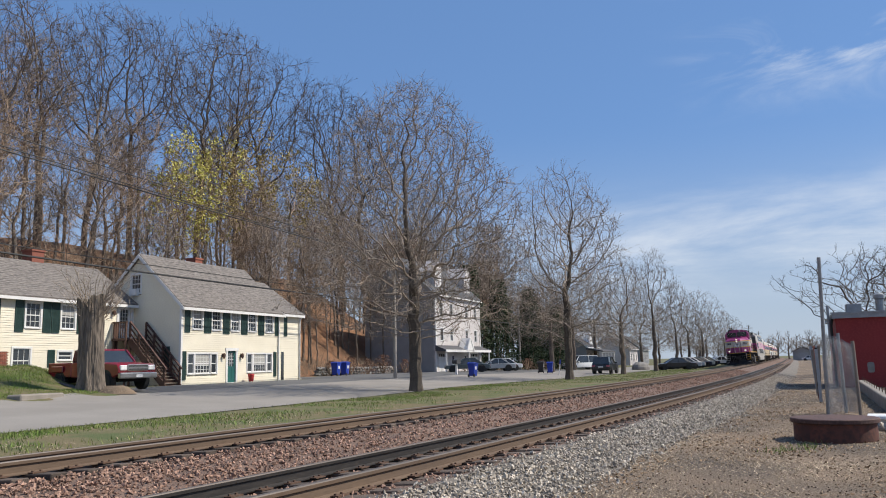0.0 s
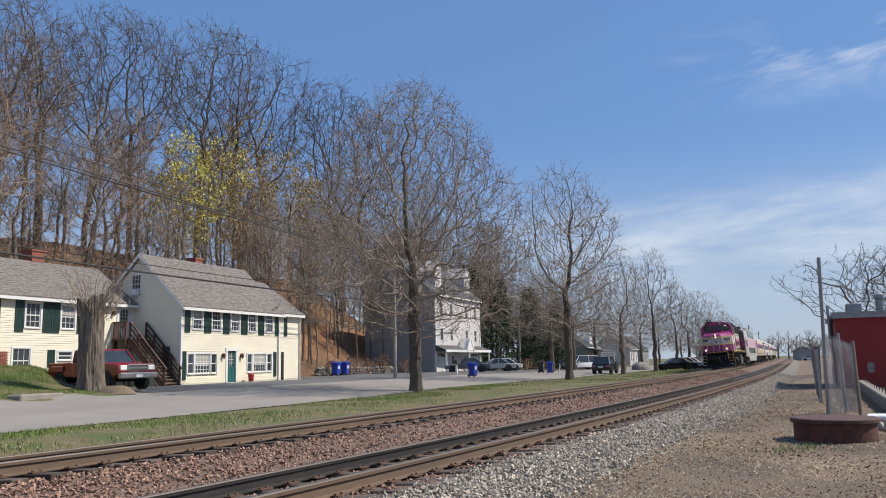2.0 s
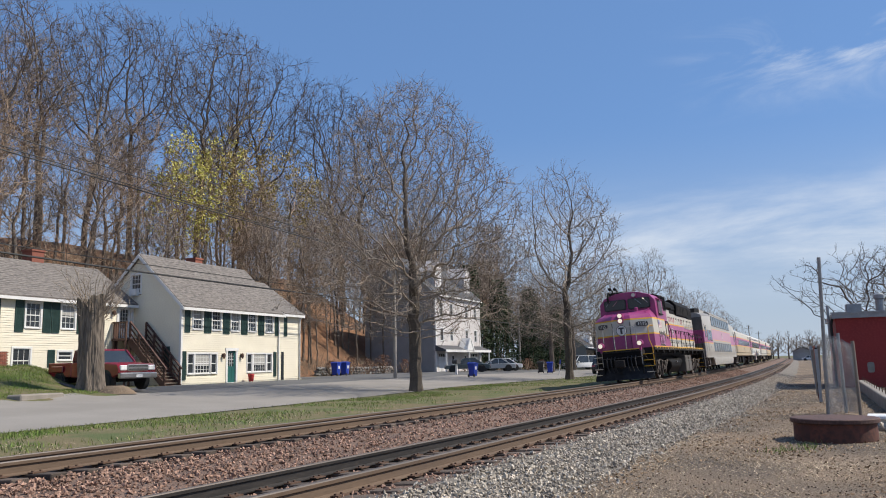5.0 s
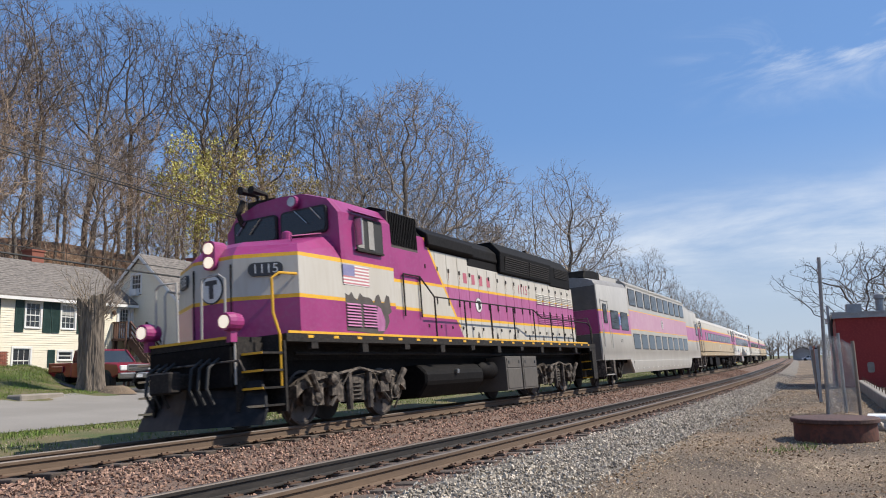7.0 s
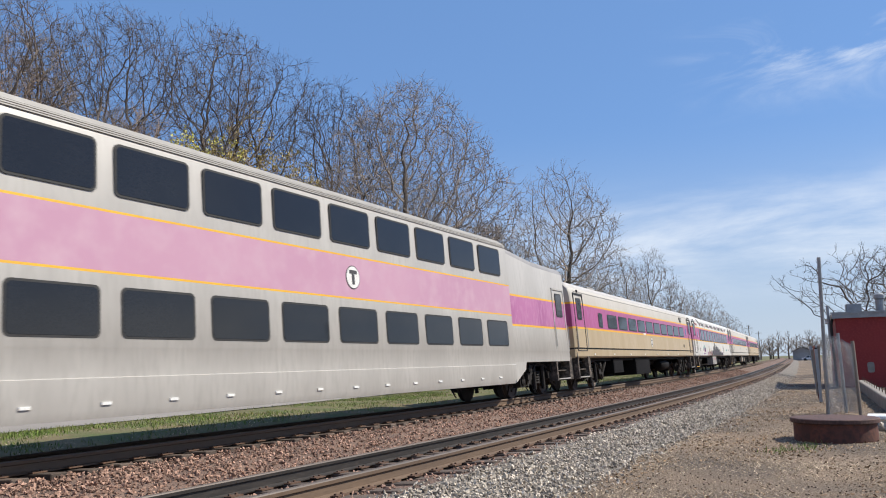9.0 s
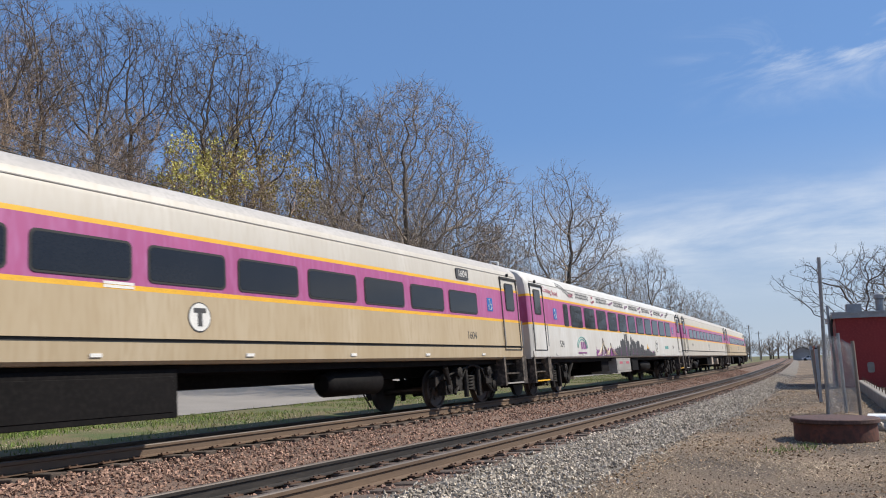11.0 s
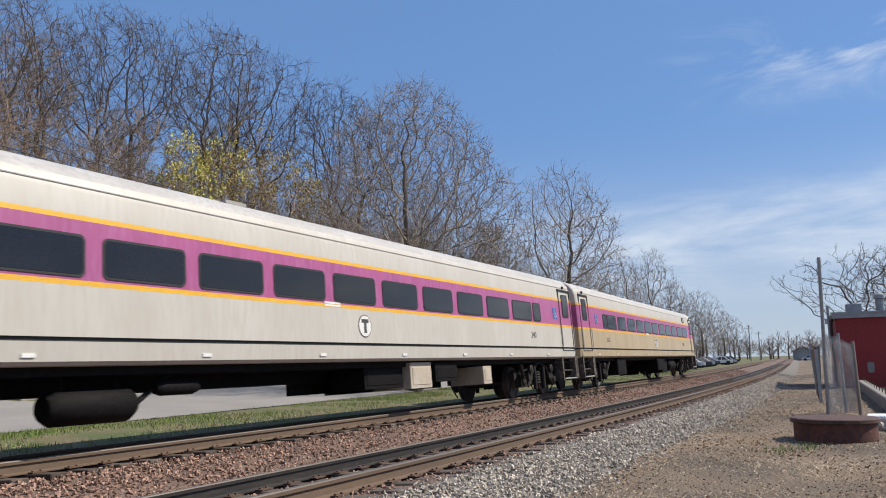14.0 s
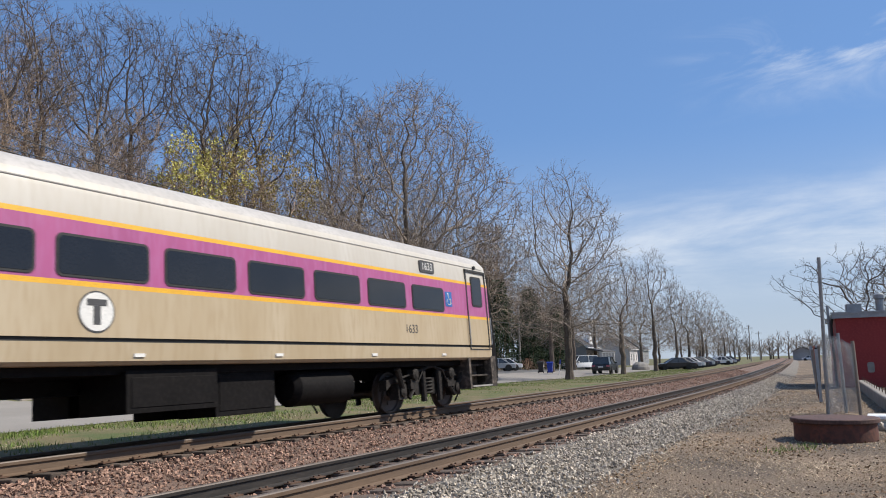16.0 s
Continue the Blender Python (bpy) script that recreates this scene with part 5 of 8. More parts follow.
    part("flag_print", g, ["ink_white", "flag_red", "flag_blue"], car, "faded printed striped flag")
    rw = random.Random(4)
    edge = [(1.84, 2.44)] + [(1.95 + 0.1 * k, 2.44 + 0.1 * math.sin(k * 1.9) + rw.uniform(-0.07, 0.07) - (0.14 if 6 < k < 9 else 0)) for k in range(16)]
    g = Geo().prism([(1.84, 1.72), (3.1, 1.66), (3.3, 1.8), (3.42, 1.95), (3.38, 2.08), (3.52, 2.15)] + edge[::-1], 1.48, 1.4965, "x")
    part("worn_patch", g, "peeled", car, "patch of bare primer where paint peeled")
    part("worn_patch", Geo().prism([(2.95, 1.72), (3.2, 1.74), (3.25, 1.95), (3.1, 2.2), (2.98, 2.25), (2.9, 2.0)], 1.48, 1.4985, "x"), "pink_deep", car)
    for a in (1.86, 2.44):
        for k in range(8):
            part("louvre", Geo().prism([(1.49, 1.80 + k * 0.06), (1.522, 1.80 + k * 0.06), (1.49, 1.845 + k * 0.06)], a, a + 0.48, "y"), "pink_deep", car)
    # behind the cab
    lv = [(1.40, 1.62, 1), (1.40, 2.24, 2), (1.40, 2.31, 0), (1.40, 2.85, 2), (1.40, 2.92, 1), (1.40, 3.62, 4), (1.39, 4.44, 3), (1.0, 4.58, 3), (0, 4.64, 3)]
    part("electrical_cabinet", shell(lv, [(3.72, 1, 0), (5.02, 1, 0)]), mats, car)
    g = Geo()
    for k in range(17):
        g.box(1.385, 1.42, 3.78 + k * 0.073, 3.81 + k * 0.073, 3.68, 4.42)
    tagged(part("intake_grille", g, "black", car), kind="stuff")
    # long hood
    lv = [(0.95, 1.62, 0), (0.95, 3.74, 3), (0.93, 4.2, 3), (0.7, 4.46, 3), (0, 4.54, 3)]
    part("long_hood", shell(lv, [(5.0, 1, 0), (17.1, 1, 0)]), mats, car, "long hood with sooty black top")
    # colours change along a slanting yellow line behind the cab
    def slant(z):
        return 5.9 + (4.4 - z) * 0.77

    tr = Geo()
    for z0, z1, m in ((1.66, 2.2, 1), (2.2, 2.27, 2), (2.27, 3.0, 0), (3.0, 3.07, 2), (3.07, 4.2, 1)):
        tr.prism([(5.0, z0), (slant(z0), z0), (slant(z1), z1), (5.0, z1)], 0.94, 0.984, "x", m)
    tr.prism([(slant(2.0), 2.0), (slant(2.0) + 0.1, 2.0), (slant(4.2) + 0.1, 4.2), (slant(4.2), 4.2)], 0.94, 0.985, "x", 2)
    part("hood_transition", tr, mats, car, "magenta and grey panels meeting at a slanting yellow line")
    skins = ["cream", "purple", "yellow", "black", "peeled"]

    def banded(y0, y1, bands, x0, x1):
        """One closed panel, painted in bands of (height, material above)."""
        g, n = Geo(), len(bands)
        for z, _ in bands:
            g.v += [(x0, y0, z), (x1, y0, z), (x1, y1, z), (x0, y1, z)]
        for j in range(n - 1):
            for i in range(4):
                g.f.append((j * 4 + i, j * 4 + (i + 1) % 4, j * 4 + 4 + (i + 1) % 4, j * 4 + 4 + i))
                g.m.append(bands[j][1])
        g.f += [(0, 1, 2, 3), tuple(n * 4 - 4 + i for i in range(4))]
        g.m += [bands[0][1], bands[-2][1]]
        return g

    for k in range(18):
        y, w = 6.0 + k * 0.63, 0.63
        hi = 3.92 if y < 8.4 else 3.7
        o = part("hood_door", banded(y + 0.012, y + w - 0.012, ((1.66, 0), (2.2, 2), (2.27, 1), (3.04, 2), (3.11, 0), (hi, 0)), 0.9, 0.972), skins, car)
        part("hood_door", Geo().box(-0.972, -0.9, y + 0.012, y + w - 0.012, 1.66, hi), "cream", car)
        for ly, lz, lh in ((y + 0.05, 3.42, 0.1), (y + 0.05, 1.95, 0.08), (y + w - 0.06, 2.55, 0.16)):
            part("latch", Geo().box(0.97, 0.995, ly, ly + 0.055, lz, lz + lh), "grime", o)
        if k % 3 != 1:
            part("rust_streak", Geo().prism([(y + 0.06, 3.42), (y + 0.1, 3.42), (y + 0.09, 3.2), (y + 0.075, 3.13)], 0.968, 0.9735, "x"), "streak", o, "thin rust streak")
        if k % 2 == 0:
            part("rust_streak", Geo().prism([(y + 0.3, 1.67), (y + 0.5, 1.67), (y + 0.46, 1.86), (y + 0.38, 1.92), (y + 0.33, 1.8)], 0.968, 0.9735, "x"), "peeled", o, "dark scuffed patch")
        if k >= 12:
            for z0, n, skin in ((2.31, 6, "purple"), (2.96, 6, "cream")):
                for j in range(n):
                    z = z0 + j * 0.062
                    part("louvre", Geo().prism([(0.97, z), (1.0, z), (0.97, z + 0.045)], y + 0.07, y + w - 0.07, "y"), skin, o)
    badge(car, 9.05, 2.66, 0.21, 0.972)
    part("bars", Geo().box(0.97, 0.976, 8.2, 8.42, 3.22, 3.5).box(0.97, 0.976, 8.72, 8.92, 3.22, 3.5).box(0.97, 0.976, 9.22, 9.42, 3.22, 3.5).box(0.97, 0.976, 9.72, 9.94, 3.22, 3.5), "ink_red", car, "faded red painted bars")
    words("1115", 0.42, "ink_red", car, side_pose(12.44, 3.32, 0.978), "car_number", "red painted number")
    # roof gear
    for y0, y1, x in ((6.15, 8.75, 1.1), (8.77, 10.6, 0.99)):
        part("dynamic_brake", Geo().prism([(0.9, 3.93), (x, 4.02), (x - 0.03, 4.3), (0.7, 4.55), (-0.7, 4.55), (0.03 - x, 4.3), (-x, 4.02), (-0.9, 3.93)], y0, y1, "y"), "black", car, bevel=0.02)
    r = part("radiator", Geo().prism([(0.9, 3.7), (1.05, 3.73), (1.1, 4.36), (0.8, 4.7), (-0.8, 4.7), (-1.1, 4.36), (-1.05, 3.73), (-0.9, 3.7)], 10.62, 15.0, "y"), "black", car, bevel=0.02)
    g = Geo()
    for s in (-1, 1):
        for k in range(7):
            z = 3.82 + k * 0.065
            x = s * (1.03 + 0.111 * (z - 3.67))
            g.box(x - 0.02, x + 0.025, 10.95, 12.85, z, z + 0.035).box(x - 0.02, x + 0.025, 12.95, 14.75, z, z + 0.035)
    tagged(part("slats", g, "grime", r), kind="stuff")
    part("rear_grille", Geo().prism([(0.93, 3.64), (1.0, 3.67), (1.02, 4.35), (0.75, 4.7), (-0.75, 4.7), (-1.02, 4.35), (-1.0, 3.67), (-0.93, 3.64)], 15.004, 17.12, "y"), "black", car, bevel=0.02)
    g = Geo()
    for k in range(6):
        g.box(1.0, 1.035, 15.5, 16.9, 4.0 + k * 0.06, 4.03 + k * 0.06)
    tagged(part("slats", g, "grime", car), kind="stuff")
    part("exhaust_pipe", Geo().tube([(0.3, 14.6, 4.6), (0.3, 14.65, 4.78), (0.34, 14.5, 4.9)], [0.06, 0.06, 0.08], 8).tube([(0.45, 15.2, 4.76), (0.45, 16.8, 4.76)], 0.09, 8), "black", car)
    part("exhaust_stack", Geo().lathe([(0.2, 4.4), (0.2, 4.62), (0.24, 4.64)], (0, 9.8, 0), "z", 12), "black", car)
    # railings
    g = Geo()
    for s in (-1, 1):
        ys = [5.6, 7.2, 8.8, 10.4, 12.0, 13.5, 14.7, 15.6]
        for y in ys:
            g.tube([(s * 1.44, y, 1.6), (s * 1.44, y, 2.62)], 0.022, 6)
        g.tube([(s * 1.44, 4.2, 3.05), (s * 1.44, 4.95, 3.05), (s * 1.44, 5.6, 2.62), (s * 1.44, 12.0, 2.62), (s * 1.44, 12.7, 2.4), (s * 1.44, 17.3, 2.4), (s * 1.44, 17.65, 2.3), (s * 1.42, 17.85, 1.0)], 0.02, 6)
        g.tube([(s * 1.44, 4.2, 3.05), (s * 1.44, 4.2, 2.1)], 0.02, 6).tube([(s * 1.44, 4.95, 3.05), (s * 1.44, 4.95, 2.1)], 0.02, 6)
    part("handrail", g, "grime", car)
    for s in (-1, 1):
        part("corner_rail", Geo().tube([(s * 1.42, -0.08, 0.7), (s * 1.42, -0.08, 1.6), (s * 1.3, -0.1, 2.0), (s * 1.3, -0.1, 2.6), (s * 1.36, 0.02, 2.7), (s * 1.46, 0.4, 2.7)], 0.025, 6), "yellow" if s > 0 else "cream", car, "painted corner handrail")
        part("platform_rail", Geo().tube([(s * 0.98, -0.72, 0.8), (s * 0.98, -0.72, 1.6), (s * 0.82, -0.75, 2.0), (s * 0.82, -0.75, 2.6), (s * 0.7, -0.76, 2.68), (s * 0.3, -0.76, 2.66), (s * 0.28, -0.76, 1.6)], 0.022, 6), "steel", car, "bare steel platform handrail")
        st = part("steps", Geo().box(s * 0.98 - 0.03, s * 0.98 + 0.03, -0.7, -0.05, 0.35, 1.5).box(min(s * 0.9, s * 1.48), max(s * 0.9, s * 1.48), -0.06, -0.002, 0.3, 1.5), "grime", car)
        for k in range(4):
            z = 0.42 + 0.29 * k
            part("step", Geo().box(min(s * 1.0, s * 1.46), max(s * 1.0, s * 1.46), -0.6, -0.06, z - 0.02, z + 0.015), "grime", st)
            part("tread_edge", Geo().box(min(s * 1.0, s * 1.46), max(s * 1.0, s * 1.46), -0.61, -0.6, z - 0.02, z + 0.018), "yellow" if s > 0 and k > 0 else "chrome", st)
        part("rear_steps", Geo().box(s * 1.0 - 0.03, s * 1.0 + 0.03, 17.45, 17.92, 0.35, 1.5).box(s * 1.45 - 0.03, s * 1.45 + 0.03, 17.45, 17.92, 0.35, 1.5), "grime", car)
        for k in range(4):
            z = 0.42 + 0.29 * k
            part("step", Geo().box(min(s * 1.0, s * 1.45), max(s * 1.0, s * 1.45), 17.5, 17.93, z - 0.02, z + 0.015), "yellow" if k < 3 else "truck_grey", car)
        part("rear_rail", Geo().tube([(s * 1.4, 17.95, 0.5), (s * 1.4, 17.95, 2.2), (s * 1.3, 17.9, 2.6), (s * 0.8, 17.9, 2.6), (s * 0.8, 17.9, 1.6)], 0.024, 6).tube([(s * 0.95, 17.95, 0.5), (s * 0.95, 17.95, 1.6)], 0.022, 6), "truck_grey", car)
    part("rear_coupler", Geo().box(-0.14, 0.14, 17.8, 18.6, 0.75, 1.02).box(-1.3, 1.3, 17.7, 17.88, 0.7, 1.5), "grime", car)
    part("pilot", Geo().box(-0.95, 0.95, -0.8, -0.5, 0.75, 1.46), "black", car, "black front beam", bevel=0.02)
    plow = Geo()
    for z, yf, x in ((0.85, -0.72, 1.25), (0.6, -0.76, 1.36), (0.35, -0.84, 1.44), (0.12, -0.95, 1.46)):
        plow.v += [(-x, yf + 0.3, z), (0, yf - 0.12, z), (x, yf + 0.3, z), (x, yf + 0.36, z), (0, yf - 0.04, z), (-x, yf + 0.36, z)]
    for j in range(3):
        for i in range(6):
            plow.f.append((j * 6 + i, j * 6 + (i + 1) % 6, j * 6 + 6 + (i + 1) % 6, j * 6 + 6 + i))
            plow.m.append(0)
    plow.f += [(0, 1, 4, 5), (1, 2, 3, 4), (18, 19, 22, 23), (19, 20, 21, 22)]
    plow.m += [0] * 4
    part("snow_plow", plow, "scuffed_black", car, "scuffed black snow plow")
    part("coupler", Geo().box(-0.15, 0.15, -1.35, -0.6, 0.78, 1.05).prism([(-0.25, 0.72), (0.25, 0.72), (0.25, 1.08), (-0.25, 1.08)], -1.45, -1.2, "y"), "grime", car, bevel=0.03)
    for x in (-0.7, -0.5, -0.32, 0.32, 0.5, 0.7):
        part("air_hose", Geo().tube([(x, -0.8, 1.25), (x, -1.05, 1.1), (x + 0.05, -1.15, 0.75), (x + 0.1, -1.05, 0.5)], 0.028, 6), "rubber", car)
    part("uncoupling_bar", Geo().tube([(-1.3, -0.86, 1.0), (-1.2, -0.86, 1.18), (1.2, -0.86, 1.18), (1.3, -0.86, 1.0)], 0.018, 6), "truck_grey", car)
    ft = part("fuel_tank", Geo().prism([(-1.35, 0.6), (-1.1, 0.28), (1.1, 0.28), (1.35, 0.6), (1.35, 0.85), (1.15, 1.04), (-1.15, 1.04), (-1.35, 0.85)], 5.1, 8.2, "y"), "black", car, "rounded black fuel tank", bevel=0.05)
    part("filler", Geo().lathe([(0.06, 1.3), (0.06, 1.42)], (0, 6.6, 0.85), "x", 10), "chrome", ft)
    for y0, y1 in ((9.6, 10.72), (10.82, 11.95)):
        b = part("battery_box", Geo().box(-1.4, 1.4, y0, y1, 0.25, 1.2).box(1.4, 1.415, y0 + 0.06, y1 - 0.06, 0.3, 0.85).box(1.4, 1.415, y0 + 0.06, y1 - 0.06, 0.88, 1.15), "box_dark", car, "grey battery box", bevel=0.012)
        part("latch", Geo().box(1.41, 1.43, y0 + 0.15, y0 + 0.22, 1.0, 1.08).box(1.41, 1.43, y1 - 0.22, y1 - 0.15, 1.0, 1.08), "ink", b)
    tank(car, 8.5, 9.4, 0.85, 0.25, 1.0)
    truck(car, 2.6, 2.74, 0.51, LOCO_WHEEL, True)
    truck(car, 14.5, 2.74, 0.51, LOCO_WHEEL, True)
    return car


LOCO = build_loco()
BILEVEL = build_bilevel()
COACHES = build_coaches()
# front of each vehicle behind the double-deck coach's front, and its truck centres
TRAIN = [(LOCO, -18.92, 2.6, 14.5), (BILEVEL, 0.0, 2.35, 22.9)] + [(c, 25.85 + 25.95 * k, 2.85, 22.45) for k, c in enumerate(COACHES)]


def run(t):
    u = t - 8
    return 14.713 - 14.640 * u - 0.1045 * u * u - 0.00177 * u ** 3 - 0.2 * max(0.0, t - 14.8)


def car_pose(y, c1, c2):
    p, q = on_track(y + c1, 0, CANT / 2), on_track(y + c2, 0, CANT / 2)
    d = (q - p).normalized()
    o = p - d * c1
    return Matrix.Translation(o) @ Matrix.Rotation(math.atan2(-d.x, d.y), 4, "Z") @ Matrix.Rotation(-TILT, 4, "Y")


def motions():
    for car, off, c1, c2 in TRAIN:
        walk(car, [(k * 0.25, car_pose(run(k * 0.25) + off, c1, c2)) for k in range(65)])
    for w, y, r in WHEELS:
        walk(w, [(k / 30, Matrix.Translation((0, y, r)) @ Matrix.Rotation((14.7 - run(k / 30)) / -r * -1, 4, "X")) for k in range(481)])


# houses
M["siding"] = mat("cream_clapboard", (0.79, 0.73, 0.59), (0.75, 0.69, 0.55), 1.0, 0.6, 0.05, fine=12, c3=(0.70, 0.64, 0.51))
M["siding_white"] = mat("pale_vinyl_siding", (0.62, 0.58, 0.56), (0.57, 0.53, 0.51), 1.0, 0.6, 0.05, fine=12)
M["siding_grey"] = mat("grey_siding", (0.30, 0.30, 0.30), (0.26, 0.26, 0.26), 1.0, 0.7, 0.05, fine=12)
M["trim"] = mat("white_trim", (0.78, 0.77, 0.75), (0.72, 0.71, 0.69), 2, 0.5, 0.03)
M["shutter"] = mat("dark_green_shutter", (0.018, 0.05, 0.042), (0.014, 0.04, 0.034), 4, 0.5, 0.03)
M["door_green"] = mat("green_door", (0.02, 0.115, 0.105), (0.018, 0.10, 0.092), 3, 0.45, 0.03)
M["shingle"] = mat("asphalt_shingles", (0.185, 0.165, 0.15), (0.10, 0.09, 0.083), 2.2, 0.95, 0.4, fine=4.5, c3=(0.27, 0.24, 0.215), stretch=(3.5, 1.0, 3.5), dist=0.03)
M["shingle_dark"] = mat("dark_shingles", (0.10, 0.10, 0.105), (0.075, 0.075, 0.08), 4.0, 0.95, 0.4, fine=12, stretch=(1, 1, 5), dist=0.03)
M["glass"] = mat("window_glass", (0.03, 0.035, 0.04), (0.05, 0.055, 0.06), 0.8, 0.04, 0.0, spec=0.8)
M["curtain"] = mat("pale_curtain", (0.42, 0.41, 0.38), (0.32, 0.31, 0.29), 3, 0.9, 0.1, stretch=(1, 4, 0.5))
M["brick"] = mat("red_brick", (0.30, 0.105, 0.07), (0.24, 0.085, 0.058), 6, 0.9, 0.3, objrand=0.25)
M["wood_brown"] = mat("brown_stained_wood", (0.115, 0.06, 0.042), (0.085, 0.045, 0.033), 4, 0.8, 0.2, stretch=(1, 1, 4))
M["wood_grey"] = mat("weathered_wood", (0.27, 0.22, 0.175), (0.2, 0.165, 0.135), 4, 0.9, 0.3, stretch=(3, 3, 0.5))
M["concrete"] = mat("old_concrete", (0.30, 0.265, 0.225), (0.22, 0.195, 0.165), 2, 0.95, 0.4, fine=25)
M["stone_wall"] = mat("field_stone", (0.25, 0.235, 0.215), (0.18, 0.17, 0.155), 3, 0.95, 0.5, objrand=0.3)
M["red_wall"] = mat("red_painted_block", (0.255, 0.022, 0.02), (0.22, 0.018, 0.017), 0.8, 0.7, 0.15, fine=10, c3=(0.28, 0.03, 0.027))
M["metal_grey"] = mat("galvanised_steel", (0.34, 0.35, 0.36), (0.27, 0.28, 0.29), 4, 0.5, 0.1, metal=0.6)
M["lid_rust"] = mat("rusted_lid", (0.085, 0.042, 0.034), (0.055, 0.028, 0.024), 3, 0.8, 0.3, fine=20, c3=(0.12, 0.065, 0.05))
M["tank_rust"] = mat("red_brown_rust", (0.15, 0.05, 0.032), (0.085, 0.035, 0.025), 3, 0.85, 0.3, fine=12, c3=(0.06, 0.03, 0.024))
M["bin_blue"] = mat("blue_plastic", (0.012, 0.045, 0.36), (0.01, 0.04, 0.31), 3, 0.45, 0.02)
M["bin_black"] = mat("black_plastic", (0.02, 0.02, 0.022), (0.025, 0.025, 0.027), 3, 0.5, 0.02)
M["red_plastic"] = mat("red_plastic", (0.5, 0.03, 0.03), (0.42, 0.025, 0.025), 3, 0.5, 0.02)
M["pole_wood"] = mat("utility_pole_wood", (0.36, 0.33, 0.29), (0.28, 0.25, 0.22), 3, 0.9, 0.3, stretch=(4, 4, 0.4))
M["cable"] = mat("black_cable", (0.02, 0.02, 0.022), (0.03, 0.03, 0.03), 3, 0.6, 0.0)
M["tyre"] = mat("tyre", (0.022, 0.022, 0.022), (0.03, 0.03, 0.03), 5, 0.85, 0.1)
M["dead_wood"] = mat("dead_trunk_wood", (0.24, 0.195, 0.155), (0.13, 0.105, 0.083), 2.0, 0.95, 1.0, fine=6, c3=(0.05, 0.042, 0.035), stretch=(2.5, 2.5, 0.3), dist=0.09)


def paint(name, c):
    m = mat(name, c, tuple(x * 0.92 for x in c), 2, 0.28, 0.0, fine=60)
    m.node_tree.nodes["Principled BSDF"].inputs["Coat Weight"].default_value = 0.6
    M[name] = m
    return name


def spans(y0, y1, z0, z1, holes):
    """Stretches of y0..y1 left over by the holes that touch z0..z1."""
    cuts = sorted((h[0], h[1]) for h in holes if h[2] < z1 - 1e-4 and h[3] > z0 + 1e-4)
    out, y = [], y0
    for a, b in cuts:
        if a > y:
            out.append((y, min(a, y1)))
        y = max(y, b)
    if y < y1:
        out.append((y, y1))
    return out


def wall_part(house, y0, y1, z0, z1, holes, x, thick, skin, name="wall", to_world=None):
    """A clapboard wall in the plane x (outside towards +x) with its openings cut through."""
    levels = sorted(set([z0, z1] + [h[k] for h in holes for k in (2, 3) if z0 < h[k] < z1]))
    core, boards = Geo(), Geo()
    for a, b in zip(levels, levels[1:]):
        for p, r in spans(y0, y1, a, b, holes):
            core.box(x - thick, x - 0.02, p, r, a, b)
    z = z0
    while z < z1 - 0.02:
        t = min(z + 0.125, z1)
        for p, r in spans(y0, y1, z, t, holes):
            boards.prism([(x - 0.025, z), (x + 0.012, z), (x - 0.008, t), (x - 0.025, t)], p, r, "y")
        z = t
    w = part(name, core, skin, house)
    tagged(part("clapboard_siding", boards, skin, w), kind="stuff")
    if to_world:
        w.matrix_local = to_world
    return w


def sash_window(house, yc, z0, z1, w, x, cols=3, rows=4, curtain=0.0, to=None, name="window"):
    """A trimmed window with sashes, bars and panes, filling an opening in the plane x."""
    h = z1 - z0
    f = Geo().box(x - 0.1, x + 0.035, yc - w / 2 - 0.1, yc - w / 2, z0 - 0.06, z1 + 0.1).box(x - 0.1, x + 0.035, yc + w / 2, yc + w / 2 + 0.1, z0 - 0.06, z1 + 0.1)
    f.box(x - 0.1, x + 0.04, yc - w / 2, yc + w / 2, z1, z1 + 0.1)
    win = part(name, f, "trim", house)
    part("sill", Geo().box(x - 0.1, x + 0.07, yc - w / 2, yc + w / 2, z0 - 0.06, z0), "trim", win)
    s = Geo()
    for a, b in ((z0, z0 + 0.045), (z1 - 0.045, z1), ((z0 + z1) / 2 - 0.025, (z0 + z1) / 2 + 0.025)):
        s.box(x - 0.06, x - 0.01, yc - w / 2 + 0.04, yc + w / 2 - 0.04, a, b)
    for a in (yc - w / 2, yc + w / 2 - 0.04):
        s.box(x - 0.06, x - 0.01, a, a + 0.04, z0, z1)
    part("sash", s, "trim", win)
    m = Geo()
    for k in range(1, cols):
        y = yc - w / 2 + w * k / cols
        m.box(x - 0.05, x - 0.022, y - 0.01, y + 0.01, z0 + 0.045, z1 - 0.045)
    for k in range(1, rows):
        if rows % 2 == 0 and k == rows // 2:
            continue
        z = z0 + h * k / rows
        m.box(x - 0.05, x - 0.023, yc - w / 2 + 0.04, yc + w / 2 - 0.04, z - 0.01, z + 0.01)
    if m.v:
        part("muntins", m, "trim", win)
    part("pane", Geo().box(x - 0.045, x - 0.035, yc - w / 2 + 0.03, yc + w / 2 - 0.03, z0 + 0.03, z1 - 0.03), "glass", win)
    if curtain:
        part("curtain", Geo().box(x - 0.034, x - 0.030, yc - w / 2 + 0.05, yc + w / 2 - 0.05, z1 - 0.05 - curtain * h, z1 - 0.05), "curtain", win)
    if to:
        win.matrix_local = to
    return win


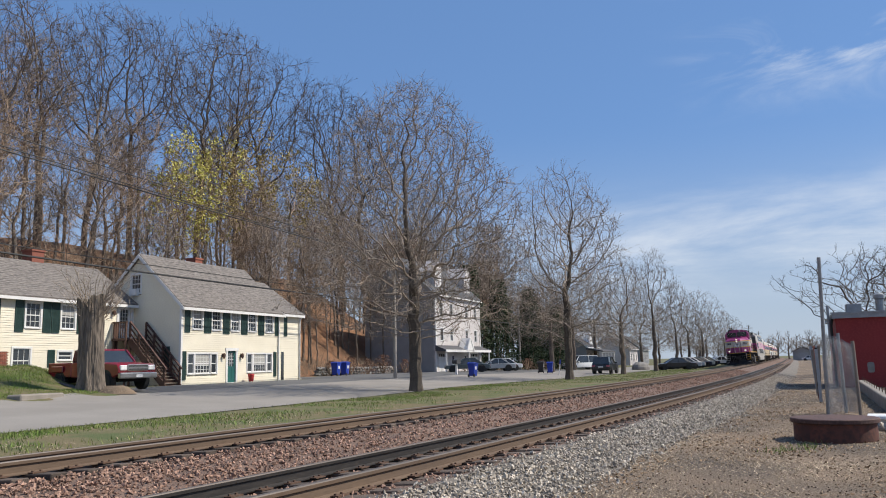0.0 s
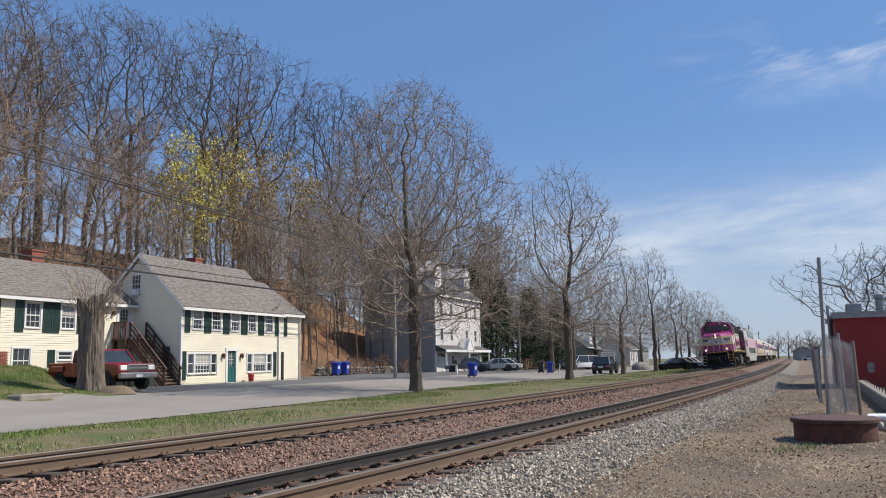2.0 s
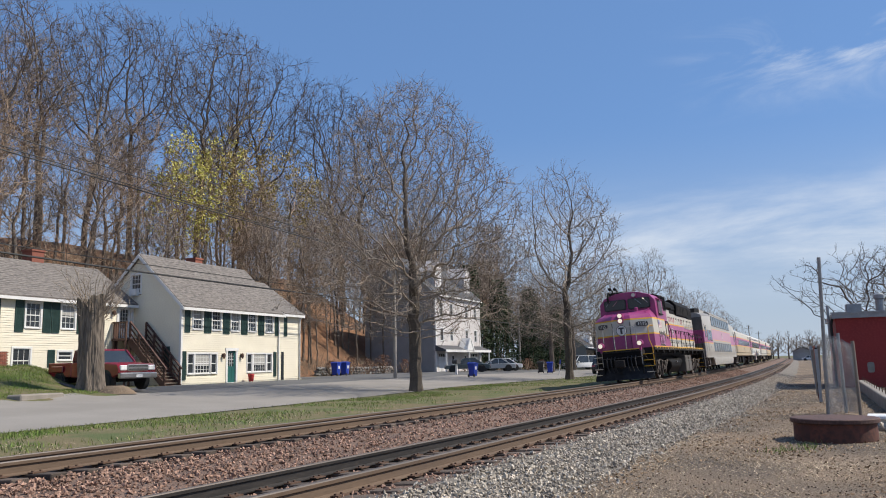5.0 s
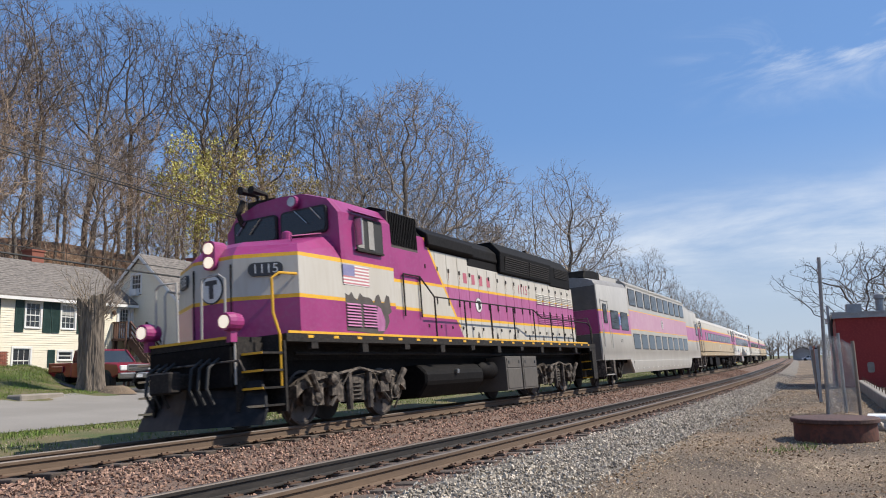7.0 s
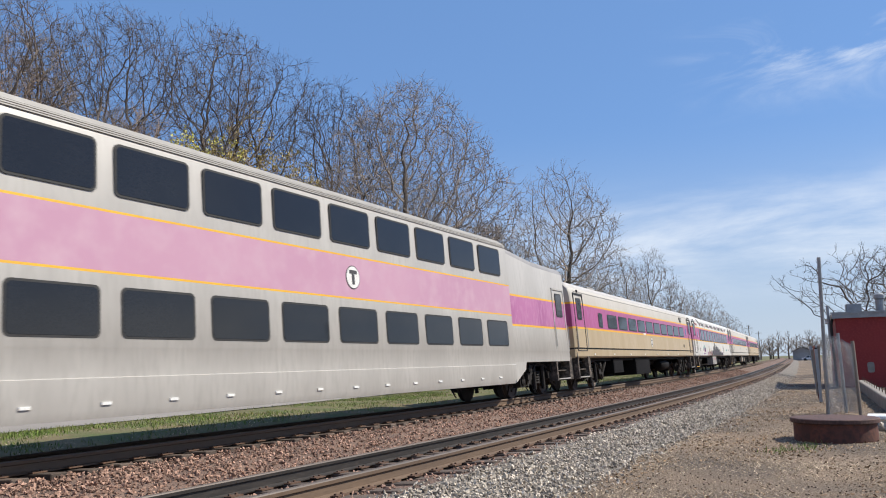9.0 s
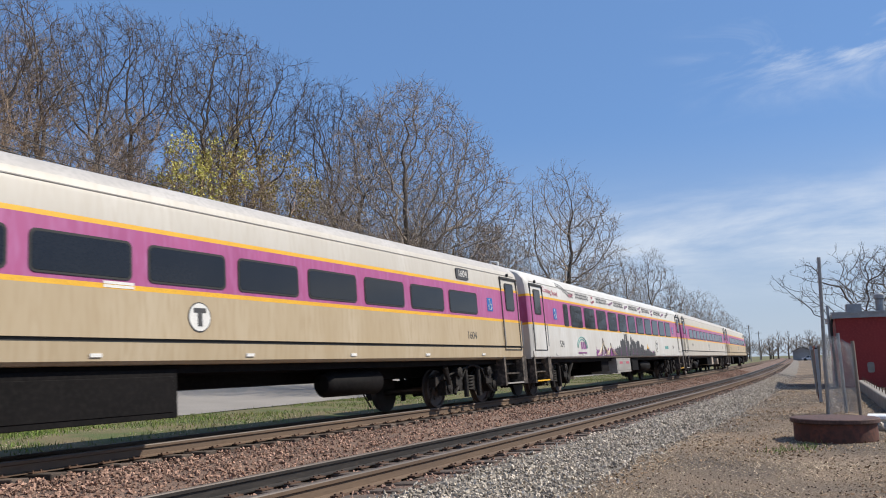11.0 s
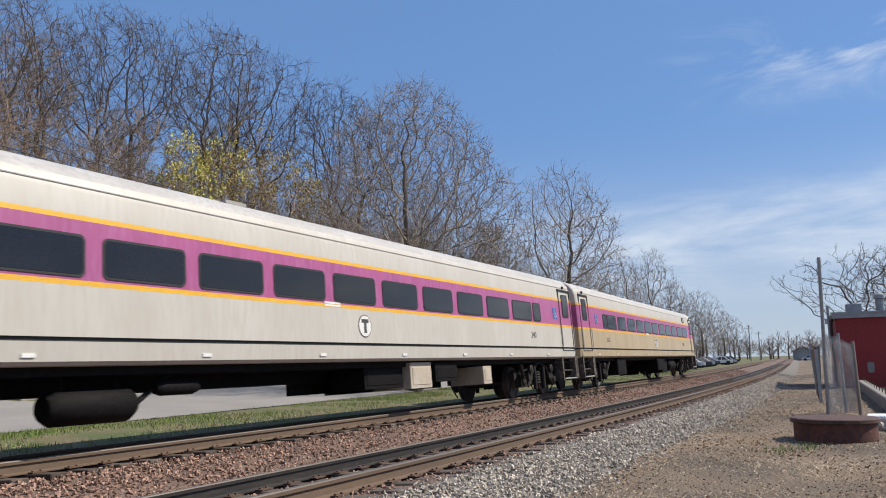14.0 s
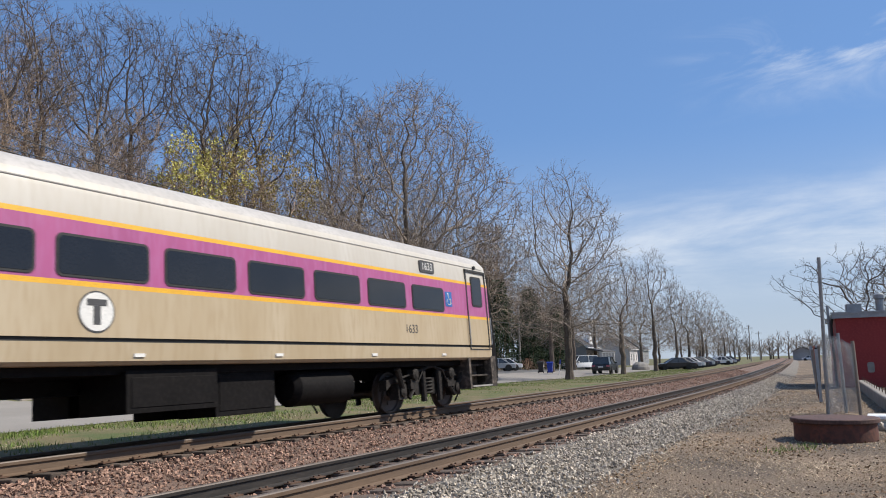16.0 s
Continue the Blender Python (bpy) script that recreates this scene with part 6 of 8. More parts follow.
def shutter(house, yc, z0, z1, w, x):
    g = Geo().box(x, x + 0.035, yc - w / 2, yc - w / 2 + 0.06, z0, z1).box(x, x + 0.035, yc + w / 2 - 0.06, yc + w / 2, z0, z1)
    for z in (z0, (z0 + z1) / 2 - 0.04, z1 - 0.08):
        g.box(x, x + 0.034, yc - w / 2 + 0.06, yc + w / 2 - 0.06, z, z + 0.08)
    k = z0 + 0.1
    while k < z1 - 0.1:
        g.box(x, x + 0.025, yc - w / 2 + 0.06, yc + w / 2 - 0.06, k, k + 0.035)
        k += 0.05
    g.box(x, x + 0.012, yc - w / 2 + 0.05, yc + w / 2 - 0.05, z0 + 0.05, z1 - 0.05)
    return part("shutter", g, "shutter", house)


def gable_roof(house, y0, y1, x_front, x_ridge, x_back, z_eave, z_ridge, mats, over=0.3, thick=0.14, name="roof", shingles=True):
    s1 = (z_ridge - z_eave) / (x_front - x_ridge)
    s2 = (z_ridge - z_eave) / (x_ridge - x_back)
    poly = [(x_front + over, z_eave - over * s1), (x_ridge, z_ridge), (x_back - over, z_eave - over * s2)]
    up = [(a, b + thick * 1.2) for a, b in poly]
    r = part(name, Geo().prism(poly + up[::-1], y0 - over * 0.6, y1 + over * 0.6, "y"), mats, house)
    if shingles:
        g = Geo()
        n = max(4, int(math.hypot(x_front - x_ridge, z_ridge - z_eave) / 0.19))
        for k in range(n):
            a, b = k / n, (k + 1.15) / n
            xa, za = up[0][0] + (up[1][0] - up[0][0]) * a, up[0][1] + (up[1][1] - up[0][1]) * a
            xb, zb = up[0][0] + (up[1][0] - up[0][0]) * min(b, 1), up[0][1] + (up[1][1] - up[0][1]) * min(b, 1)
            g.prism([(xa, za + 0.022), (xb, zb + 0.004), (xb, zb - 0.02), (xa, za - 0.02)], y0 - over * 0.6, y1 + over * 0.6, "y")
        tagged(part("shingle_cover", g, mats, r), kind="stuff")
    part("fascia", Geo().box(x_front + over - 0.02, x_front + over + 0.05, y0 - over * 0.6, y1 + over * 0.6, z_eave - over * s1 - 0.06, z_eave - over * s1 + 0.1), "trim", r)
    e = Geo()
    for y in (y0 - over * 0.6 - 0.03, y1 + over * 0.6 - 0.01):
        e.prism([(poly[0][0], poly[0][1] - 0.1), (poly[1][0], poly[1][1] - 0.1), (poly[2][0], poly[2][1] - 0.1), (up[2][0], up[2][1] - 0.03), (up[1][0], up[1][1] - 0.03), (up[0][0], up[0][1] - 0.03)], y, y + 0.04, "y")
    part("rake_board", e, "trim", r)
    return r


def gable_end(house, y, out, x0, xr, x1, z0, z_eave, z_ridge, skin, hole=None):
    """A gable wall across x at the end y, its boards facing out (-1 or 1)."""
    core, b = Geo(), Geo()
    inner = y - out * 0.2
    def width(z):
        if z <= z_eave:
            return x0, x1
        t = (z - z_eave) / (z_ridge - z_eave)
        return x0 + (xr - x0) * t, x1 + (xr - x1) * t
    z = z0
    while z < z_ridge - 0.05:
        t = min(z + 0.125, z_ridge - 0.02)
        lo, hi = width(t)
        for p, r in spans(min(lo, hi), max(lo, hi), z, t, [hole] if hole else []):
            core.box(p, r, min(inner, y - out * 0.02), max(inner, y - out * 0.02), z, t)
            q0, q1 = (y - out * 0.025), (y + out * 0.012)
            b.add([(p, q0, z), (p, q1, z), (p, y - out * 0.008, t), (p, q0, t), (r, q0, z), (r, q1, z), (r, y - out * 0.008, t), (r, q0, t)], [(0, 1, 2, 3), (4, 7, 6, 5), (0, 4, 5, 1), (1, 5, 6, 2), (2, 6, 7, 3), (3, 7, 4, 0)])
        z = t
    w = part("wall", core, skin, house)
    tagged(part("clapboard_siding", b, skin, w), kind="stuff")


def lantern(house, y, z, x):
    l = part("wall_lantern", Geo().box(x, x + 0.03, y - 0.06, y + 0.06, z - 0.12, z + 0.12).lathe([(0.03, z - 0.22), (0.085, z - 0.1), (0.1, z + 0.06), (0.03, z + 0.15)], (x + 0.13, y, 0), "z", 8), "wood_brown", house)
    return l


def main_house():
    h = thing("clapboard_house", "cream clapboard two-storey house with green shutters and grey roof", "house", street(36.0, 32.4, 0.27))
    top = 4.75
    ups = [(1.4, 0.86), (3.12, 0.9), (4.95, 0.9), (6.7, 0.92), (8.6, 0.95)]
    holes = [(y - 0.5, y + 0.5, 3.3, 4.55) for y, _ in ups] + [(0.55, 3.25, 0.62, 1.9), (4.1, 5.15, 0.0, 2.1), (6.15, 8.95, 0.66, 1.9)]
    wall_part(h, 0, 9.7, 0, top, holes, 0, 0.25, "siding")
    wall_part(h, 9.7, 12.3, 0, top, [], 0, 0.25, "siding")
    gable_end(h, 0, -1, 0, -3.3, -6.6, 0, top, 7.85, "siding", (-4.05, -3.15, 5.55, 6.85))
    gable_end(h, 12.3, 1, 0, -3.3, -6.6, 0, top, 7.0, "siding")
    part("wall", Geo().box(-6.6, -6.4, 0, 12.3, 0, top), "siding", h)
    gable_roof(h, 0, 9.9, 0, -3.3, -6.6, top, 7.85, "shingle")
    gable_roof(h, 10.1, 12.3, 0, -3.3, -6.6, top, 7.1, "shingle")
    for i, (y, w) in enumerate(ups):
        sash_window(h, y, 3.33, 4.5, 0.78, 0, 3, 4, 0.45 if i in (0, 2) else 0.0)
    for y, w in ((0.5, 0.45), (2.12, 0.32), (2.46, 0.3), (4.05, 0.62), (5.85, 0.64), (7.5, 0.32), (7.83, 0.3), (9.42, 0.38), (10.5, 0.38)):
        shutter(h, y, 3.1, 4.6, w, 0.012)
    for y in (0.28, 9.25):
        shutter(h, y, 0.32, 2.0, 0.32, 0.012)
    for y0, y1 in ((0.6, 3.2), (6.2, 8.9)):
        c = (y0 + y1) / 2
        sash_window(h, c, 0.68, 1.84, 1.3, 0, 5, 5, 0.55, name="picture_window")
        sash_window(h, y0 + 0.27, 0.68, 1.84, 0.5, 0, 1, 2)
        sash_window(h, y1 - 0.27, 0.68, 1.84, 0.5, 0, 1, 2)
    d = part("door", Geo().box(-0.12, -0.05, 4.24, 5.02, 0.06, 1.06).box(-0.12, -0.05, 4.24, 4.36, 1.06, 2.02).box(-0.12, -0.05, 4.9, 5.02, 1.06, 2.02).box(-0.12, -0.05, 4.36, 4.9, 1.92, 2.02).box(-0.06, -0.035, 4.33, 4.6, 0.2, 0.95).box(-0.06, -0.035, 4.67, 4.93, 0.2, 0.95), "door_green", h, "dark green door with a white glazed top")
    part("door_glazing", Geo().box(-0.10, -0.09, 4.36, 4.9, 1.06, 1.92), "glass", d)
    g = Geo()
    for k in range(1, 3):
        g.box(-0.09, -0.06, 4.36 + 0.18 * k - 0.012, 4.36 + 0.18 * k + 0.012, 1.06, 1.92)
    for k in range(1, 4):
        g.box(-0.09, -0.061, 4.36, 4.9, 1.06 + 0.215 * k - 0.012, 1.06 + 0.215 * k + 0.012)
    part("muntins", g, "trim", d)
    part("door_frame", Geo().box(-0.1, 0.04, 4.06, 4.22, 0, 2.1).box(-0.1, 0.04, 5.04, 5.2, 0, 2.1).box(-0.1, 0.06, 4.0, 5.26, 2.04, 2.22).box(-0.15, 0.12, 4.1, 5.15, 0.0, 0.06), "trim", d)
    lantern(h, 3.72, 1.75, 0.012)
    lantern(h, 5.55, 1.75, 0.012)
    for q in ((-0.12, 0.03, -0.03, 0.12, 0, top), (-0.02, 0.03, 9.62, 9.78, 0, top), (-0.1, 0.03, 12.2, 12.33, 0, top)):
        part("corner_board", Geo().box(*q), "trim", h)
    part("downpipe", Geo().tube([(0.35, 9.62, top - 0.2), (0.1, 9.6, top - 0.45), (0.08, 9.6, 0.1), (0.2, 9.6, 0.05)], 0.04, 8), "trim", h)
    part("downpipe", Geo().tube([(0.35, 12.2, top - 0.2), (0.1, 12.2, top - 0.45), (0.08, 12.2, 0.1), (0.2, 12.2, 0.05)], 0.04, 8), "trim", h)
    part("side_door", Geo().box(0.0, 0.03, 10.0, 10.3, 0.05, 2.0), "glass", h)
    # gable window with its cooling unit, in the end wall
    turn = Matrix.Translation((0, 0, 0)) @ Matrix.Rotation(radians(-90), 4, "Z")
    w = sash_window(h, -3.6, 5.6, 6.75, 0.72, 0, 3, 4, 0, turn)
    part("window_cooler", Geo().box(-0.02, 0.28, -3.86, -3.34, 5.45, 5.85).box(0.28, 0.3, -3.82, -3.38, 5.5, 5.8), "trim", w)
    w = sash_window(h, -1.6, 1.0, 2.0, 0.7, 0, 1, 2, 0, turn)
    shutter(h, -1.0, 0.8, 2.3, 0.4, 0.012).matrix_local = turn
    part("chimney", Geo().box(-4.4, -3.6, 5.2, 5.9, 6.4, 8.3).box(-4.45, -3.55, 5.15, 5.95, 8.3, 8.42), "brick", h, "square red brick chimney")


def left_house():
    h = thing("clapboard_house", "cream clapboard wing with a grey shingled roof and basement windows", "house", street(14.0, 36.05, 0.27))
    top = 4.95
    Ly = 22.0
    holes = [(14.45, 15.55, 3.25, 4.65), (16.65, 17.75, 3.25, 4.65), (20.75, 21.75, 2.85, 4.75), (13.85, 15.0, 0.9, 2.25), (16.6, 17.6, 1.55, 2.1), (11.5, 12.5, 3.25, 4.65)]
    wall_part(h, 0, Ly - 0.02, 0, top, holes, 0, 0.25, "siding")
    gable_end(h, 0, -1, 0, -3.2, -6.4, 0, top, 7.15, "siding")
    part("wall", Geo().box(-6.4, -6.2, 0, Ly, 0, top).box(-6.4, -0.3, Ly - 0.24, Ly - 0.04, 0, top), "siding", h)
    gable_roof(h, 0, Ly - 0.2, 0, -3.2, -6.4, top, 7.15, "shingle")
    for y in (12.0, 15.0, 17.2):
        sash_window(h, y, 3.3, 4.6, 0.86, 0, 3, 4, 0.0 if y == 15.0 else 0.4)
        shutter(h, y - 0.83, 3.05, 4.7, 0.5, 0.012)
        shutter(h, y + 0.83, 3.05, 4.7, 0.5, 0.012)
    sash_window(h, 14.42, 0.95, 2.2, 1.0, 0, 3, 2)
    sash_window(h, 17.1, 1.6, 2.05, 0.86, 0, 1, 1)
    shutter(h, 16.2, 1.2, 2.15, 0.45, 0.012)
    d = part("door", Geo().box(-0.14, -0.06, 20.8, 21.7, 2.87, 3.45).box(-0.14, -0.06, 20.8, 20.95, 3.45, 4.7).box(-0.14, -0.06, 21.55, 21.7, 3.45, 4.7).box(-0.14, -0.06, 20.95, 21.55, 4.58, 4.7), "trim", h, "white glazed upper door")
    part("door_glazing", Geo().box(-0.12, -0.11, 20.95, 21.55, 3.45, 4.58), "glass", d)
    g = Geo().box(-0.11, -0.08, 21.13, 21.15, 3.45, 4.58).box(-0.11, -0.08, 21.34, 21.36, 3.45, 4.58)
    for k in range(1, 5):
        g.box(-0.11, -0.081, 20.95, 21.55, 3.45 + k * 0.226, 3.47 + k * 0.226)
    part("muntins", g, "trim", d)
    part("door_frame", Geo().box(-0.1, 0.04, 20.62, 20.78, 2.85, 4.85).box(-0.1, 0.04, 21.72, 21.88, 2.85, 4.85).box(-0.1, 0.05, 20.62, 21.88, 4.74, 4.88), "trim", d)
    lantern(h, 20.3, 4.35, 0.012)
    part("corner_board", Geo().box(-0.02, 0.03, -0.05, 0.1, 0, top), "trim", h)
    k = 0
    brick = mesh("brick", Geo().box(0.012, 0.04, 0, 0.2, 0, 0.06), "brick", bevel=0.004)
    part("mortar", Geo().box(-0.02, 0.016, 11.2, 13.6, 0.6, 2.05), "concrete", h, "mortar bed of a brick panel")
    for r in range(20):
        for c in range(11):
            b = part("brick", brick, None, h)
            b.location = (0.0, 11.2 + c * 0.215 + (0.1 if r % 2 else 0), 0.62 + r * 0.071)
    part("chimney", Geo().box(-3.9, -3.1, 17.2, 18.0, 6.3, 7.9).box(-3.95, -3.05, 17.15, 18.05, 7.9, 8.0), "brick", h, "red brick chimney")


def outside_stairs():
    """Wooden stairs from the upper door down to the lot."""
    s = thing("outdoor_stairs", "brown wooden outdoor staircase with pinkish handrails", "stairs", street(36.0, 36.05, 0.27))
    part("landing", Geo().box(0.05, 1.1, -1.75, -0.05, 2.68, 2.82), "wood_brown", s)
    n, x0, x1 = 14, 1.1, 3.75
    for k in range(n):
        x = x0 + (x1 - x0) * k / n
        z = 2.7 * (1 - (k + 1) / n)
        part("tread", Geo().box(x, x + 0.29, -1.35, -0.2, z - 0.04, z), "wood_grey", s)
        part("riser", Geo().box(x - 0.001, x + 0.02, -1.33, -0.22, z, z + 0.15), "wood_brown", s)
    for y in (-1.42, -0.18):
        part("stringer", Geo().prism([(x0 - 0.1, 2.75), (x0 + 0.2, 2.75), (x1 + 0.1, 0.1), (x1 + 0.1, -0.05), (x1 - 0.2, -0.05), (x0 - 0.1, 2.45)], y, y + 0.06, "y"), "wood_brown", s)
        part("handrail", Geo().prism([(x0, 3.72), (x0, 3.82), (x1 + 0.15, 1.03), (x1 + 0.15, 0.93)], y - 0.03, y + 0.09, "y"), "lid_rust", s, "pinkish worn handrail")
        for k in range(5):
            x = x0 + (x1 - x0) * k / 4
            z = 2.75 - 2.72 * (x - x0) / (x1 - x0)
            part("post", Geo().box(x - 0.05, x + 0.05, y - 0.01, y + 0.08, z - (0.3 if k else 2.7), z + 1.02), "wood_brown", s)
        for o in (0.35, 0.65):
            part("rail", Geo().prism([(x0, 2.78 + o - 0.05), (x0, 2.78 + o + 0.05), (x1 + 0.1, o + 0.05), (x1 + 0.1, o - 0.05)], y, y + 0.05, "y"), "wood_brown", s)
    for y in [-1.7 + 0.16 * k for k in range(2)]:
        part("post", Geo().box(0.1, 0.2, y, y + 0.1, -0.1, 3.8), "wood_brown", s)
    for k in range(6):
        part("baluster", Geo().box(0.15 + k * 0.17, 0.19 + k * 0.17, -1.72, -1.68, 2.8, 3.7), "wood_brown", s)
    part("handrail", Geo().box(0.05, 1.15, -1.76, -1.64, 3.7, 3.78), "wood_brown", s)
    part("post", Geo().box(1.05, 1.15, -1.76, -1.66, -0.1, 3.8), "wood_brown", s)


def townhouse():
    h = thing("townhouse", "tall pale four-storey townhouse with garages and dormers", "house", street(80.0, 35.6, 0.15))
    Ly, D, top = 14.0, 9.0, 9.0
    cols = [1.7, 4.6, 9.4, 12.3]
    holes = [(y - 0.45, y + 0.45, z, z + 1.5) for y in cols for z in (3.6, 6.5)] + [(0.8, 3.3, 0, 2.3), (10.7, 13.2, 0, 2.3), (4.6, 5.5, 0, 2.1), (8.5, 9.4, 0, 2.1)]
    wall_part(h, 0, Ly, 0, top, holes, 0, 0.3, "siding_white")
    # gable ends and back darker than the front: their shade is put into the colour
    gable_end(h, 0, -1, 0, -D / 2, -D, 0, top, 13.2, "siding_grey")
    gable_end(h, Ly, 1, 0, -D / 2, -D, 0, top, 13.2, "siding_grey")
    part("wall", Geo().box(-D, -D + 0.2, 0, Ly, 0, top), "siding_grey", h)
    gable_roof(h, 0, Ly, 0, -D / 2, -D, top, 13.2, "shingle_dark")
    for y in cols:
        for z in (3.6, 6.5):
            sash_window(h, y, z + 0.05, z + 1.45, 0.8, 0, 2, 2)
    for y in (2.05, 11.95):
        g = part("garage_door", Geo().box(-0.15, -0.08, y - 1.25, y + 1.25, 0, 2.3), "trim", h, "white panelled garage door")
        for r in range(3):
            for c in range(4):
                part("panel", Geo().box(-0.09, -0.065, y - 1.15 + c * 0.58, y - 0.65 + c * 0.58, 0.15 + r * 0.55, 0.6 + r * 0.55), "trim", g)
        for c in range(4):
            part("pane", Geo().box(-0.09, -0.07, y - 1.12 + c * 0.58, y - 0.68 + c * 0.58, 1.82, 2.15), "glass", g)
    for y in (5.05, 8.95):
        d = part("door", Geo().box(-0.15, -0.08, y - 0.43, y + 0.43, 0, 2.08), "trim", h)
        part("pane", Geo().box(-0.08, -0.07, y - 0.25, y + 0.25, 1.0, 1.9), "glass", d)
    part("porch_roof", Geo().prism([(0, 3.1), (1.3, 2.55), (1.3, 2.42), (0, 2.42)], -0.2, Ly + 0.2, "y"), "shingle_dark", h)
    part("porch_fascia", Geo().box(1.3, 1.36, -0.25, Ly + 0.25, 2.3, 2.58), "trim", h)
    part("porch_gable", Geo().prism([(6.0, 2.55), (8.0, 2.55), (7.0, 4.0)], 0.2, 1.4, "x").prism([(5.8, 2.5), (6.0, 2.45), (7.0, 3.95), (8.0, 2.45), (8.2, 2.5), (7.0, 4.25)], 1.4, 1.45, "x"), "trim", h)
    for y in (0.1, 7.0, Ly - 0.1):
        part("porch_post", Geo().box(1.1, 1.25, y - 0.08, y + 0.08, 0, 2.42), "trim", h)
    for y in (2.4, 11.4):
        d = part("dormer", Geo().box(-3.0, -0.6, y - 0.9, y + 0.9, 9.3, 11.6).prism([(y - 1.1, 11.6), (y + 1.1, 11.6), (y, 13.0)], -3.2, -0.5, "x"), "siding_white", h)
        sash_window(h, y, 9.9, 11.5, 0.9, -0.58, 2, 2)
    for q in ((-0.1, 0.04, -0.04, 0.15, 0, top), (-0.1, 0.04, Ly - 0.15, Ly + 0.04, 0, top)):
        part("corner_board", Geo().box(*q), "trim", h)


def small_house(a, v, label, roofm, skin, porch=True, k=1.0):
    h = thing("small_house", label, "house", street(a, v, ground_z(*W(a, v).xy)))
    Ly, D, top = 9.0 * k, 8.0 * k, 3.4
    ws = [1.6 * k, 4.5 * k, 7.4 * k]
    wall_part(h, 0, Ly, 0, top, [(y - 0.45, y + 0.45, 0.9, 2.3) for y in ws], 0, 0.25, skin)
    gable_end(h, 0, -1, 0, -D / 2, -D, 0, top, 6.4, skin)
    gable_end(h, Ly, 1, 0, -D / 2, -D, 0, top, 6.4, skin)
    part("wall", Geo().box(-D, -D + 0.2, 0, Ly, 0, top), skin, h)
    gable_roof(h, 0, Ly, 0, -D / 2, -D, top, 6.4, roofm, shingles=False)
    for y in ws:
        sash_window(h, y, 0.95, 2.25, 0.8, 0, 2, 2)
    if porch:
        part("porch_roof", Geo().prism([(0, 3.2), (2.6, 2.65), (2.6, 2.5), (0, 2.9)], -0.3, Ly + 0.3, "y"), roofm, h)
        part("porch_beam", Geo().box(2.3, 2.45, -0.2, Ly + 0.2, 2.35, 2.55), "trim", h)
        for i in range(5):
            y = 0.1 + i * (Ly - 0.2) / 4
            part("porch_post", Geo().box(2.3, 2.46, y - 0.09, y + 0.09, 0, 2.36), "trim", h)
        part("porch_floor", Geo().box(0.02, 2.6, 0, Ly, -0.1, 0.15), "wood_grey", h)
        part("dormer", Geo().prism([(Ly / 2 - 1.5, 3.6), (Ly / 2 + 1.5, 3.6), (Ly / 2, 5.8)], -3.0, -0.3, "x"), "trim", h)
    return h


# vehicles
def wheel_part(car, x, y, r, w=0.22, name="wheel"):
    wh = part(name, Geo().lathe([(r * 0.66, -w / 2), (r * 0.96, -w / 2), (r, -w / 2 + 0.03), (r, w / 2 - 0.03), (r * 0.96, w / 2), (r * 0.66, w / 2)], (0, 0, 0), "x", 22), "tyre", car)
    wh.location = (x, y, r)
    g = Geo().lathe([(r * 0.67, -w / 2 + 0.03), (r * 0.67, w / 2 - 0.03), (r * 0.6, w / 2 - 0.05), (r * 0.15, w / 2 - 0.04), (0, w / 2 - 0.02)], (0, 0, 0), "x", 22)
    for k in range(5):
        t = k * 1.2566
        for s in (-1, 1):
            g.box(s * (w / 2 - 0.03) - 0.015, s * (w / 2 - 0.03) + 0.015, -0.045, 0.045, 0.05, r * 0.64, turn=Matrix.Rotation(t, 4, "X"))
    part("rim", g, "metal_grey", wh)


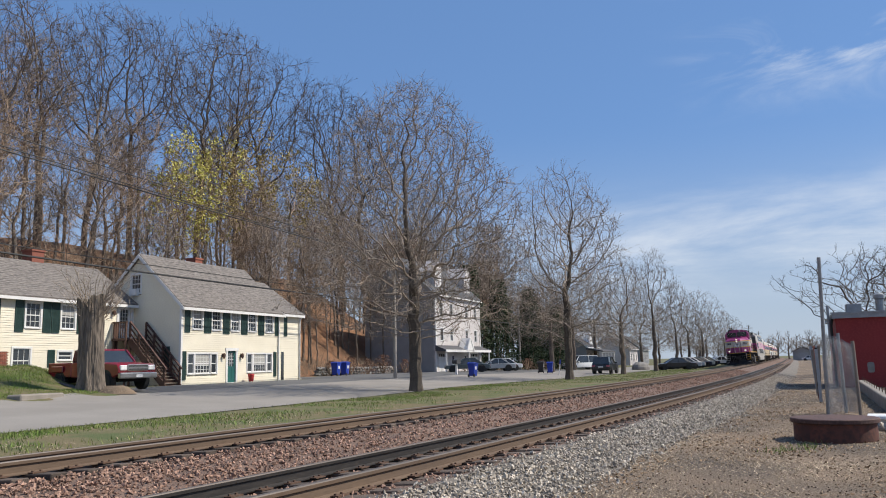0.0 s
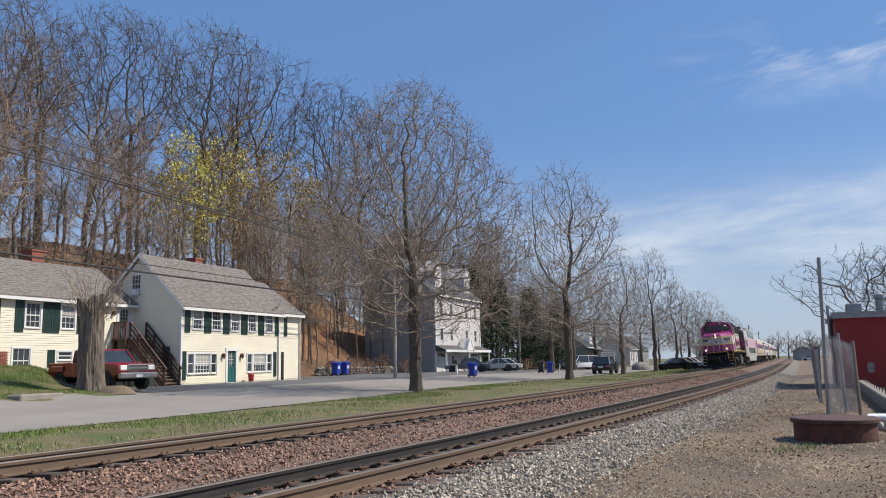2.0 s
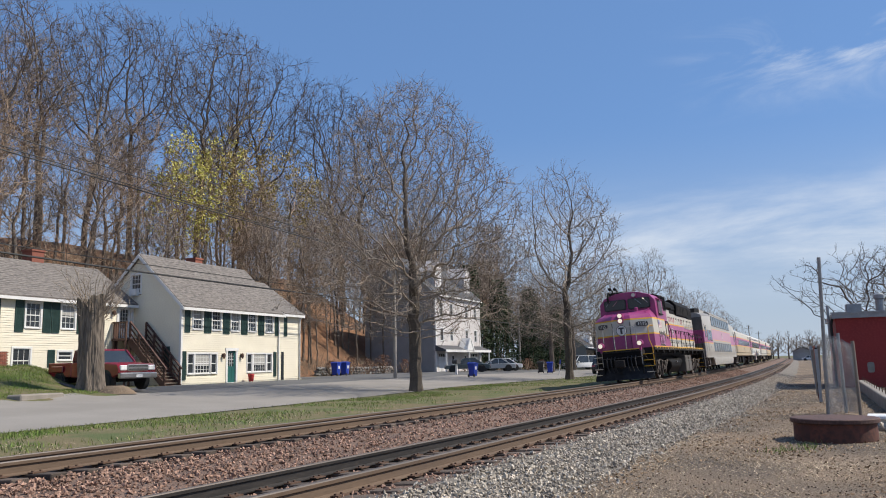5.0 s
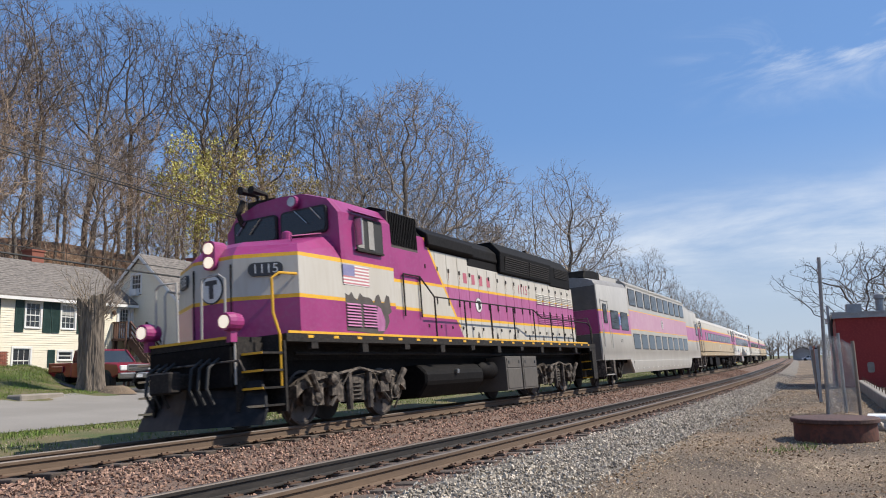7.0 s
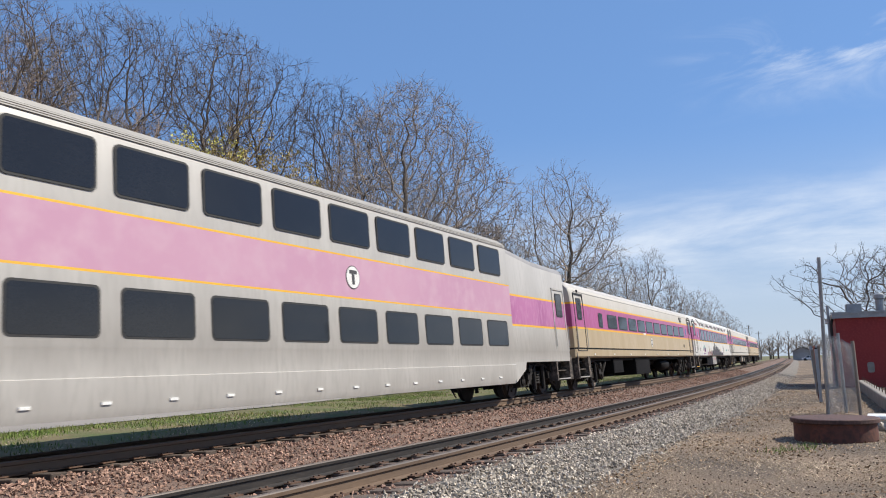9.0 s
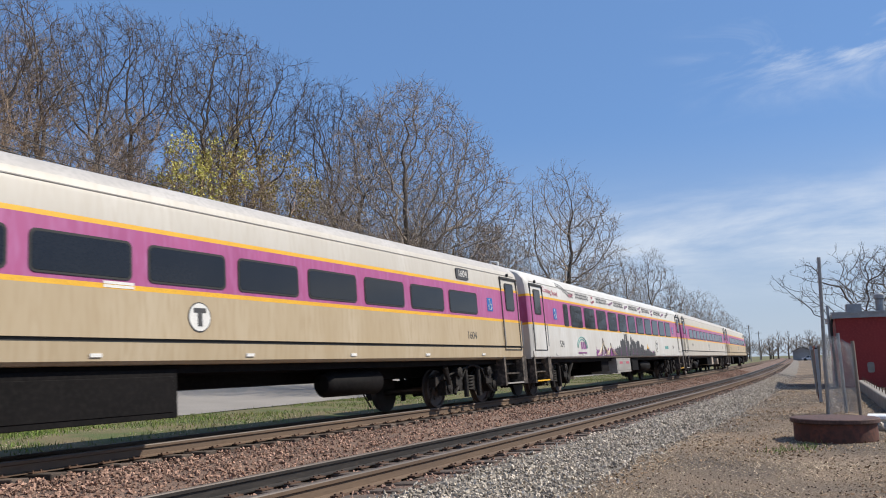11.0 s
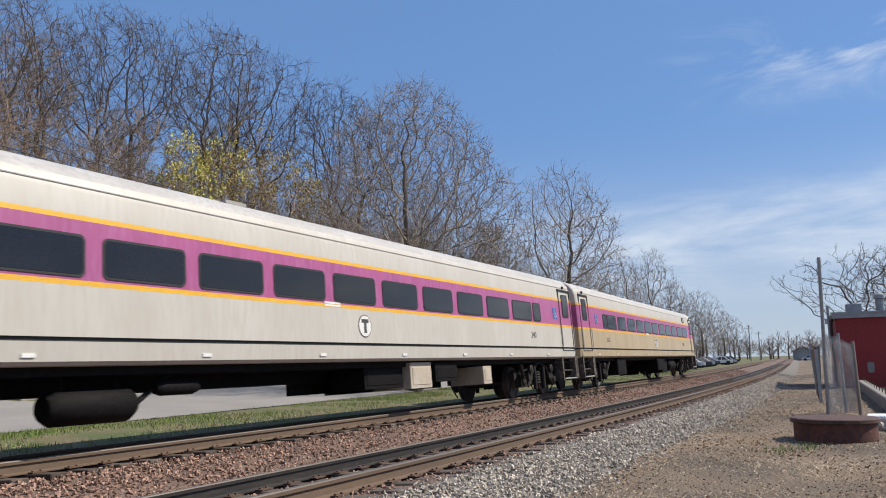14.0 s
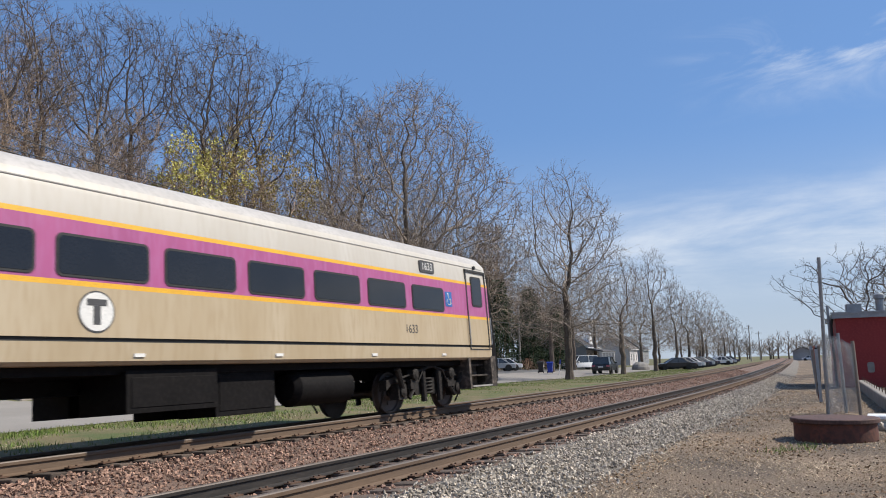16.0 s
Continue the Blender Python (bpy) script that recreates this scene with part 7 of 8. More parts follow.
def parked_car(label, colour, m, L=4.7, H=1.45, wide=1.82, suv=False, group="parked cars"):
    """A saloon or a tall car; its front lies at -y."""
    c = thing("parked_car", label, "car", m, group)
    r = 0.36 if suv else 0.33
    b = 0.95 if suv else 0.82
    f, k = -L / 2, L / 2
    hood = f + 1.15 if suv else f + 1.25
    low = [(f + 0.05, 0.32), (f, 0.55), (f + 0.12, b - 0.12), (hood, b), (k - (0.25 if suv else 0.85), b + 0.04), (k - 0.06, b - 0.06), (k, 0.6), (k - 0.06, 0.32)]
    g = Geo()
    n = len(low)
    for x, q in ((-wide / 2, 0.96), (-wide / 2 + 0.07, 1.0), (wide / 2 - 0.07, 1.0), (wide / 2, 0.96)):
        g.v += [(x, y * q, 0.35 + (z - 0.35) * q) for y, z in low]
    for j in range(3):
        for i in range(n):
            g.f.append((j * n + i, j * n + (i + 1) % n, (j + 1) * n + (i + 1) % n, (j + 1) * n + i))
            g.m.append(0)
    g.f += [tuple(range(n)), tuple(3 * n + i for i in range(n))]
    g.m += [0, 0]
    part("body", g, colour, c, smooth=True)
    e = k - 0.12 if suv else k - 0.75
    cab = [(hood - 0.1, b - 0.02), (hood + (0.75 if suv else 0.95), H), (e - (0.35 if suv else 0.95), H), (e, b)]
    g = Geo()
    ty = wide / 2 - 0.24
    for x, z0 in ((1, 0), (-1, 0)):
        g.v += [(x * (wide / 2 - 0.1), cab[0][0], cab[0][1]), (x * ty, cab[1][0], H), (x * ty, cab[2][0], H), (x * (wide / 2 - 0.1), cab[3][0], cab[3][1])]
    g.f = [(0, 1, 2, 3), (4, 7, 6, 5), (0, 4, 5, 1), (1, 5, 6, 2), (2, 6, 7, 3), (3, 7, 4, 0)]
    g.m = [0, 0, 0, 1, 0, 0]
    part("cabin", g, ["glass", colour], c, "tinted glazed cabin")
    g = Geo()
    for s in (-1, 1):
        for y0, y1 in ((cab[0][0], cab[1][0]), (cab[3][0], cab[2][0])):
            g.tube([(s * (wide / 2 - 0.1), y0, b), (s * ty, y1, H + 0.005)], 0.045, 5)
        g.tube([(s * (wide / 2 - 0.085), (cab[1][0] + cab[2][0]) / 2, b), (s * (ty + 0.01), (cab[1][0] + cab[2][0]) / 2, H)], 0.04, 5)
        g.tube([(s * ty, cab[1][0], H), (s * ty, cab[2][0], H)], 0.04, 5)
    part("pillars", g, colour, c)
    for s in (-1, 1):
        for y in (f + 0.85, k - 0.95):
            part("wheel_arch", Geo().lathe([(r + 0.07, s * (wide / 2 - 0.2)), (r + 0.07, s * (wide / 2 + 0.004))], (0, y, r), "x", 20), "rubber", c)
            wheel_part(c, s * (wide / 2 - 0.04), y, r)
        part("headlight", Geo().box(s * 0.72 - 0.18, s * 0.72 + 0.14, f - 0.0, f + 0.2, 0.6, 0.75), "chrome", c)
        part("tail_light", Geo().box(s * 0.72 - 0.16, s * 0.72 + 0.14, k - 0.2, k - 0.01, b - 0.25, b - 0.08), "ink_red", c)
        part("mirror", Geo().box(s * (wide / 2 + 0.08) - 0.09, s * (wide / 2 + 0.08) + 0.09, hood + 0.35, hood + 0.5, b + 0.05, b + 0.2), colour, c, bevel=0.03)
    part("number_plate", Geo().box(-0.25, 0.25, k - 0.02, k + 0.012, 0.62, 0.76), "trim", c, "plain pale number plate")
    part("bumper", Geo().box(-wide / 2 + 0.08, wide / 2 - 0.08, f - 0.03, f + 0.15, 0.36, 0.52).box(-wide / 2 + 0.08, wide / 2 - 0.08, k - 0.15, k + 0.03, 0.36, 0.52), "rubber", c, bevel=0.03)
    return c


def pickup(m):
    """A crew pickup, front at -y."""
    c = thing("pickup_truck", "dark red pickup truck with a chrome grille", "truck", m)
    red = paint("dark_red_paint", (0.24, 0.008, 0.018))
    w = 1.0
    part("body", Geo().prism([(-2.75, 0.75), (-2.8, 1.0), (-2.65, 1.22), (-1.25, 1.32), (-1.2, 1.36), (1.0, 1.36), (1.0, 0.62), (-2.4, 0.62)], -w, w, "x"), red, c, bevel=0.05, smooth=True)
    part("bed", Geo().box(-w, -w + 0.08, 1.02, 3.0, 0.7, 1.36).box(w - 0.08, w, 1.02, 3.0, 0.7, 1.36).box(-w, w, 2.92, 3.0, 0.7, 1.36).box(-w, w, 1.02, 3.0, 0.66, 0.74).box(w, w + 0.1, 1.6, 2.6, 0.9, 1.2).box(-w - 0.1, -w, 1.6, 2.6, 0.9, 1.2), red, c, "open cargo bed", bevel=0.03)
    part("cabin", Geo().prism([(-1.3, 1.3), (-0.55, 1.92), (0.85, 1.95), (1.0, 1.36)], -w + 0.1, w - 0.1, "x"), "glass", c)
    part("cab_roof", Geo().prism([(-0.62, 1.88), (-0.5, 1.97), (0.8, 2.0), (0.92, 1.9)], -w + 0.12, w - 0.12, "x"), red, c, bevel=0.04)
    g = Geo()
    for s in (-1, 1):
        for p, q in (((-1.28, 1.32), (-0.58, 1.92)), ((0.0, 1.34), (0.05, 1.94)), ((1.0, 1.34), (0.88, 1.93))):
            g.tube([(s * (w - 0.1), *p), (s * (w - 0.12), *q)], 0.055, 5)
    part("pillars", g, red, c)
    part("grille", Geo().box(-0.55, 0.55, -2.86, -2.76, 0.9, 1.2), "chrome", c, bevel=0.03)
    part("grille_slot", Geo().box(-0.5, 0.5, -2.875, -2.8, 0.93, 1.0).box(-0.5, 0.5, -2.875, -2.8, 1.09, 1.16), "ink", c)
    for s in (-1, 1):
        part("headlight", Geo().box(s * 0.75 - 0.18, s * 0.75 + 0.2, -2.83, -2.7, 0.92, 1.16), "trim", c, bevel=0.04)
        part("mirror", Geo().box(s * 1.15 - 0.1, s * 1.15 + 0.1, -0.9, -0.78, 1.35, 1.62), "rubber", c, bevel=0.03)
        for y in (-1.85, 1.95):
            part("wheel_arch", Geo().lathe([(0.47, s * 0.8), (0.47, s * 1.006)], (0, y, 0.5), "x", 20), "rubber", c)
            wheel_part(c, s * 0.93, y, 0.41, 0.27)
    part("bumper", Geo().box(-1.0, 1.0, -2.95, -2.72, 0.55, 0.82), "chrome", c, bevel=0.05)
    part("number_plate", Geo().box(-0.17, 0.17, -2.962, -2.95, 0.6, 0.75), "trim", c, "plain pale number plate")
    part("underbody", Geo().box(-0.7, 0.7, -2.4, 2.7, 0.4, 0.68), "black", c)


def wheelie_bin(colour, label, m, group):
    b = thing("wheelie_bin", label, "bin", m, group)
    g = Geo()
    for z, w, d in ((0.08, 0.46, 0.5), (0.5, 0.52, 0.58), (1.0, 0.6, 0.7), (1.06, 0.64, 0.74)):
        g.v += [(-w / 2, -d / 2, z), (w / 2, -d / 2, z), (w / 2, d / 2, z), (-w / 2, d / 2, z)]
    for j in range(3):
        for i in range(4):
            g.f.append((j * 4 + i, j * 4 + (i + 1) % 4, (j + 1) * 4 + (i + 1) % 4, (j + 1) * 4 + i))
            g.m.append(0)
    g.f += [(3, 2, 1, 0), (12, 13, 14, 15)]
    g.m += [0, 0]
    part("tub", g, colour, b, bevel=0.02)
    part("lid", Geo().prism([(-0.4, 1.06), (0.36, 1.06), (0.4, 1.12), (-0.2, 1.2), (-0.4, 1.12)], -0.34, 0.34, "x"), colour, b, bevel=0.02)
    part("label", Geo().box(0.27, 0.3, -0.12, 0.12, 0.6, 0.85), "ink_white", b)
    for s in (-1, 1):
        part("wheel", Geo().lathe([(0.12, s * 0.24), (0.12, s * 0.3)], (0, -0.25, 0.12), "x", 14), "tyre", b)


def snag():
    """The dead trunk, hollow and broken at the top, with sprouting shoots."""
    p = W(25.2, 27.6)
    m = Matrix.Translation((p.x, p.y, ground_z(p.x, p.y) - 0.1))
    t = thing("tree_snag", "broken grey dead trunk sprouting thin shoots on the grass", "tree stump", m)
    g = Geo()
    rng = random.Random(4)
    sides, rows = 64, 26
    for j in range(rows):
        z = 4.05 * j / (rows - 1)
        for i in range(sides):
            a = 6.2832 * i / sides
            r = 0.53 + 0.16 * math.exp(-z * 2.2) - 0.05 * math.sin(z) + 0.07 * abs(noise.noise(Vector((math.cos(a) * 6, math.sin(a) * 6, z * 0.9)))) + 0.09 * noise.noise(Vector((math.cos(a) * 2.2, math.sin(a) * 2.2, z * 0.5))) + 0.055 * noise.noise(Vector((math.cos(a) * 11, math.sin(a) * 11, z * 0.8)))
            top = 0.0
            if j == rows - 1:
                top = 0.32 * noise.noise(Vector((math.cos(a) * 1.7, math.sin(a) * 1.7, 9)))
            g.v.append((r * math.cos(a) - 0.04 * z, r * math.sin(a) * 0.9, z + top))
    for j in range(rows - 1):
        for i in range(sides):
            g.f.append((j * sides + i, j * sides + (i + 1) % sides, (j + 1) * sides + (i + 1) % sides, (j + 1) * sides + i))
            g.m.append(0)
    k = len(g.v)
    g.v += [(0.72 * g.v[(rows - 1) * sides + i][0], 0.72 * g.v[(rows - 1) * sides + i][1], 3.3) for i in range(sides)]
    for i in range(sides):
        g.f.append(((rows - 1) * sides + i, (rows - 1) * sides + (i + 1) % sides, k + (i + 1) % sides, k + i))
        g.m.append(0)
    g.f.append(tuple(k + i for i in range(sides)))
    g.m.append(0)
    part("trunk", g, "dead_wood", t, smooth=True)
    s = Geo()
    for _ in range(60):
        a, z = rng.random() * 6.28, rng.uniform(3.1, 4.1)
        q = Vector((0.5 * math.cos(a), 0.5 * math.sin(a), z))
        d = Vector((math.cos(a) * 0.8, math.sin(a) * 0.8, rng.uniform(0.2, 1.3))).normalized()
        pts = [q]
        n = rng.randint(4, 6)
        for i in range(n):
            d = (d + Vector((rng.gauss(0, 0.18), rng.gauss(0, 0.18), 0.16 + rng.gauss(0, 0.12)))).normalized()
            pts.append(pts[-1] + d * rng.uniform(0.22, 0.42))
        s.tube(pts, [0.017 * (1 - 0.75 * i / n) for i in range(n + 1)], 4)
        for i in range(2, n):
            e = pts[i] + Vector((rng.gauss(0, 0.25), rng.gauss(0, 0.25), rng.uniform(0.1, 0.4)))
            s.tube([pts[i], e], [0.008, 0.005], 3)
    part("sprout", s, "bark_pale", t, "thin bare shoots")
    g = Geo()
    g.v = [(1.1 * math.cos(a) * k * rng.uniform(0.85, 1.15), 1.0 * math.sin(a) * k * rng.uniform(0.85, 1.15), h) for k, h in ((1.05, -0.12), (0.8, 0.12), (0.45, 0.24)) for a in [i * 0.4488 for i in range(14)]]
    for j in range(2):
        for i in range(14):
            g.f.append((j * 14 + i, j * 14 + (i + 1) % 14, (j + 1) * 14 + (i + 1) % 14, (j + 1) * 14 + i))
            g.m.append(0)
    o = part("root_mound", g, "dry", t, "mound of roots and soil", smooth=True)
    o.location = (0.35, 0.75, 0)
    c = W(22.0, 26.95)
    slab = Geo().box(-0.35, 0.35, -1.1, 1.1, -0.1, 0.22)
    piece("stone_slab", slab, "concrete", "long weathered stone slab lying in the grass", "stone", Matrix.Translation((c.x, c.y, ground_z(c.x, c.y))) @ Matrix.Rotation(BEAR + 0.12, 4, "Z"), bevel=0.05)


def pole(a, v, h, r, label, arms=False, lean=0.0):
    p = W(a, v)
    t = thing("utility_pole", label, "utility pole", Matrix.Translation((p.x, p.y, ground_z(p.x, p.y) - 0.1)) @ pose(0, 0, 0, 0, lean, 0), "utility poles")
    part("shaft", Geo().tube([(0, 0, 0), (0, 0, h * 0.5), (0, 0, h)], [r, r * 0.85, r * 0.72], 12), "pole_wood", t, smooth=True)
    if arms:
        part("crossarm", Geo().box(-1.1, 1.1, -0.06, 0.06, h - 0.7, h - 0.58), "wood_grey", t)
    else:
        part("transformer", Geo().lathe([(0.0, h - 1.5), (0.2, h - 1.48), (0.22, h - 0.7), (0.15, h - 0.6), (0, h - 0.58)], (-0.35, 0, 0), "z", 14), "metal_grey", t)
        part("insulator", Geo().lathe([(0.05, h), (0.07, h + 0.1), (0.04, h + 0.2)], (0, 0, 0), "z", 10), "metal_grey", t)
    return t


def wires():
    def run_wire(a0, z0, a1, z1, v, r, sag):
        pts = []
        for k in range(25):
            t = k / 24
            p = W(a0 + (a1 - a0) * t, v, z0 + (z1 - z0) * t - sag * 4 * t * (1 - t))
            pts.append(p)
        piece("overhead_wire", Geo().tube(pts, r, 5), "cable", "thin black overhead wire strung along the street", "wire", group="overhead wires")
    for dz, dv, r in ((0, 0, 0.02), (-0.45, 0.5, 0.022), (-0.75, 0.3, 0.03), (0.5, -0.4, 0.012)):
        run_wire(-4, 11.7 + dz, 54, 9.6 + dz * 0.4, 27.4 + dv, r, 0.3)
    run_wire(-4, 6.3, 54, 5.9, 27.4, 0.045, 0.3)
    run_wire(-4, 6.4, 54, 6.3, 27.6, 0.02, 0.15)
    run_wire(54, 8.9, 101, 8.6, 27.6, 0.02, 0.6)
    run_wire(54, 5.9, 101, 5.9, 27.4, 0.04, 0.5)


def red_building():
    b = thing("red_building", "low red painted block building with a grey metal cornice", "building", street(43.0, -2.45, -0.5))
    part("wall", Geo().box(0, 14, 0, 0.3, 0, 3.45).box(0, 0.3, 0.3, 7, 0, 3.45).box(13.7, 14, 0.3, 7, 0, 3.45).box(0.3, 13.7, 6.7, 7, 0, 3.45), "red_wall", b)
    part("roof", Geo().box(0.1, 13.9, 0.1, 6.9, 3.45, 3.6), "shingle_dark", b)
    part("cornice", Geo().box(-0.12, 14.1, -0.14, 0.0, 3.4, 3.62).box(-0.14, 0.0, 0.0, 7.1, 3.4, 3.62).box(-0.2, 14.1, -0.2, 0.0, 3.62, 3.7), "metal_grey", b, "grey metal cornice")
    part("vent_pipe", Geo().lathe([(0.2, 3.6), (0.2, 4.35), (0.26, 4.4), (0.26, 4.6), (0.1, 4.7)], (2.2, 2.0, 0), "z", 14), "metal_grey", b)
    part("roof_unit", Geo().box(0.6, 1.3, 1.0, 1.8, 3.6, 4.15), "metal_grey", b, bevel=0.02)
    part("drain_pipe", Geo().tube([(-0.1, 0.4, 3.5), (-0.18, 0.4, 3.1), (-0.18, 0.4, 0.1)], 0.06, 8), "rubber", b)
    part("flue", Geo().tube([(-0.25, 0.9, 2.2), (-0.25, 0.9, 4.1)], 0.07, 8), "metal_grey", b)
    part("wall_patch", Geo().rrect(1.35, 1.0, 0.3, 0.5, 0.1, -0.01, 0.01, "y"), "concrete", b)
    part("sign_board", Geo().box(2.8, 3.2, -0.03, 0.0, 2.0, 2.6), "trim", b, "plain white board")
    c = thing("concrete_curb", "rough concrete curb with protruding rusty rods", "curb", street(33.0, -2.75, -0.45, -2))
    part("curb", Geo().box(0.0, 0.35, -8, 9.0, -0.1, 0.38), "concrete", c, bevel=0.03)
    for k in range(12):
        part("rod", Geo().tube([(0.17, -7 + k * 1.3, 0.3), (0.18, -7 + k * 1.3, 0.56)], 0.015, 5), "iron", c)


def fence():
    rng = random.Random(9)
    f = thing("chain_link_fence", "sagging chain-link fence with a tall leaning steel post", "fence")
    posts = [W(23.2, -0.94), W(24.8, -1.47), W(23.4, -1.72)]
    tops = [W(22.6, -1.04, 3.7), W(24.8, -1.44, 1.75), W(23.4, -1.69, 1.5)]
    for p, t in zip(posts, tops):
        part("post", Geo().tube([(p.x, p.y, ground_z(p.x, p.y) - 0.1), t], 0.045, 10), "metal_grey" if p != posts[2] else "wood_grey", f)

    def panel(p, q, h0, h1, bulge):
        g = Geo()
        z0 = -0.4
        n = int((q - p).length / 0.075)
        rows = 26
        def at(u, w):
            o = p.lerp(q, u)
            z = z0 + (h0 + (h1 - h0) * u) * w
            s = bulge * math.sin(math.pi * u) * math.sin(math.pi * w * 0.9) + 0.02 * math.sin(9 * u + 7 * w)
            return Vector((o.x + s, o.y - s, z))
        for k in range(-rows, n):
            for s in (1, -1):
                pts = []
                for j in range(0, rows + 1, 2):
                    i = k + j if s > 0 else k + rows - j
                    if 0 <= i <= n:
                        pts.append(at(i / n, j / rows))
                if len(pts) > 1:
                    g.tube(pts, 0.0036, 3)
        return part("wire_mesh", g, "metal_grey", f, "diamond wire mesh")
    panel(posts[0], posts[1], 2.1, 2.05, -0.12)
    panel(posts[1], posts[2], 2.0, 1.75, 0.1)
    panel(posts[2], posts[0], 1.8, 2.0, 0.15)
    p = thing("picket_fence", "row of leaning grey and red pickets", "fence")
    for k in range(9):
        a = 30.5 + k * 0.95
        o = W(a, -1.05 - 0.02 * k)
        lean = rng.uniform(-4, 4)
        part("picket", Geo().box(-0.05, 0.05, -0.02, 0.02, -0.1, rng.uniform(1.8, 2.1)), ("metal_grey", "wood_grey", "brick", "black")[k % 4], p).matrix_local = Matrix.Translation((o.x, o.y, ground_z(o.x, o.y))) @ pose(0, 0, 0, lean, lean, rng.uniform(0, 40))
    t = W(17.15, -0.79)
    k = thing("steel_tank_cover", "round rusty brown steel tank with an overhanging lid", "tank", Matrix.Translation((t.x, t.y, ground_z(t.x, t.y) - 0.12)))
    part("body", Geo().lathe([(0.735, 0), (0.74, 0.2), (0.735, 0.48)], sides=40), "tank_rust", k, smooth=True)
    part("lid", Geo().lathe([(0.0, 0.46), (0.77, 0.46), (0.79, 0.475), (0.79, 0.535), (0.775, 0.55), (0.0, 0.565)], sides=44), "lid_rust", k, smooth=True)
    part("rib", Geo().box(0.64, 0.71, -0.02, 0.02, 0.0, 0.4), "lid_rust", k)
    s = W(19.5, -2.15)
    piece("concrete_slab", Geo().box(-0.6, 0.6, -0.35, 0.35, 0.0, 0.09).box(-0.45, -0.25, -0.2, 0.2, -0.25, 0).box(0.25, 0.45, -0.2, 0.2, -0.25, 0), "trim", "pale concrete slab on two blocks beside the tank", "slab", Matrix.Translation((s.x, s.y, ground_z(s.x, s.y) + 0.22)), bevel=0.02)
    rubble = []
    for _ in range(60):
        q = W(18.5 + rng.random() * 2.5, -2.6 + rng.random() * 0.9)
        rubble.append((q.x, q.y, ground_z(q.x, q.y) + rng.uniform(0, 0.15)))
    stones("rubble", "stone_g", "heap of pale broken rubble", rubble, 0.11)


def far_things():
    p = W(262, -2.5)
    s = thing("trackside_shed", "small grey trackside shed with a pitched roof", "shed", street(262, -2.5, ground_z(p.x, p.y)))
    part("wall", Geo().box(0, 5.5, 0, 6, 0, 2.7).prism([(0, 2.7), (5.5, 2.7), (2.75, 4.0)], 0, 6, "y"), "siding_grey", s)
    part("roof", Geo().prism([(-0.5, 2.5), (2.75, 4.05), (6.0, 2.5), (6.0, 2.7), (2.75, 4.3), (-0.5, 2.7)], -0.5, 6.5, "y"), "shingle", s)
    part("door", Geo().box(1.5, 4.2, -0.05, 0.0, 0.0, 2.3), "metal_grey", s)
    white = paint("white_paint", (0.72, 0.72, 0.72))
    silver = paint("silver_paint", (0.42, 0.43, 0.44))
    black = paint("black_paint", (0.012, 0.013, 0.016))
    teal = paint("grey_teal_paint", (0.075, 0.105, 0.11))
    navy = paint("navy_paint", (0.02, 0.03, 0.06))

    def on(a, v, turn):
        p = W(a, v)
        return street(a, v, ground_z(p.x, p.y) + 0.05, turn)
    parked_car("white car parked beside the trackside shed", white, on(250, -7.0, 80), group="cars far along the line")
    parked_car("grey-teal saloon parked before the townhouse", teal, on(79.0, 31.5, -65), 4.9, 1.45)
    parked_car("silver saloon parked before the townhouse", silver, on(86.5, 31.0, -60), 4.7, 1.42)
    parked_car("white saloon parked beside the townhouse", white, on(92, 32.0, -55), 4.7, 1.42)
    parked_car("black tall car parked on the road's edge", black, on(80.5, 16.9, 180), 4.5, 1.68, 1.85, True)
    parked_car("white pickup-sized car on the drive by the porch", white, on(108, 26, -40), 5.4, 1.9, 1.95, True)
    parked_car("black saloon parked in the row by the tracks", black, on(102, 12.6, -68), 4.8, 1.42)
    cols = [(silver, "silver"), (white, "white"), (black, "black"), (navy, "navy"), (silver, "silver"), (black, "black"), (navy, "navy")]
    for k, (c, n) in enumerate(cols):
        parked_car(n + " saloon parked in the row by the tracks", c, on(107.5 + 4.6 * k, 12.4 - 0.05 * k, -68), 4.7, 1.45)
    for k in range(6):
        c, n = cols[(k * 3 + 1) % 7]
        parked_car(n + " car parked far down the street", c, on(152 + 6 * k, 11.0 + (k % 2), -70), 4.6, 1.5)
    pickup(on(28.6, 30.6, 80))
    g = "bins beside the hill"
    wheelie_bin("bin_blue", "bright blue wheelie bin standing beside the lot", on(57.5, 34.9, 0), g)
    wheelie_bin("bin_blue", "bright blue wheelie bin standing beside the lot", on(59.3, 35.1, 4), g)
    wheelie_bin("bin_blue", "bright blue wheelie bin standing before the parked cars", on(60.4, 23.6, -10), "bins on the kerb")
    wheelie_bin("bin_black", "black wheelie bin standing by the townhouse drive", on(64.0, 30.5, 0), "bins on the kerb")
    wheelie_bin("bin_blue", "blue wheelie bin standing by the far drive", on(79, 22.3, 12), "bins on the kerb")
    wheelie_bin("bin_black", "dark wheelie bin standing by the far drive", on(79.5, 23.4, 5), "bins on the kerb")
    p = W(40.9, 32.0)
    b = thing("red_bucket", "red plastic bucket standing by the green door", "bucket", Matrix.Translation((*W(42.0, 31.9).xy, 0.33)))
    part("pail", Geo().lathe([(0.15, 0), (0.2, 0.4), (0.22, 0.42)], sides=14), "red_plastic", b)
    part("pail_lid", Geo().lathe([(0.22, 0.42), (0.2, 0.5)], sides=14), "red_plastic", b)
    p = W(104, 17.2)
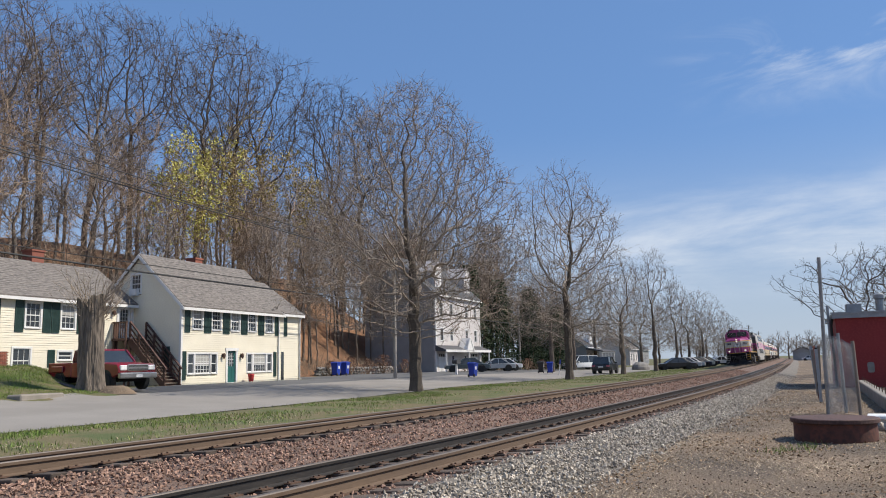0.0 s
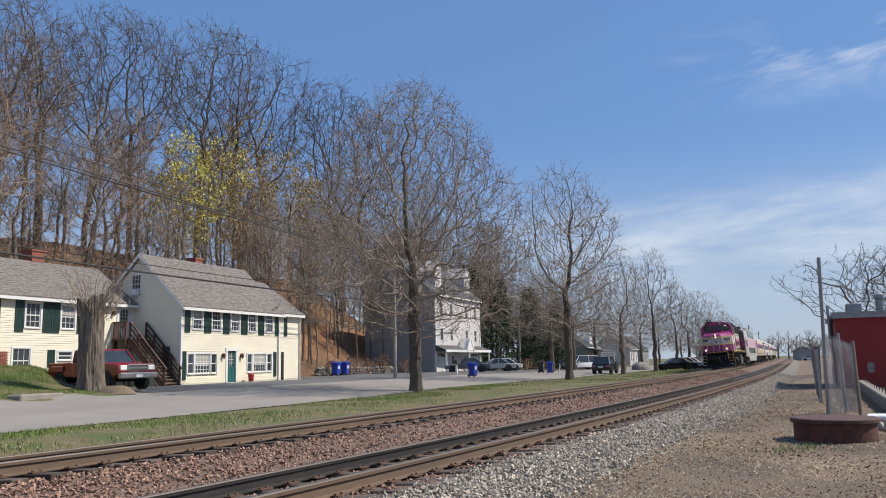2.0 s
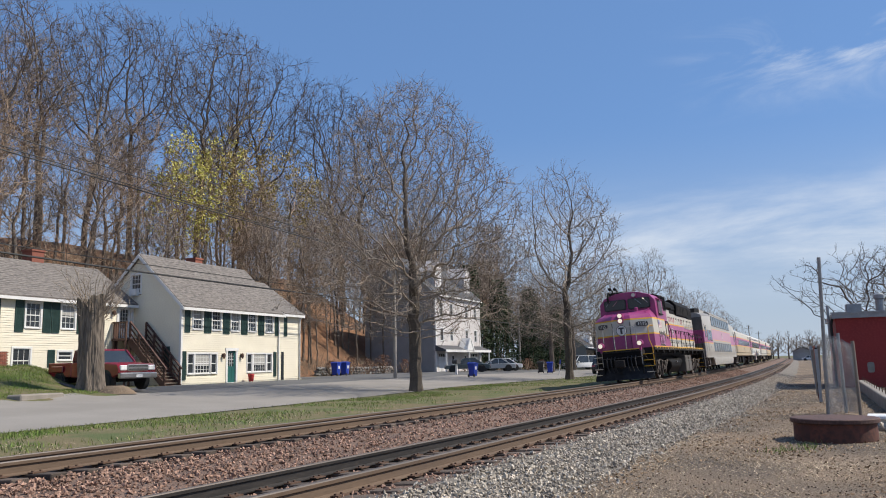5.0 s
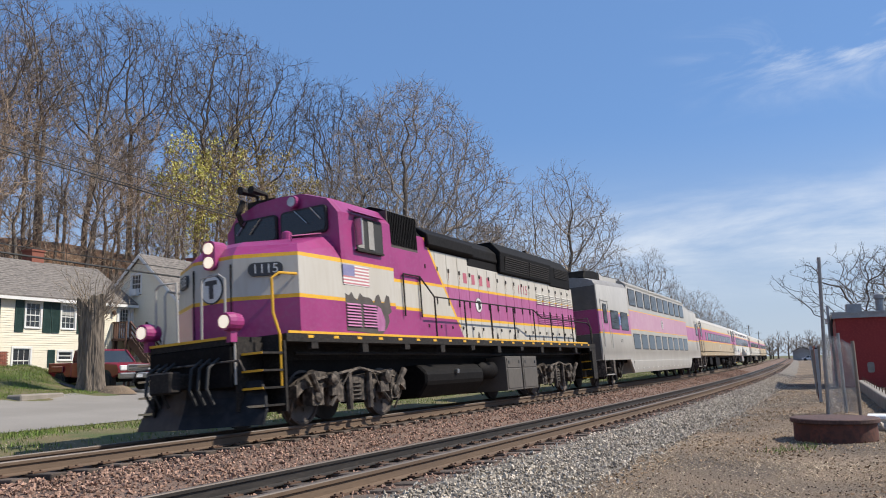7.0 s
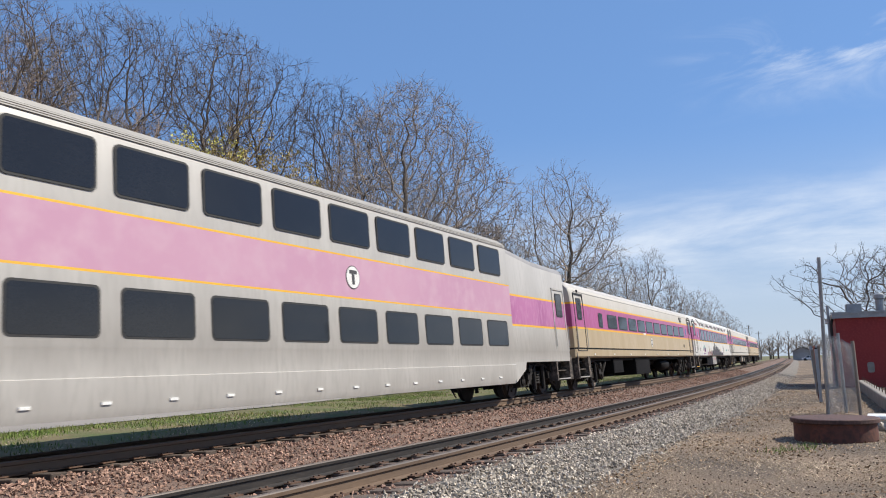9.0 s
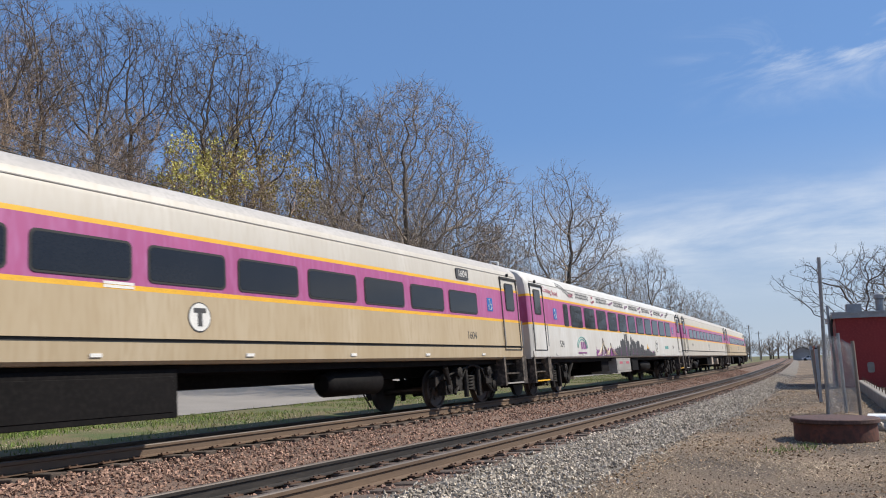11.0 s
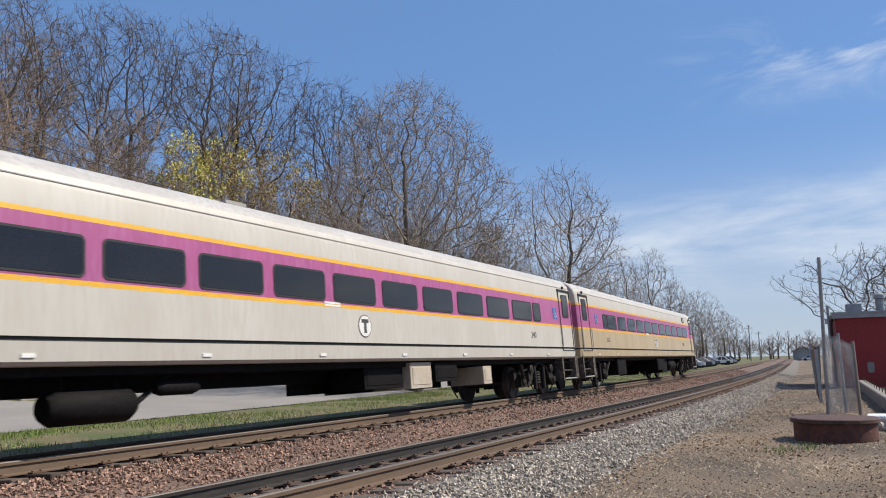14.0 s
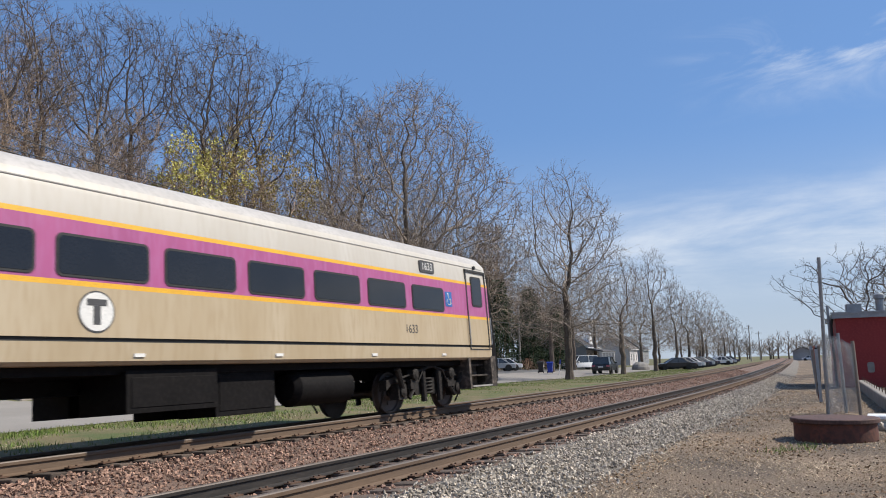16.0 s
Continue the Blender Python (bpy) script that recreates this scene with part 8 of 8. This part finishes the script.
    piece("boulder", Geo().lathe([(1.3, -0.2), (1.5, 0.3), (1.25, 0.8), (0.7, 1.15), (0, 1.2)], sides=9), "stone_wall", "large brown boulder on the grass by the road", "boulder", Matrix.Translation((p.x, p.y, ground_z(p.x, p.y))) @ Matrix.Diagonal((0.8, 1.2, 0.9, 1)), bevel=0.15)
    p = W(61.7, 20.2)
    mb = thing("marker_post", "thin blue and white roadside marker post", "post", Matrix.Translation((*W(72, 19.5).xy, ground_z(*W(72, 19.5).xy))) @ pose(0, 0, 0, 0, 8, 0))
    part("stake", Geo().box(-0.03, 0.03, -0.03, 0.03, -0.1, 1.1), "trim", mb)
    part("cap", Geo().box(-0.04, 0.04, -0.04, 0.04, 1.1, 1.5), "bin_blue", mb)
    p = W(66.5, 27.6)
    mb = thing("mailbox", "black mailbox on a white post beside the road", "mailbox", street(66.5, 27.6, ground_z(p.x, p.y)))
    part("post", Geo().box(-0.08, 0.08, -0.08, 0.08, -0.1, 1.0), "trim", mb)
    part("box", Geo().rrect(0, 1.2, 0.9, 0.4, 0.15, -0.25, 0.25, "x"), "ink", mb)
    # low stone wall at the foot of the slope
    w = thing("stone_wall", "low dry wall of grey field stones at the slope's foot", "wall", kind="")
    rng = random.Random(21)
    base = [mesh("stone", Geo().lathe([(0.1, -0.12), (0.24, -0.1), (0.27, 0.02), (0.2, 0.13), (0.05, 0.15)], sides=7 + k), "stone_wall") for k in range(3)]
    for k in range(130):
        a = 62 + (k % 44) * 0.36 + rng.uniform(-0.06, 0.06)
        p = W(a, 39.6 + rng.uniform(-0.1, 0.1))
        s = part("stone", base[k % 3], None, w)
        s.matrix_local = Matrix.Translation((p.x, p.y, ground_z(p.x, p.y) + 0.12 + (k // 44) * 0.26)) @ pose(0, 0, 0, rng.uniform(-15, 15), rng.uniform(-15, 15), rng.uniform(0, 360)) @ Matrix.Diagonal((rng.uniform(0.9, 1.3), rng.uniform(0.9, 1.3), 1, 1))


def leafy(name, label, cat, m, r, h, n, leaf, mats, rng, group=""):
    """A bush: short stems with a cloud of small blades."""
    t = thing(name, label, cat, m, group)
    st, lv = Geo(), Geo()
    for _ in range(9):
        a = rng.random() * 6.28
        st.tube([(0, 0, -0.1), (r * 0.3 * math.cos(a), r * 0.3 * math.sin(a), h * 0.5), (r * 0.5 * math.cos(a), r * 0.5 * math.sin(a), h * 0.85)], [0.05, 0.03, 0.015], 4)
    part("stem", st, "bark_warm", t)
    for _ in range(n):
        a, z = rng.random() * 6.28, rng.random() ** 0.8
        q = r * (1 - z * 0.75) * (0.55 + 0.5 * noise.noise(Vector((math.cos(a) * 2, math.sin(a) * 2, z * 5)))) * rng.random() ** 0.4 * 1.6
        c = Vector((q * math.cos(a), q * math.sin(a), z * h))
        u, w = Vector((rng.gauss(0, 1), rng.gauss(0, 1), rng.gauss(0, 1))).normalized() * leaf, Vector((rng.gauss(0, 1), rng.gauss(0, 1), rng.gauss(0, 1))).normalized() * leaf
        lv.add([c - u, c + w * 0.5, c + u, c - w * 0.5], [(0, 1, 2, 3)])
    part("foliage", lv, mats, t)
    return t


def shrubs():
    rng = random.Random(31)
    p = W(104, 32)
    fir = leafy("evergreen_tree", "dark green evergreen tree behind the drive", "tree", at_ground(p.x, p.y), 3.3, 11.0, 9000, 0.16, "fir", rng, "evergreens")
    for a, v, k in ((100, 35, 1.15), (110, 34, 0.9), (107, 29, 0.7), (114, 31, 0.8), (97, 38, 1.2), (118, 36, 1.0)):
        p = W(a, v)
        plant(fir, at_ground(p.x, p.y, rng.random() * 6), k)
    # leafless brush along the slope's foot
    g = Geo()
    for _ in range(2200):
        a = rng.uniform(48, 80) if rng.random() < 0.65 else rng.uniform(4, 48)
        v = rng.uniform(39.8, 43.5) if a > 48 else rng.uniform(43, 52)
        p = W(a, v)
        z = ground_z(p.x, p.y)
        d = Vector((rng.gauss(0, 0.35), rng.gauss(0, 0.35), 1)) * rng.uniform(0.5, 1.7)
        q = Vector((p.x, p.y, z - 0.05))
        g.tube([q, q + d * 0.5 + Vector((rng.gauss(0, 0.1), rng.gauss(0, 0.1), 0)), q + d], [0.014, 0.01, 0.006], 3)
    piece("brushwood", g, "bark_warm", "tangled leafless brush at the foot of the slope", "brush", kind="stuff")
    br = leafy("brown_bush", "brown leafless bush with reddish buds by the wall", "bush", at_ground(*W(66, 38.5).xy), 1.6, 1.7, 700, 0.07, "bud_red", rng, "brown bushes")
    for a, v, k in ((69, 38.2, 0.9), (73, 38.6, 1.1), (63, 38.8, 0.8), (77, 38.0, 0.9), (80, 33.6, 0.5), (84, 33.8, 0.5), (96, 30, 0.9), (99, 29, 0.8)):
        p = W(a, v)
        plant(br, at_ground(p.x, p.y, rng.random() * 6), k)


def blades(name, mats, label, picks, size, wide, cat="grass", lay=0.45):
    rng = np.random.default_rng(7)
    vs, fs = [], []
    for i, (x, y, z) in enumerate(picks):
        h = size * rng.uniform(0.5, 1.4)
        a = rng.uniform(0, 6.28)
        dx, dy = math.cos(a) * wide, math.sin(a) * wide
        lx, ly = rng.normal(0, h * lay, 2)
        vs += [(x - dx, y - dy, z - 0.01), (x + dx, y + dy, z - 0.01), (x + lx, y + ly, z + h)]
        fs.append((3 * i, 3 * i + 1, 3 * i + 2))
    me = bpy.data.meshes.new(name)
    me.from_pydata(vs, [], fs)
    me.materials.append(M[mats])
    tagged(new(name, me), label, cat, kind="stuff")


def verge():
    rng = random.Random(17)
    green, straw, litter = [], [], []
    while len(green) < 30000:
        a = 6 + 95 * rng.random() ** 1.4
        edge = 17.3 if a < 40 else 18.0 - 0.035 * (a - 40)
        v = edge - abs(rng.gauss(0, 2.2))
        if a > 50:
            v = rng.uniform(8.5, edge)
        p = W(a, v)
        w = p.x - FAR_X - bend(p.y)
        if w > -2.3 or noise.noise(Vector((p.x * 0.35, p.y * 0.35, 1))) < rng.uniform(-0.3, 0.4):
            continue
        (green if rng.random() < 0.68 else straw).append((p.x, p.y, ground_z(p.x, p.y)))
    for _ in range(60000):
        a, v = rng.uniform(14, 31), 26.7 + 9 * rng.random() ** 1.2
        if v - 1.1 * a < -0.6 or noise.noise(Vector((a * 0.6, v * 0.6, 2))) < rng.uniform(-0.6, 0.1):
            continue
        p = W(a, v)
        green.append((p.x, p.y, ground_z(p.x, p.y)))
    while len(straw) < 75000:
        x, y = rng.uniform(-5, 4.5), 4.5 + 45 * rng.random() ** 2.3
        w = x - FAR_X - bend(y)
        if w < 6.6 or noise.noise(Vector((x * 0.7, y * 0.5, 4))) < rng.uniform(-0.35, 0.35):
            continue
        straw.append((x, y, ground_z(x, y)))
    for x, y, n in ((-1.7, 15.2, 45), (-1.48, 15.75, 40), (-1.88, 14.75, 30), (-1.1, 17.3, 25), (-1.3, 15.4, 20)):
        for _ in range(n):
            px, py = x + rng.gauss(0, 0.13), y + rng.gauss(0, 0.2)
            green.append((px, py, ground_z(px, py)))
    blades("verge_grass", "blade", "short green spring grass along the road and bank", green, 0.085, 0.011)
    blades("dry_grass", "straw", "flattened dry straw-coloured grass on bare dirt", straw, 0.022, 0.012, lay=3.2)
    bits, chips = [], []
    for _ in range(17000):
        x, y = rng.uniform(-4.5, 4.5), 4.5 + 40 * rng.random() ** 2.0
        if x - FAR_X - bend(y) > 6.6:
            patch = noise.noise(Vector((x * 0.8, y * 0.5, 11)))
            (bits if patch + rng.gauss(0, 0.3) > 0 else chips).append((x, y, ground_z(x, y) + 0.004))
    stones("dirt_clods", "stone_d", "dark clods and pebbles strewn over the dirt", bits, 0.015)
    stones("wood_chips", "straw", "pale dry chips and stalks strewn over the dirt", chips, 0.014)
    # dead leaves: small curled blades, thick in drifts
    gen, g = np.random.default_rng(23), Geo()
    while len(g.f) < 30000:
        x, y = rng.uniform(-4.6, 4.5), 4.5 + 34 * rng.random() ** 1.9
        if x - FAR_X - bend(y) < 6.9 or noise.noise(Vector((x * 0.55, y * 0.3, 21))) + 0.35 * noise.noise(Vector((x * 1.9, y * 1.2, 5))) < rng.gauss(0.0, 0.16):
            continue
        z = ground_z(x, y) + rng.uniform(0.002, 0.02)
        k = rng.uniform(0.014, 0.036)
        u, w = gen.normal(0, 1, 3), gen.normal(0, 1, 3)
        u, w = u * (1, 1, 0.35), w * (1, 1, 0.35)
        u, w = u / np.linalg.norm(u) * k, w / np.linalg.norm(w) * k * 0.7
        c = np.array((x, y, z))
        g.add([c - u, c + w, c + u + (0, 0, 0.008), c - w], [(0, 1, 2), (0, 2, 3)])
    piece("dead_leaves", g, "dead_leaf", "drifts of small brown dead leaves on the dirt", "leaves", kind="stuff")


M["dead_leaf"] = mat("dead_leaf", (0.36, 0.235, 0.13), (0.2, 0.125, 0.075), 1.5, 0.9, 0.0, isl=0.55)
M["stone_d"] = mat("dirt_pebbles", (0.23, 0.17, 0.12), (0.13, 0.095, 0.07), 3, 0.95, 0.2, fine=30, isl=0.5)
main_house()
left_house()
outside_stairs()
townhouse()
small_house(118, 27.5, "small grey house with a white columned porch", "shingle_dark", "siding_grey")
small_house(160, 28.5, "pale house behind the street trees", "shingle", "siding_white", False)
small_house(185, 30, "grey house far down the street", "shingle_dark", "siding_grey", False)
red_building()
fence()
snag()
pole(54, 27.5, 9.3, 0.15, "pale grey wooden utility pole with a transformer")
pole(101, 32.6, 9.0, 0.15, "brown wooden utility pole beside the drive", True)
pole(235, 8.5, 10, 0.16, "distant wooden utility pole", True)
pole(290, 7.5, 10, 0.16, "distant wooden utility pole", True)
wires()
far_things()
shrubs()
verge()


build_tracks()
build_stones()
motions()
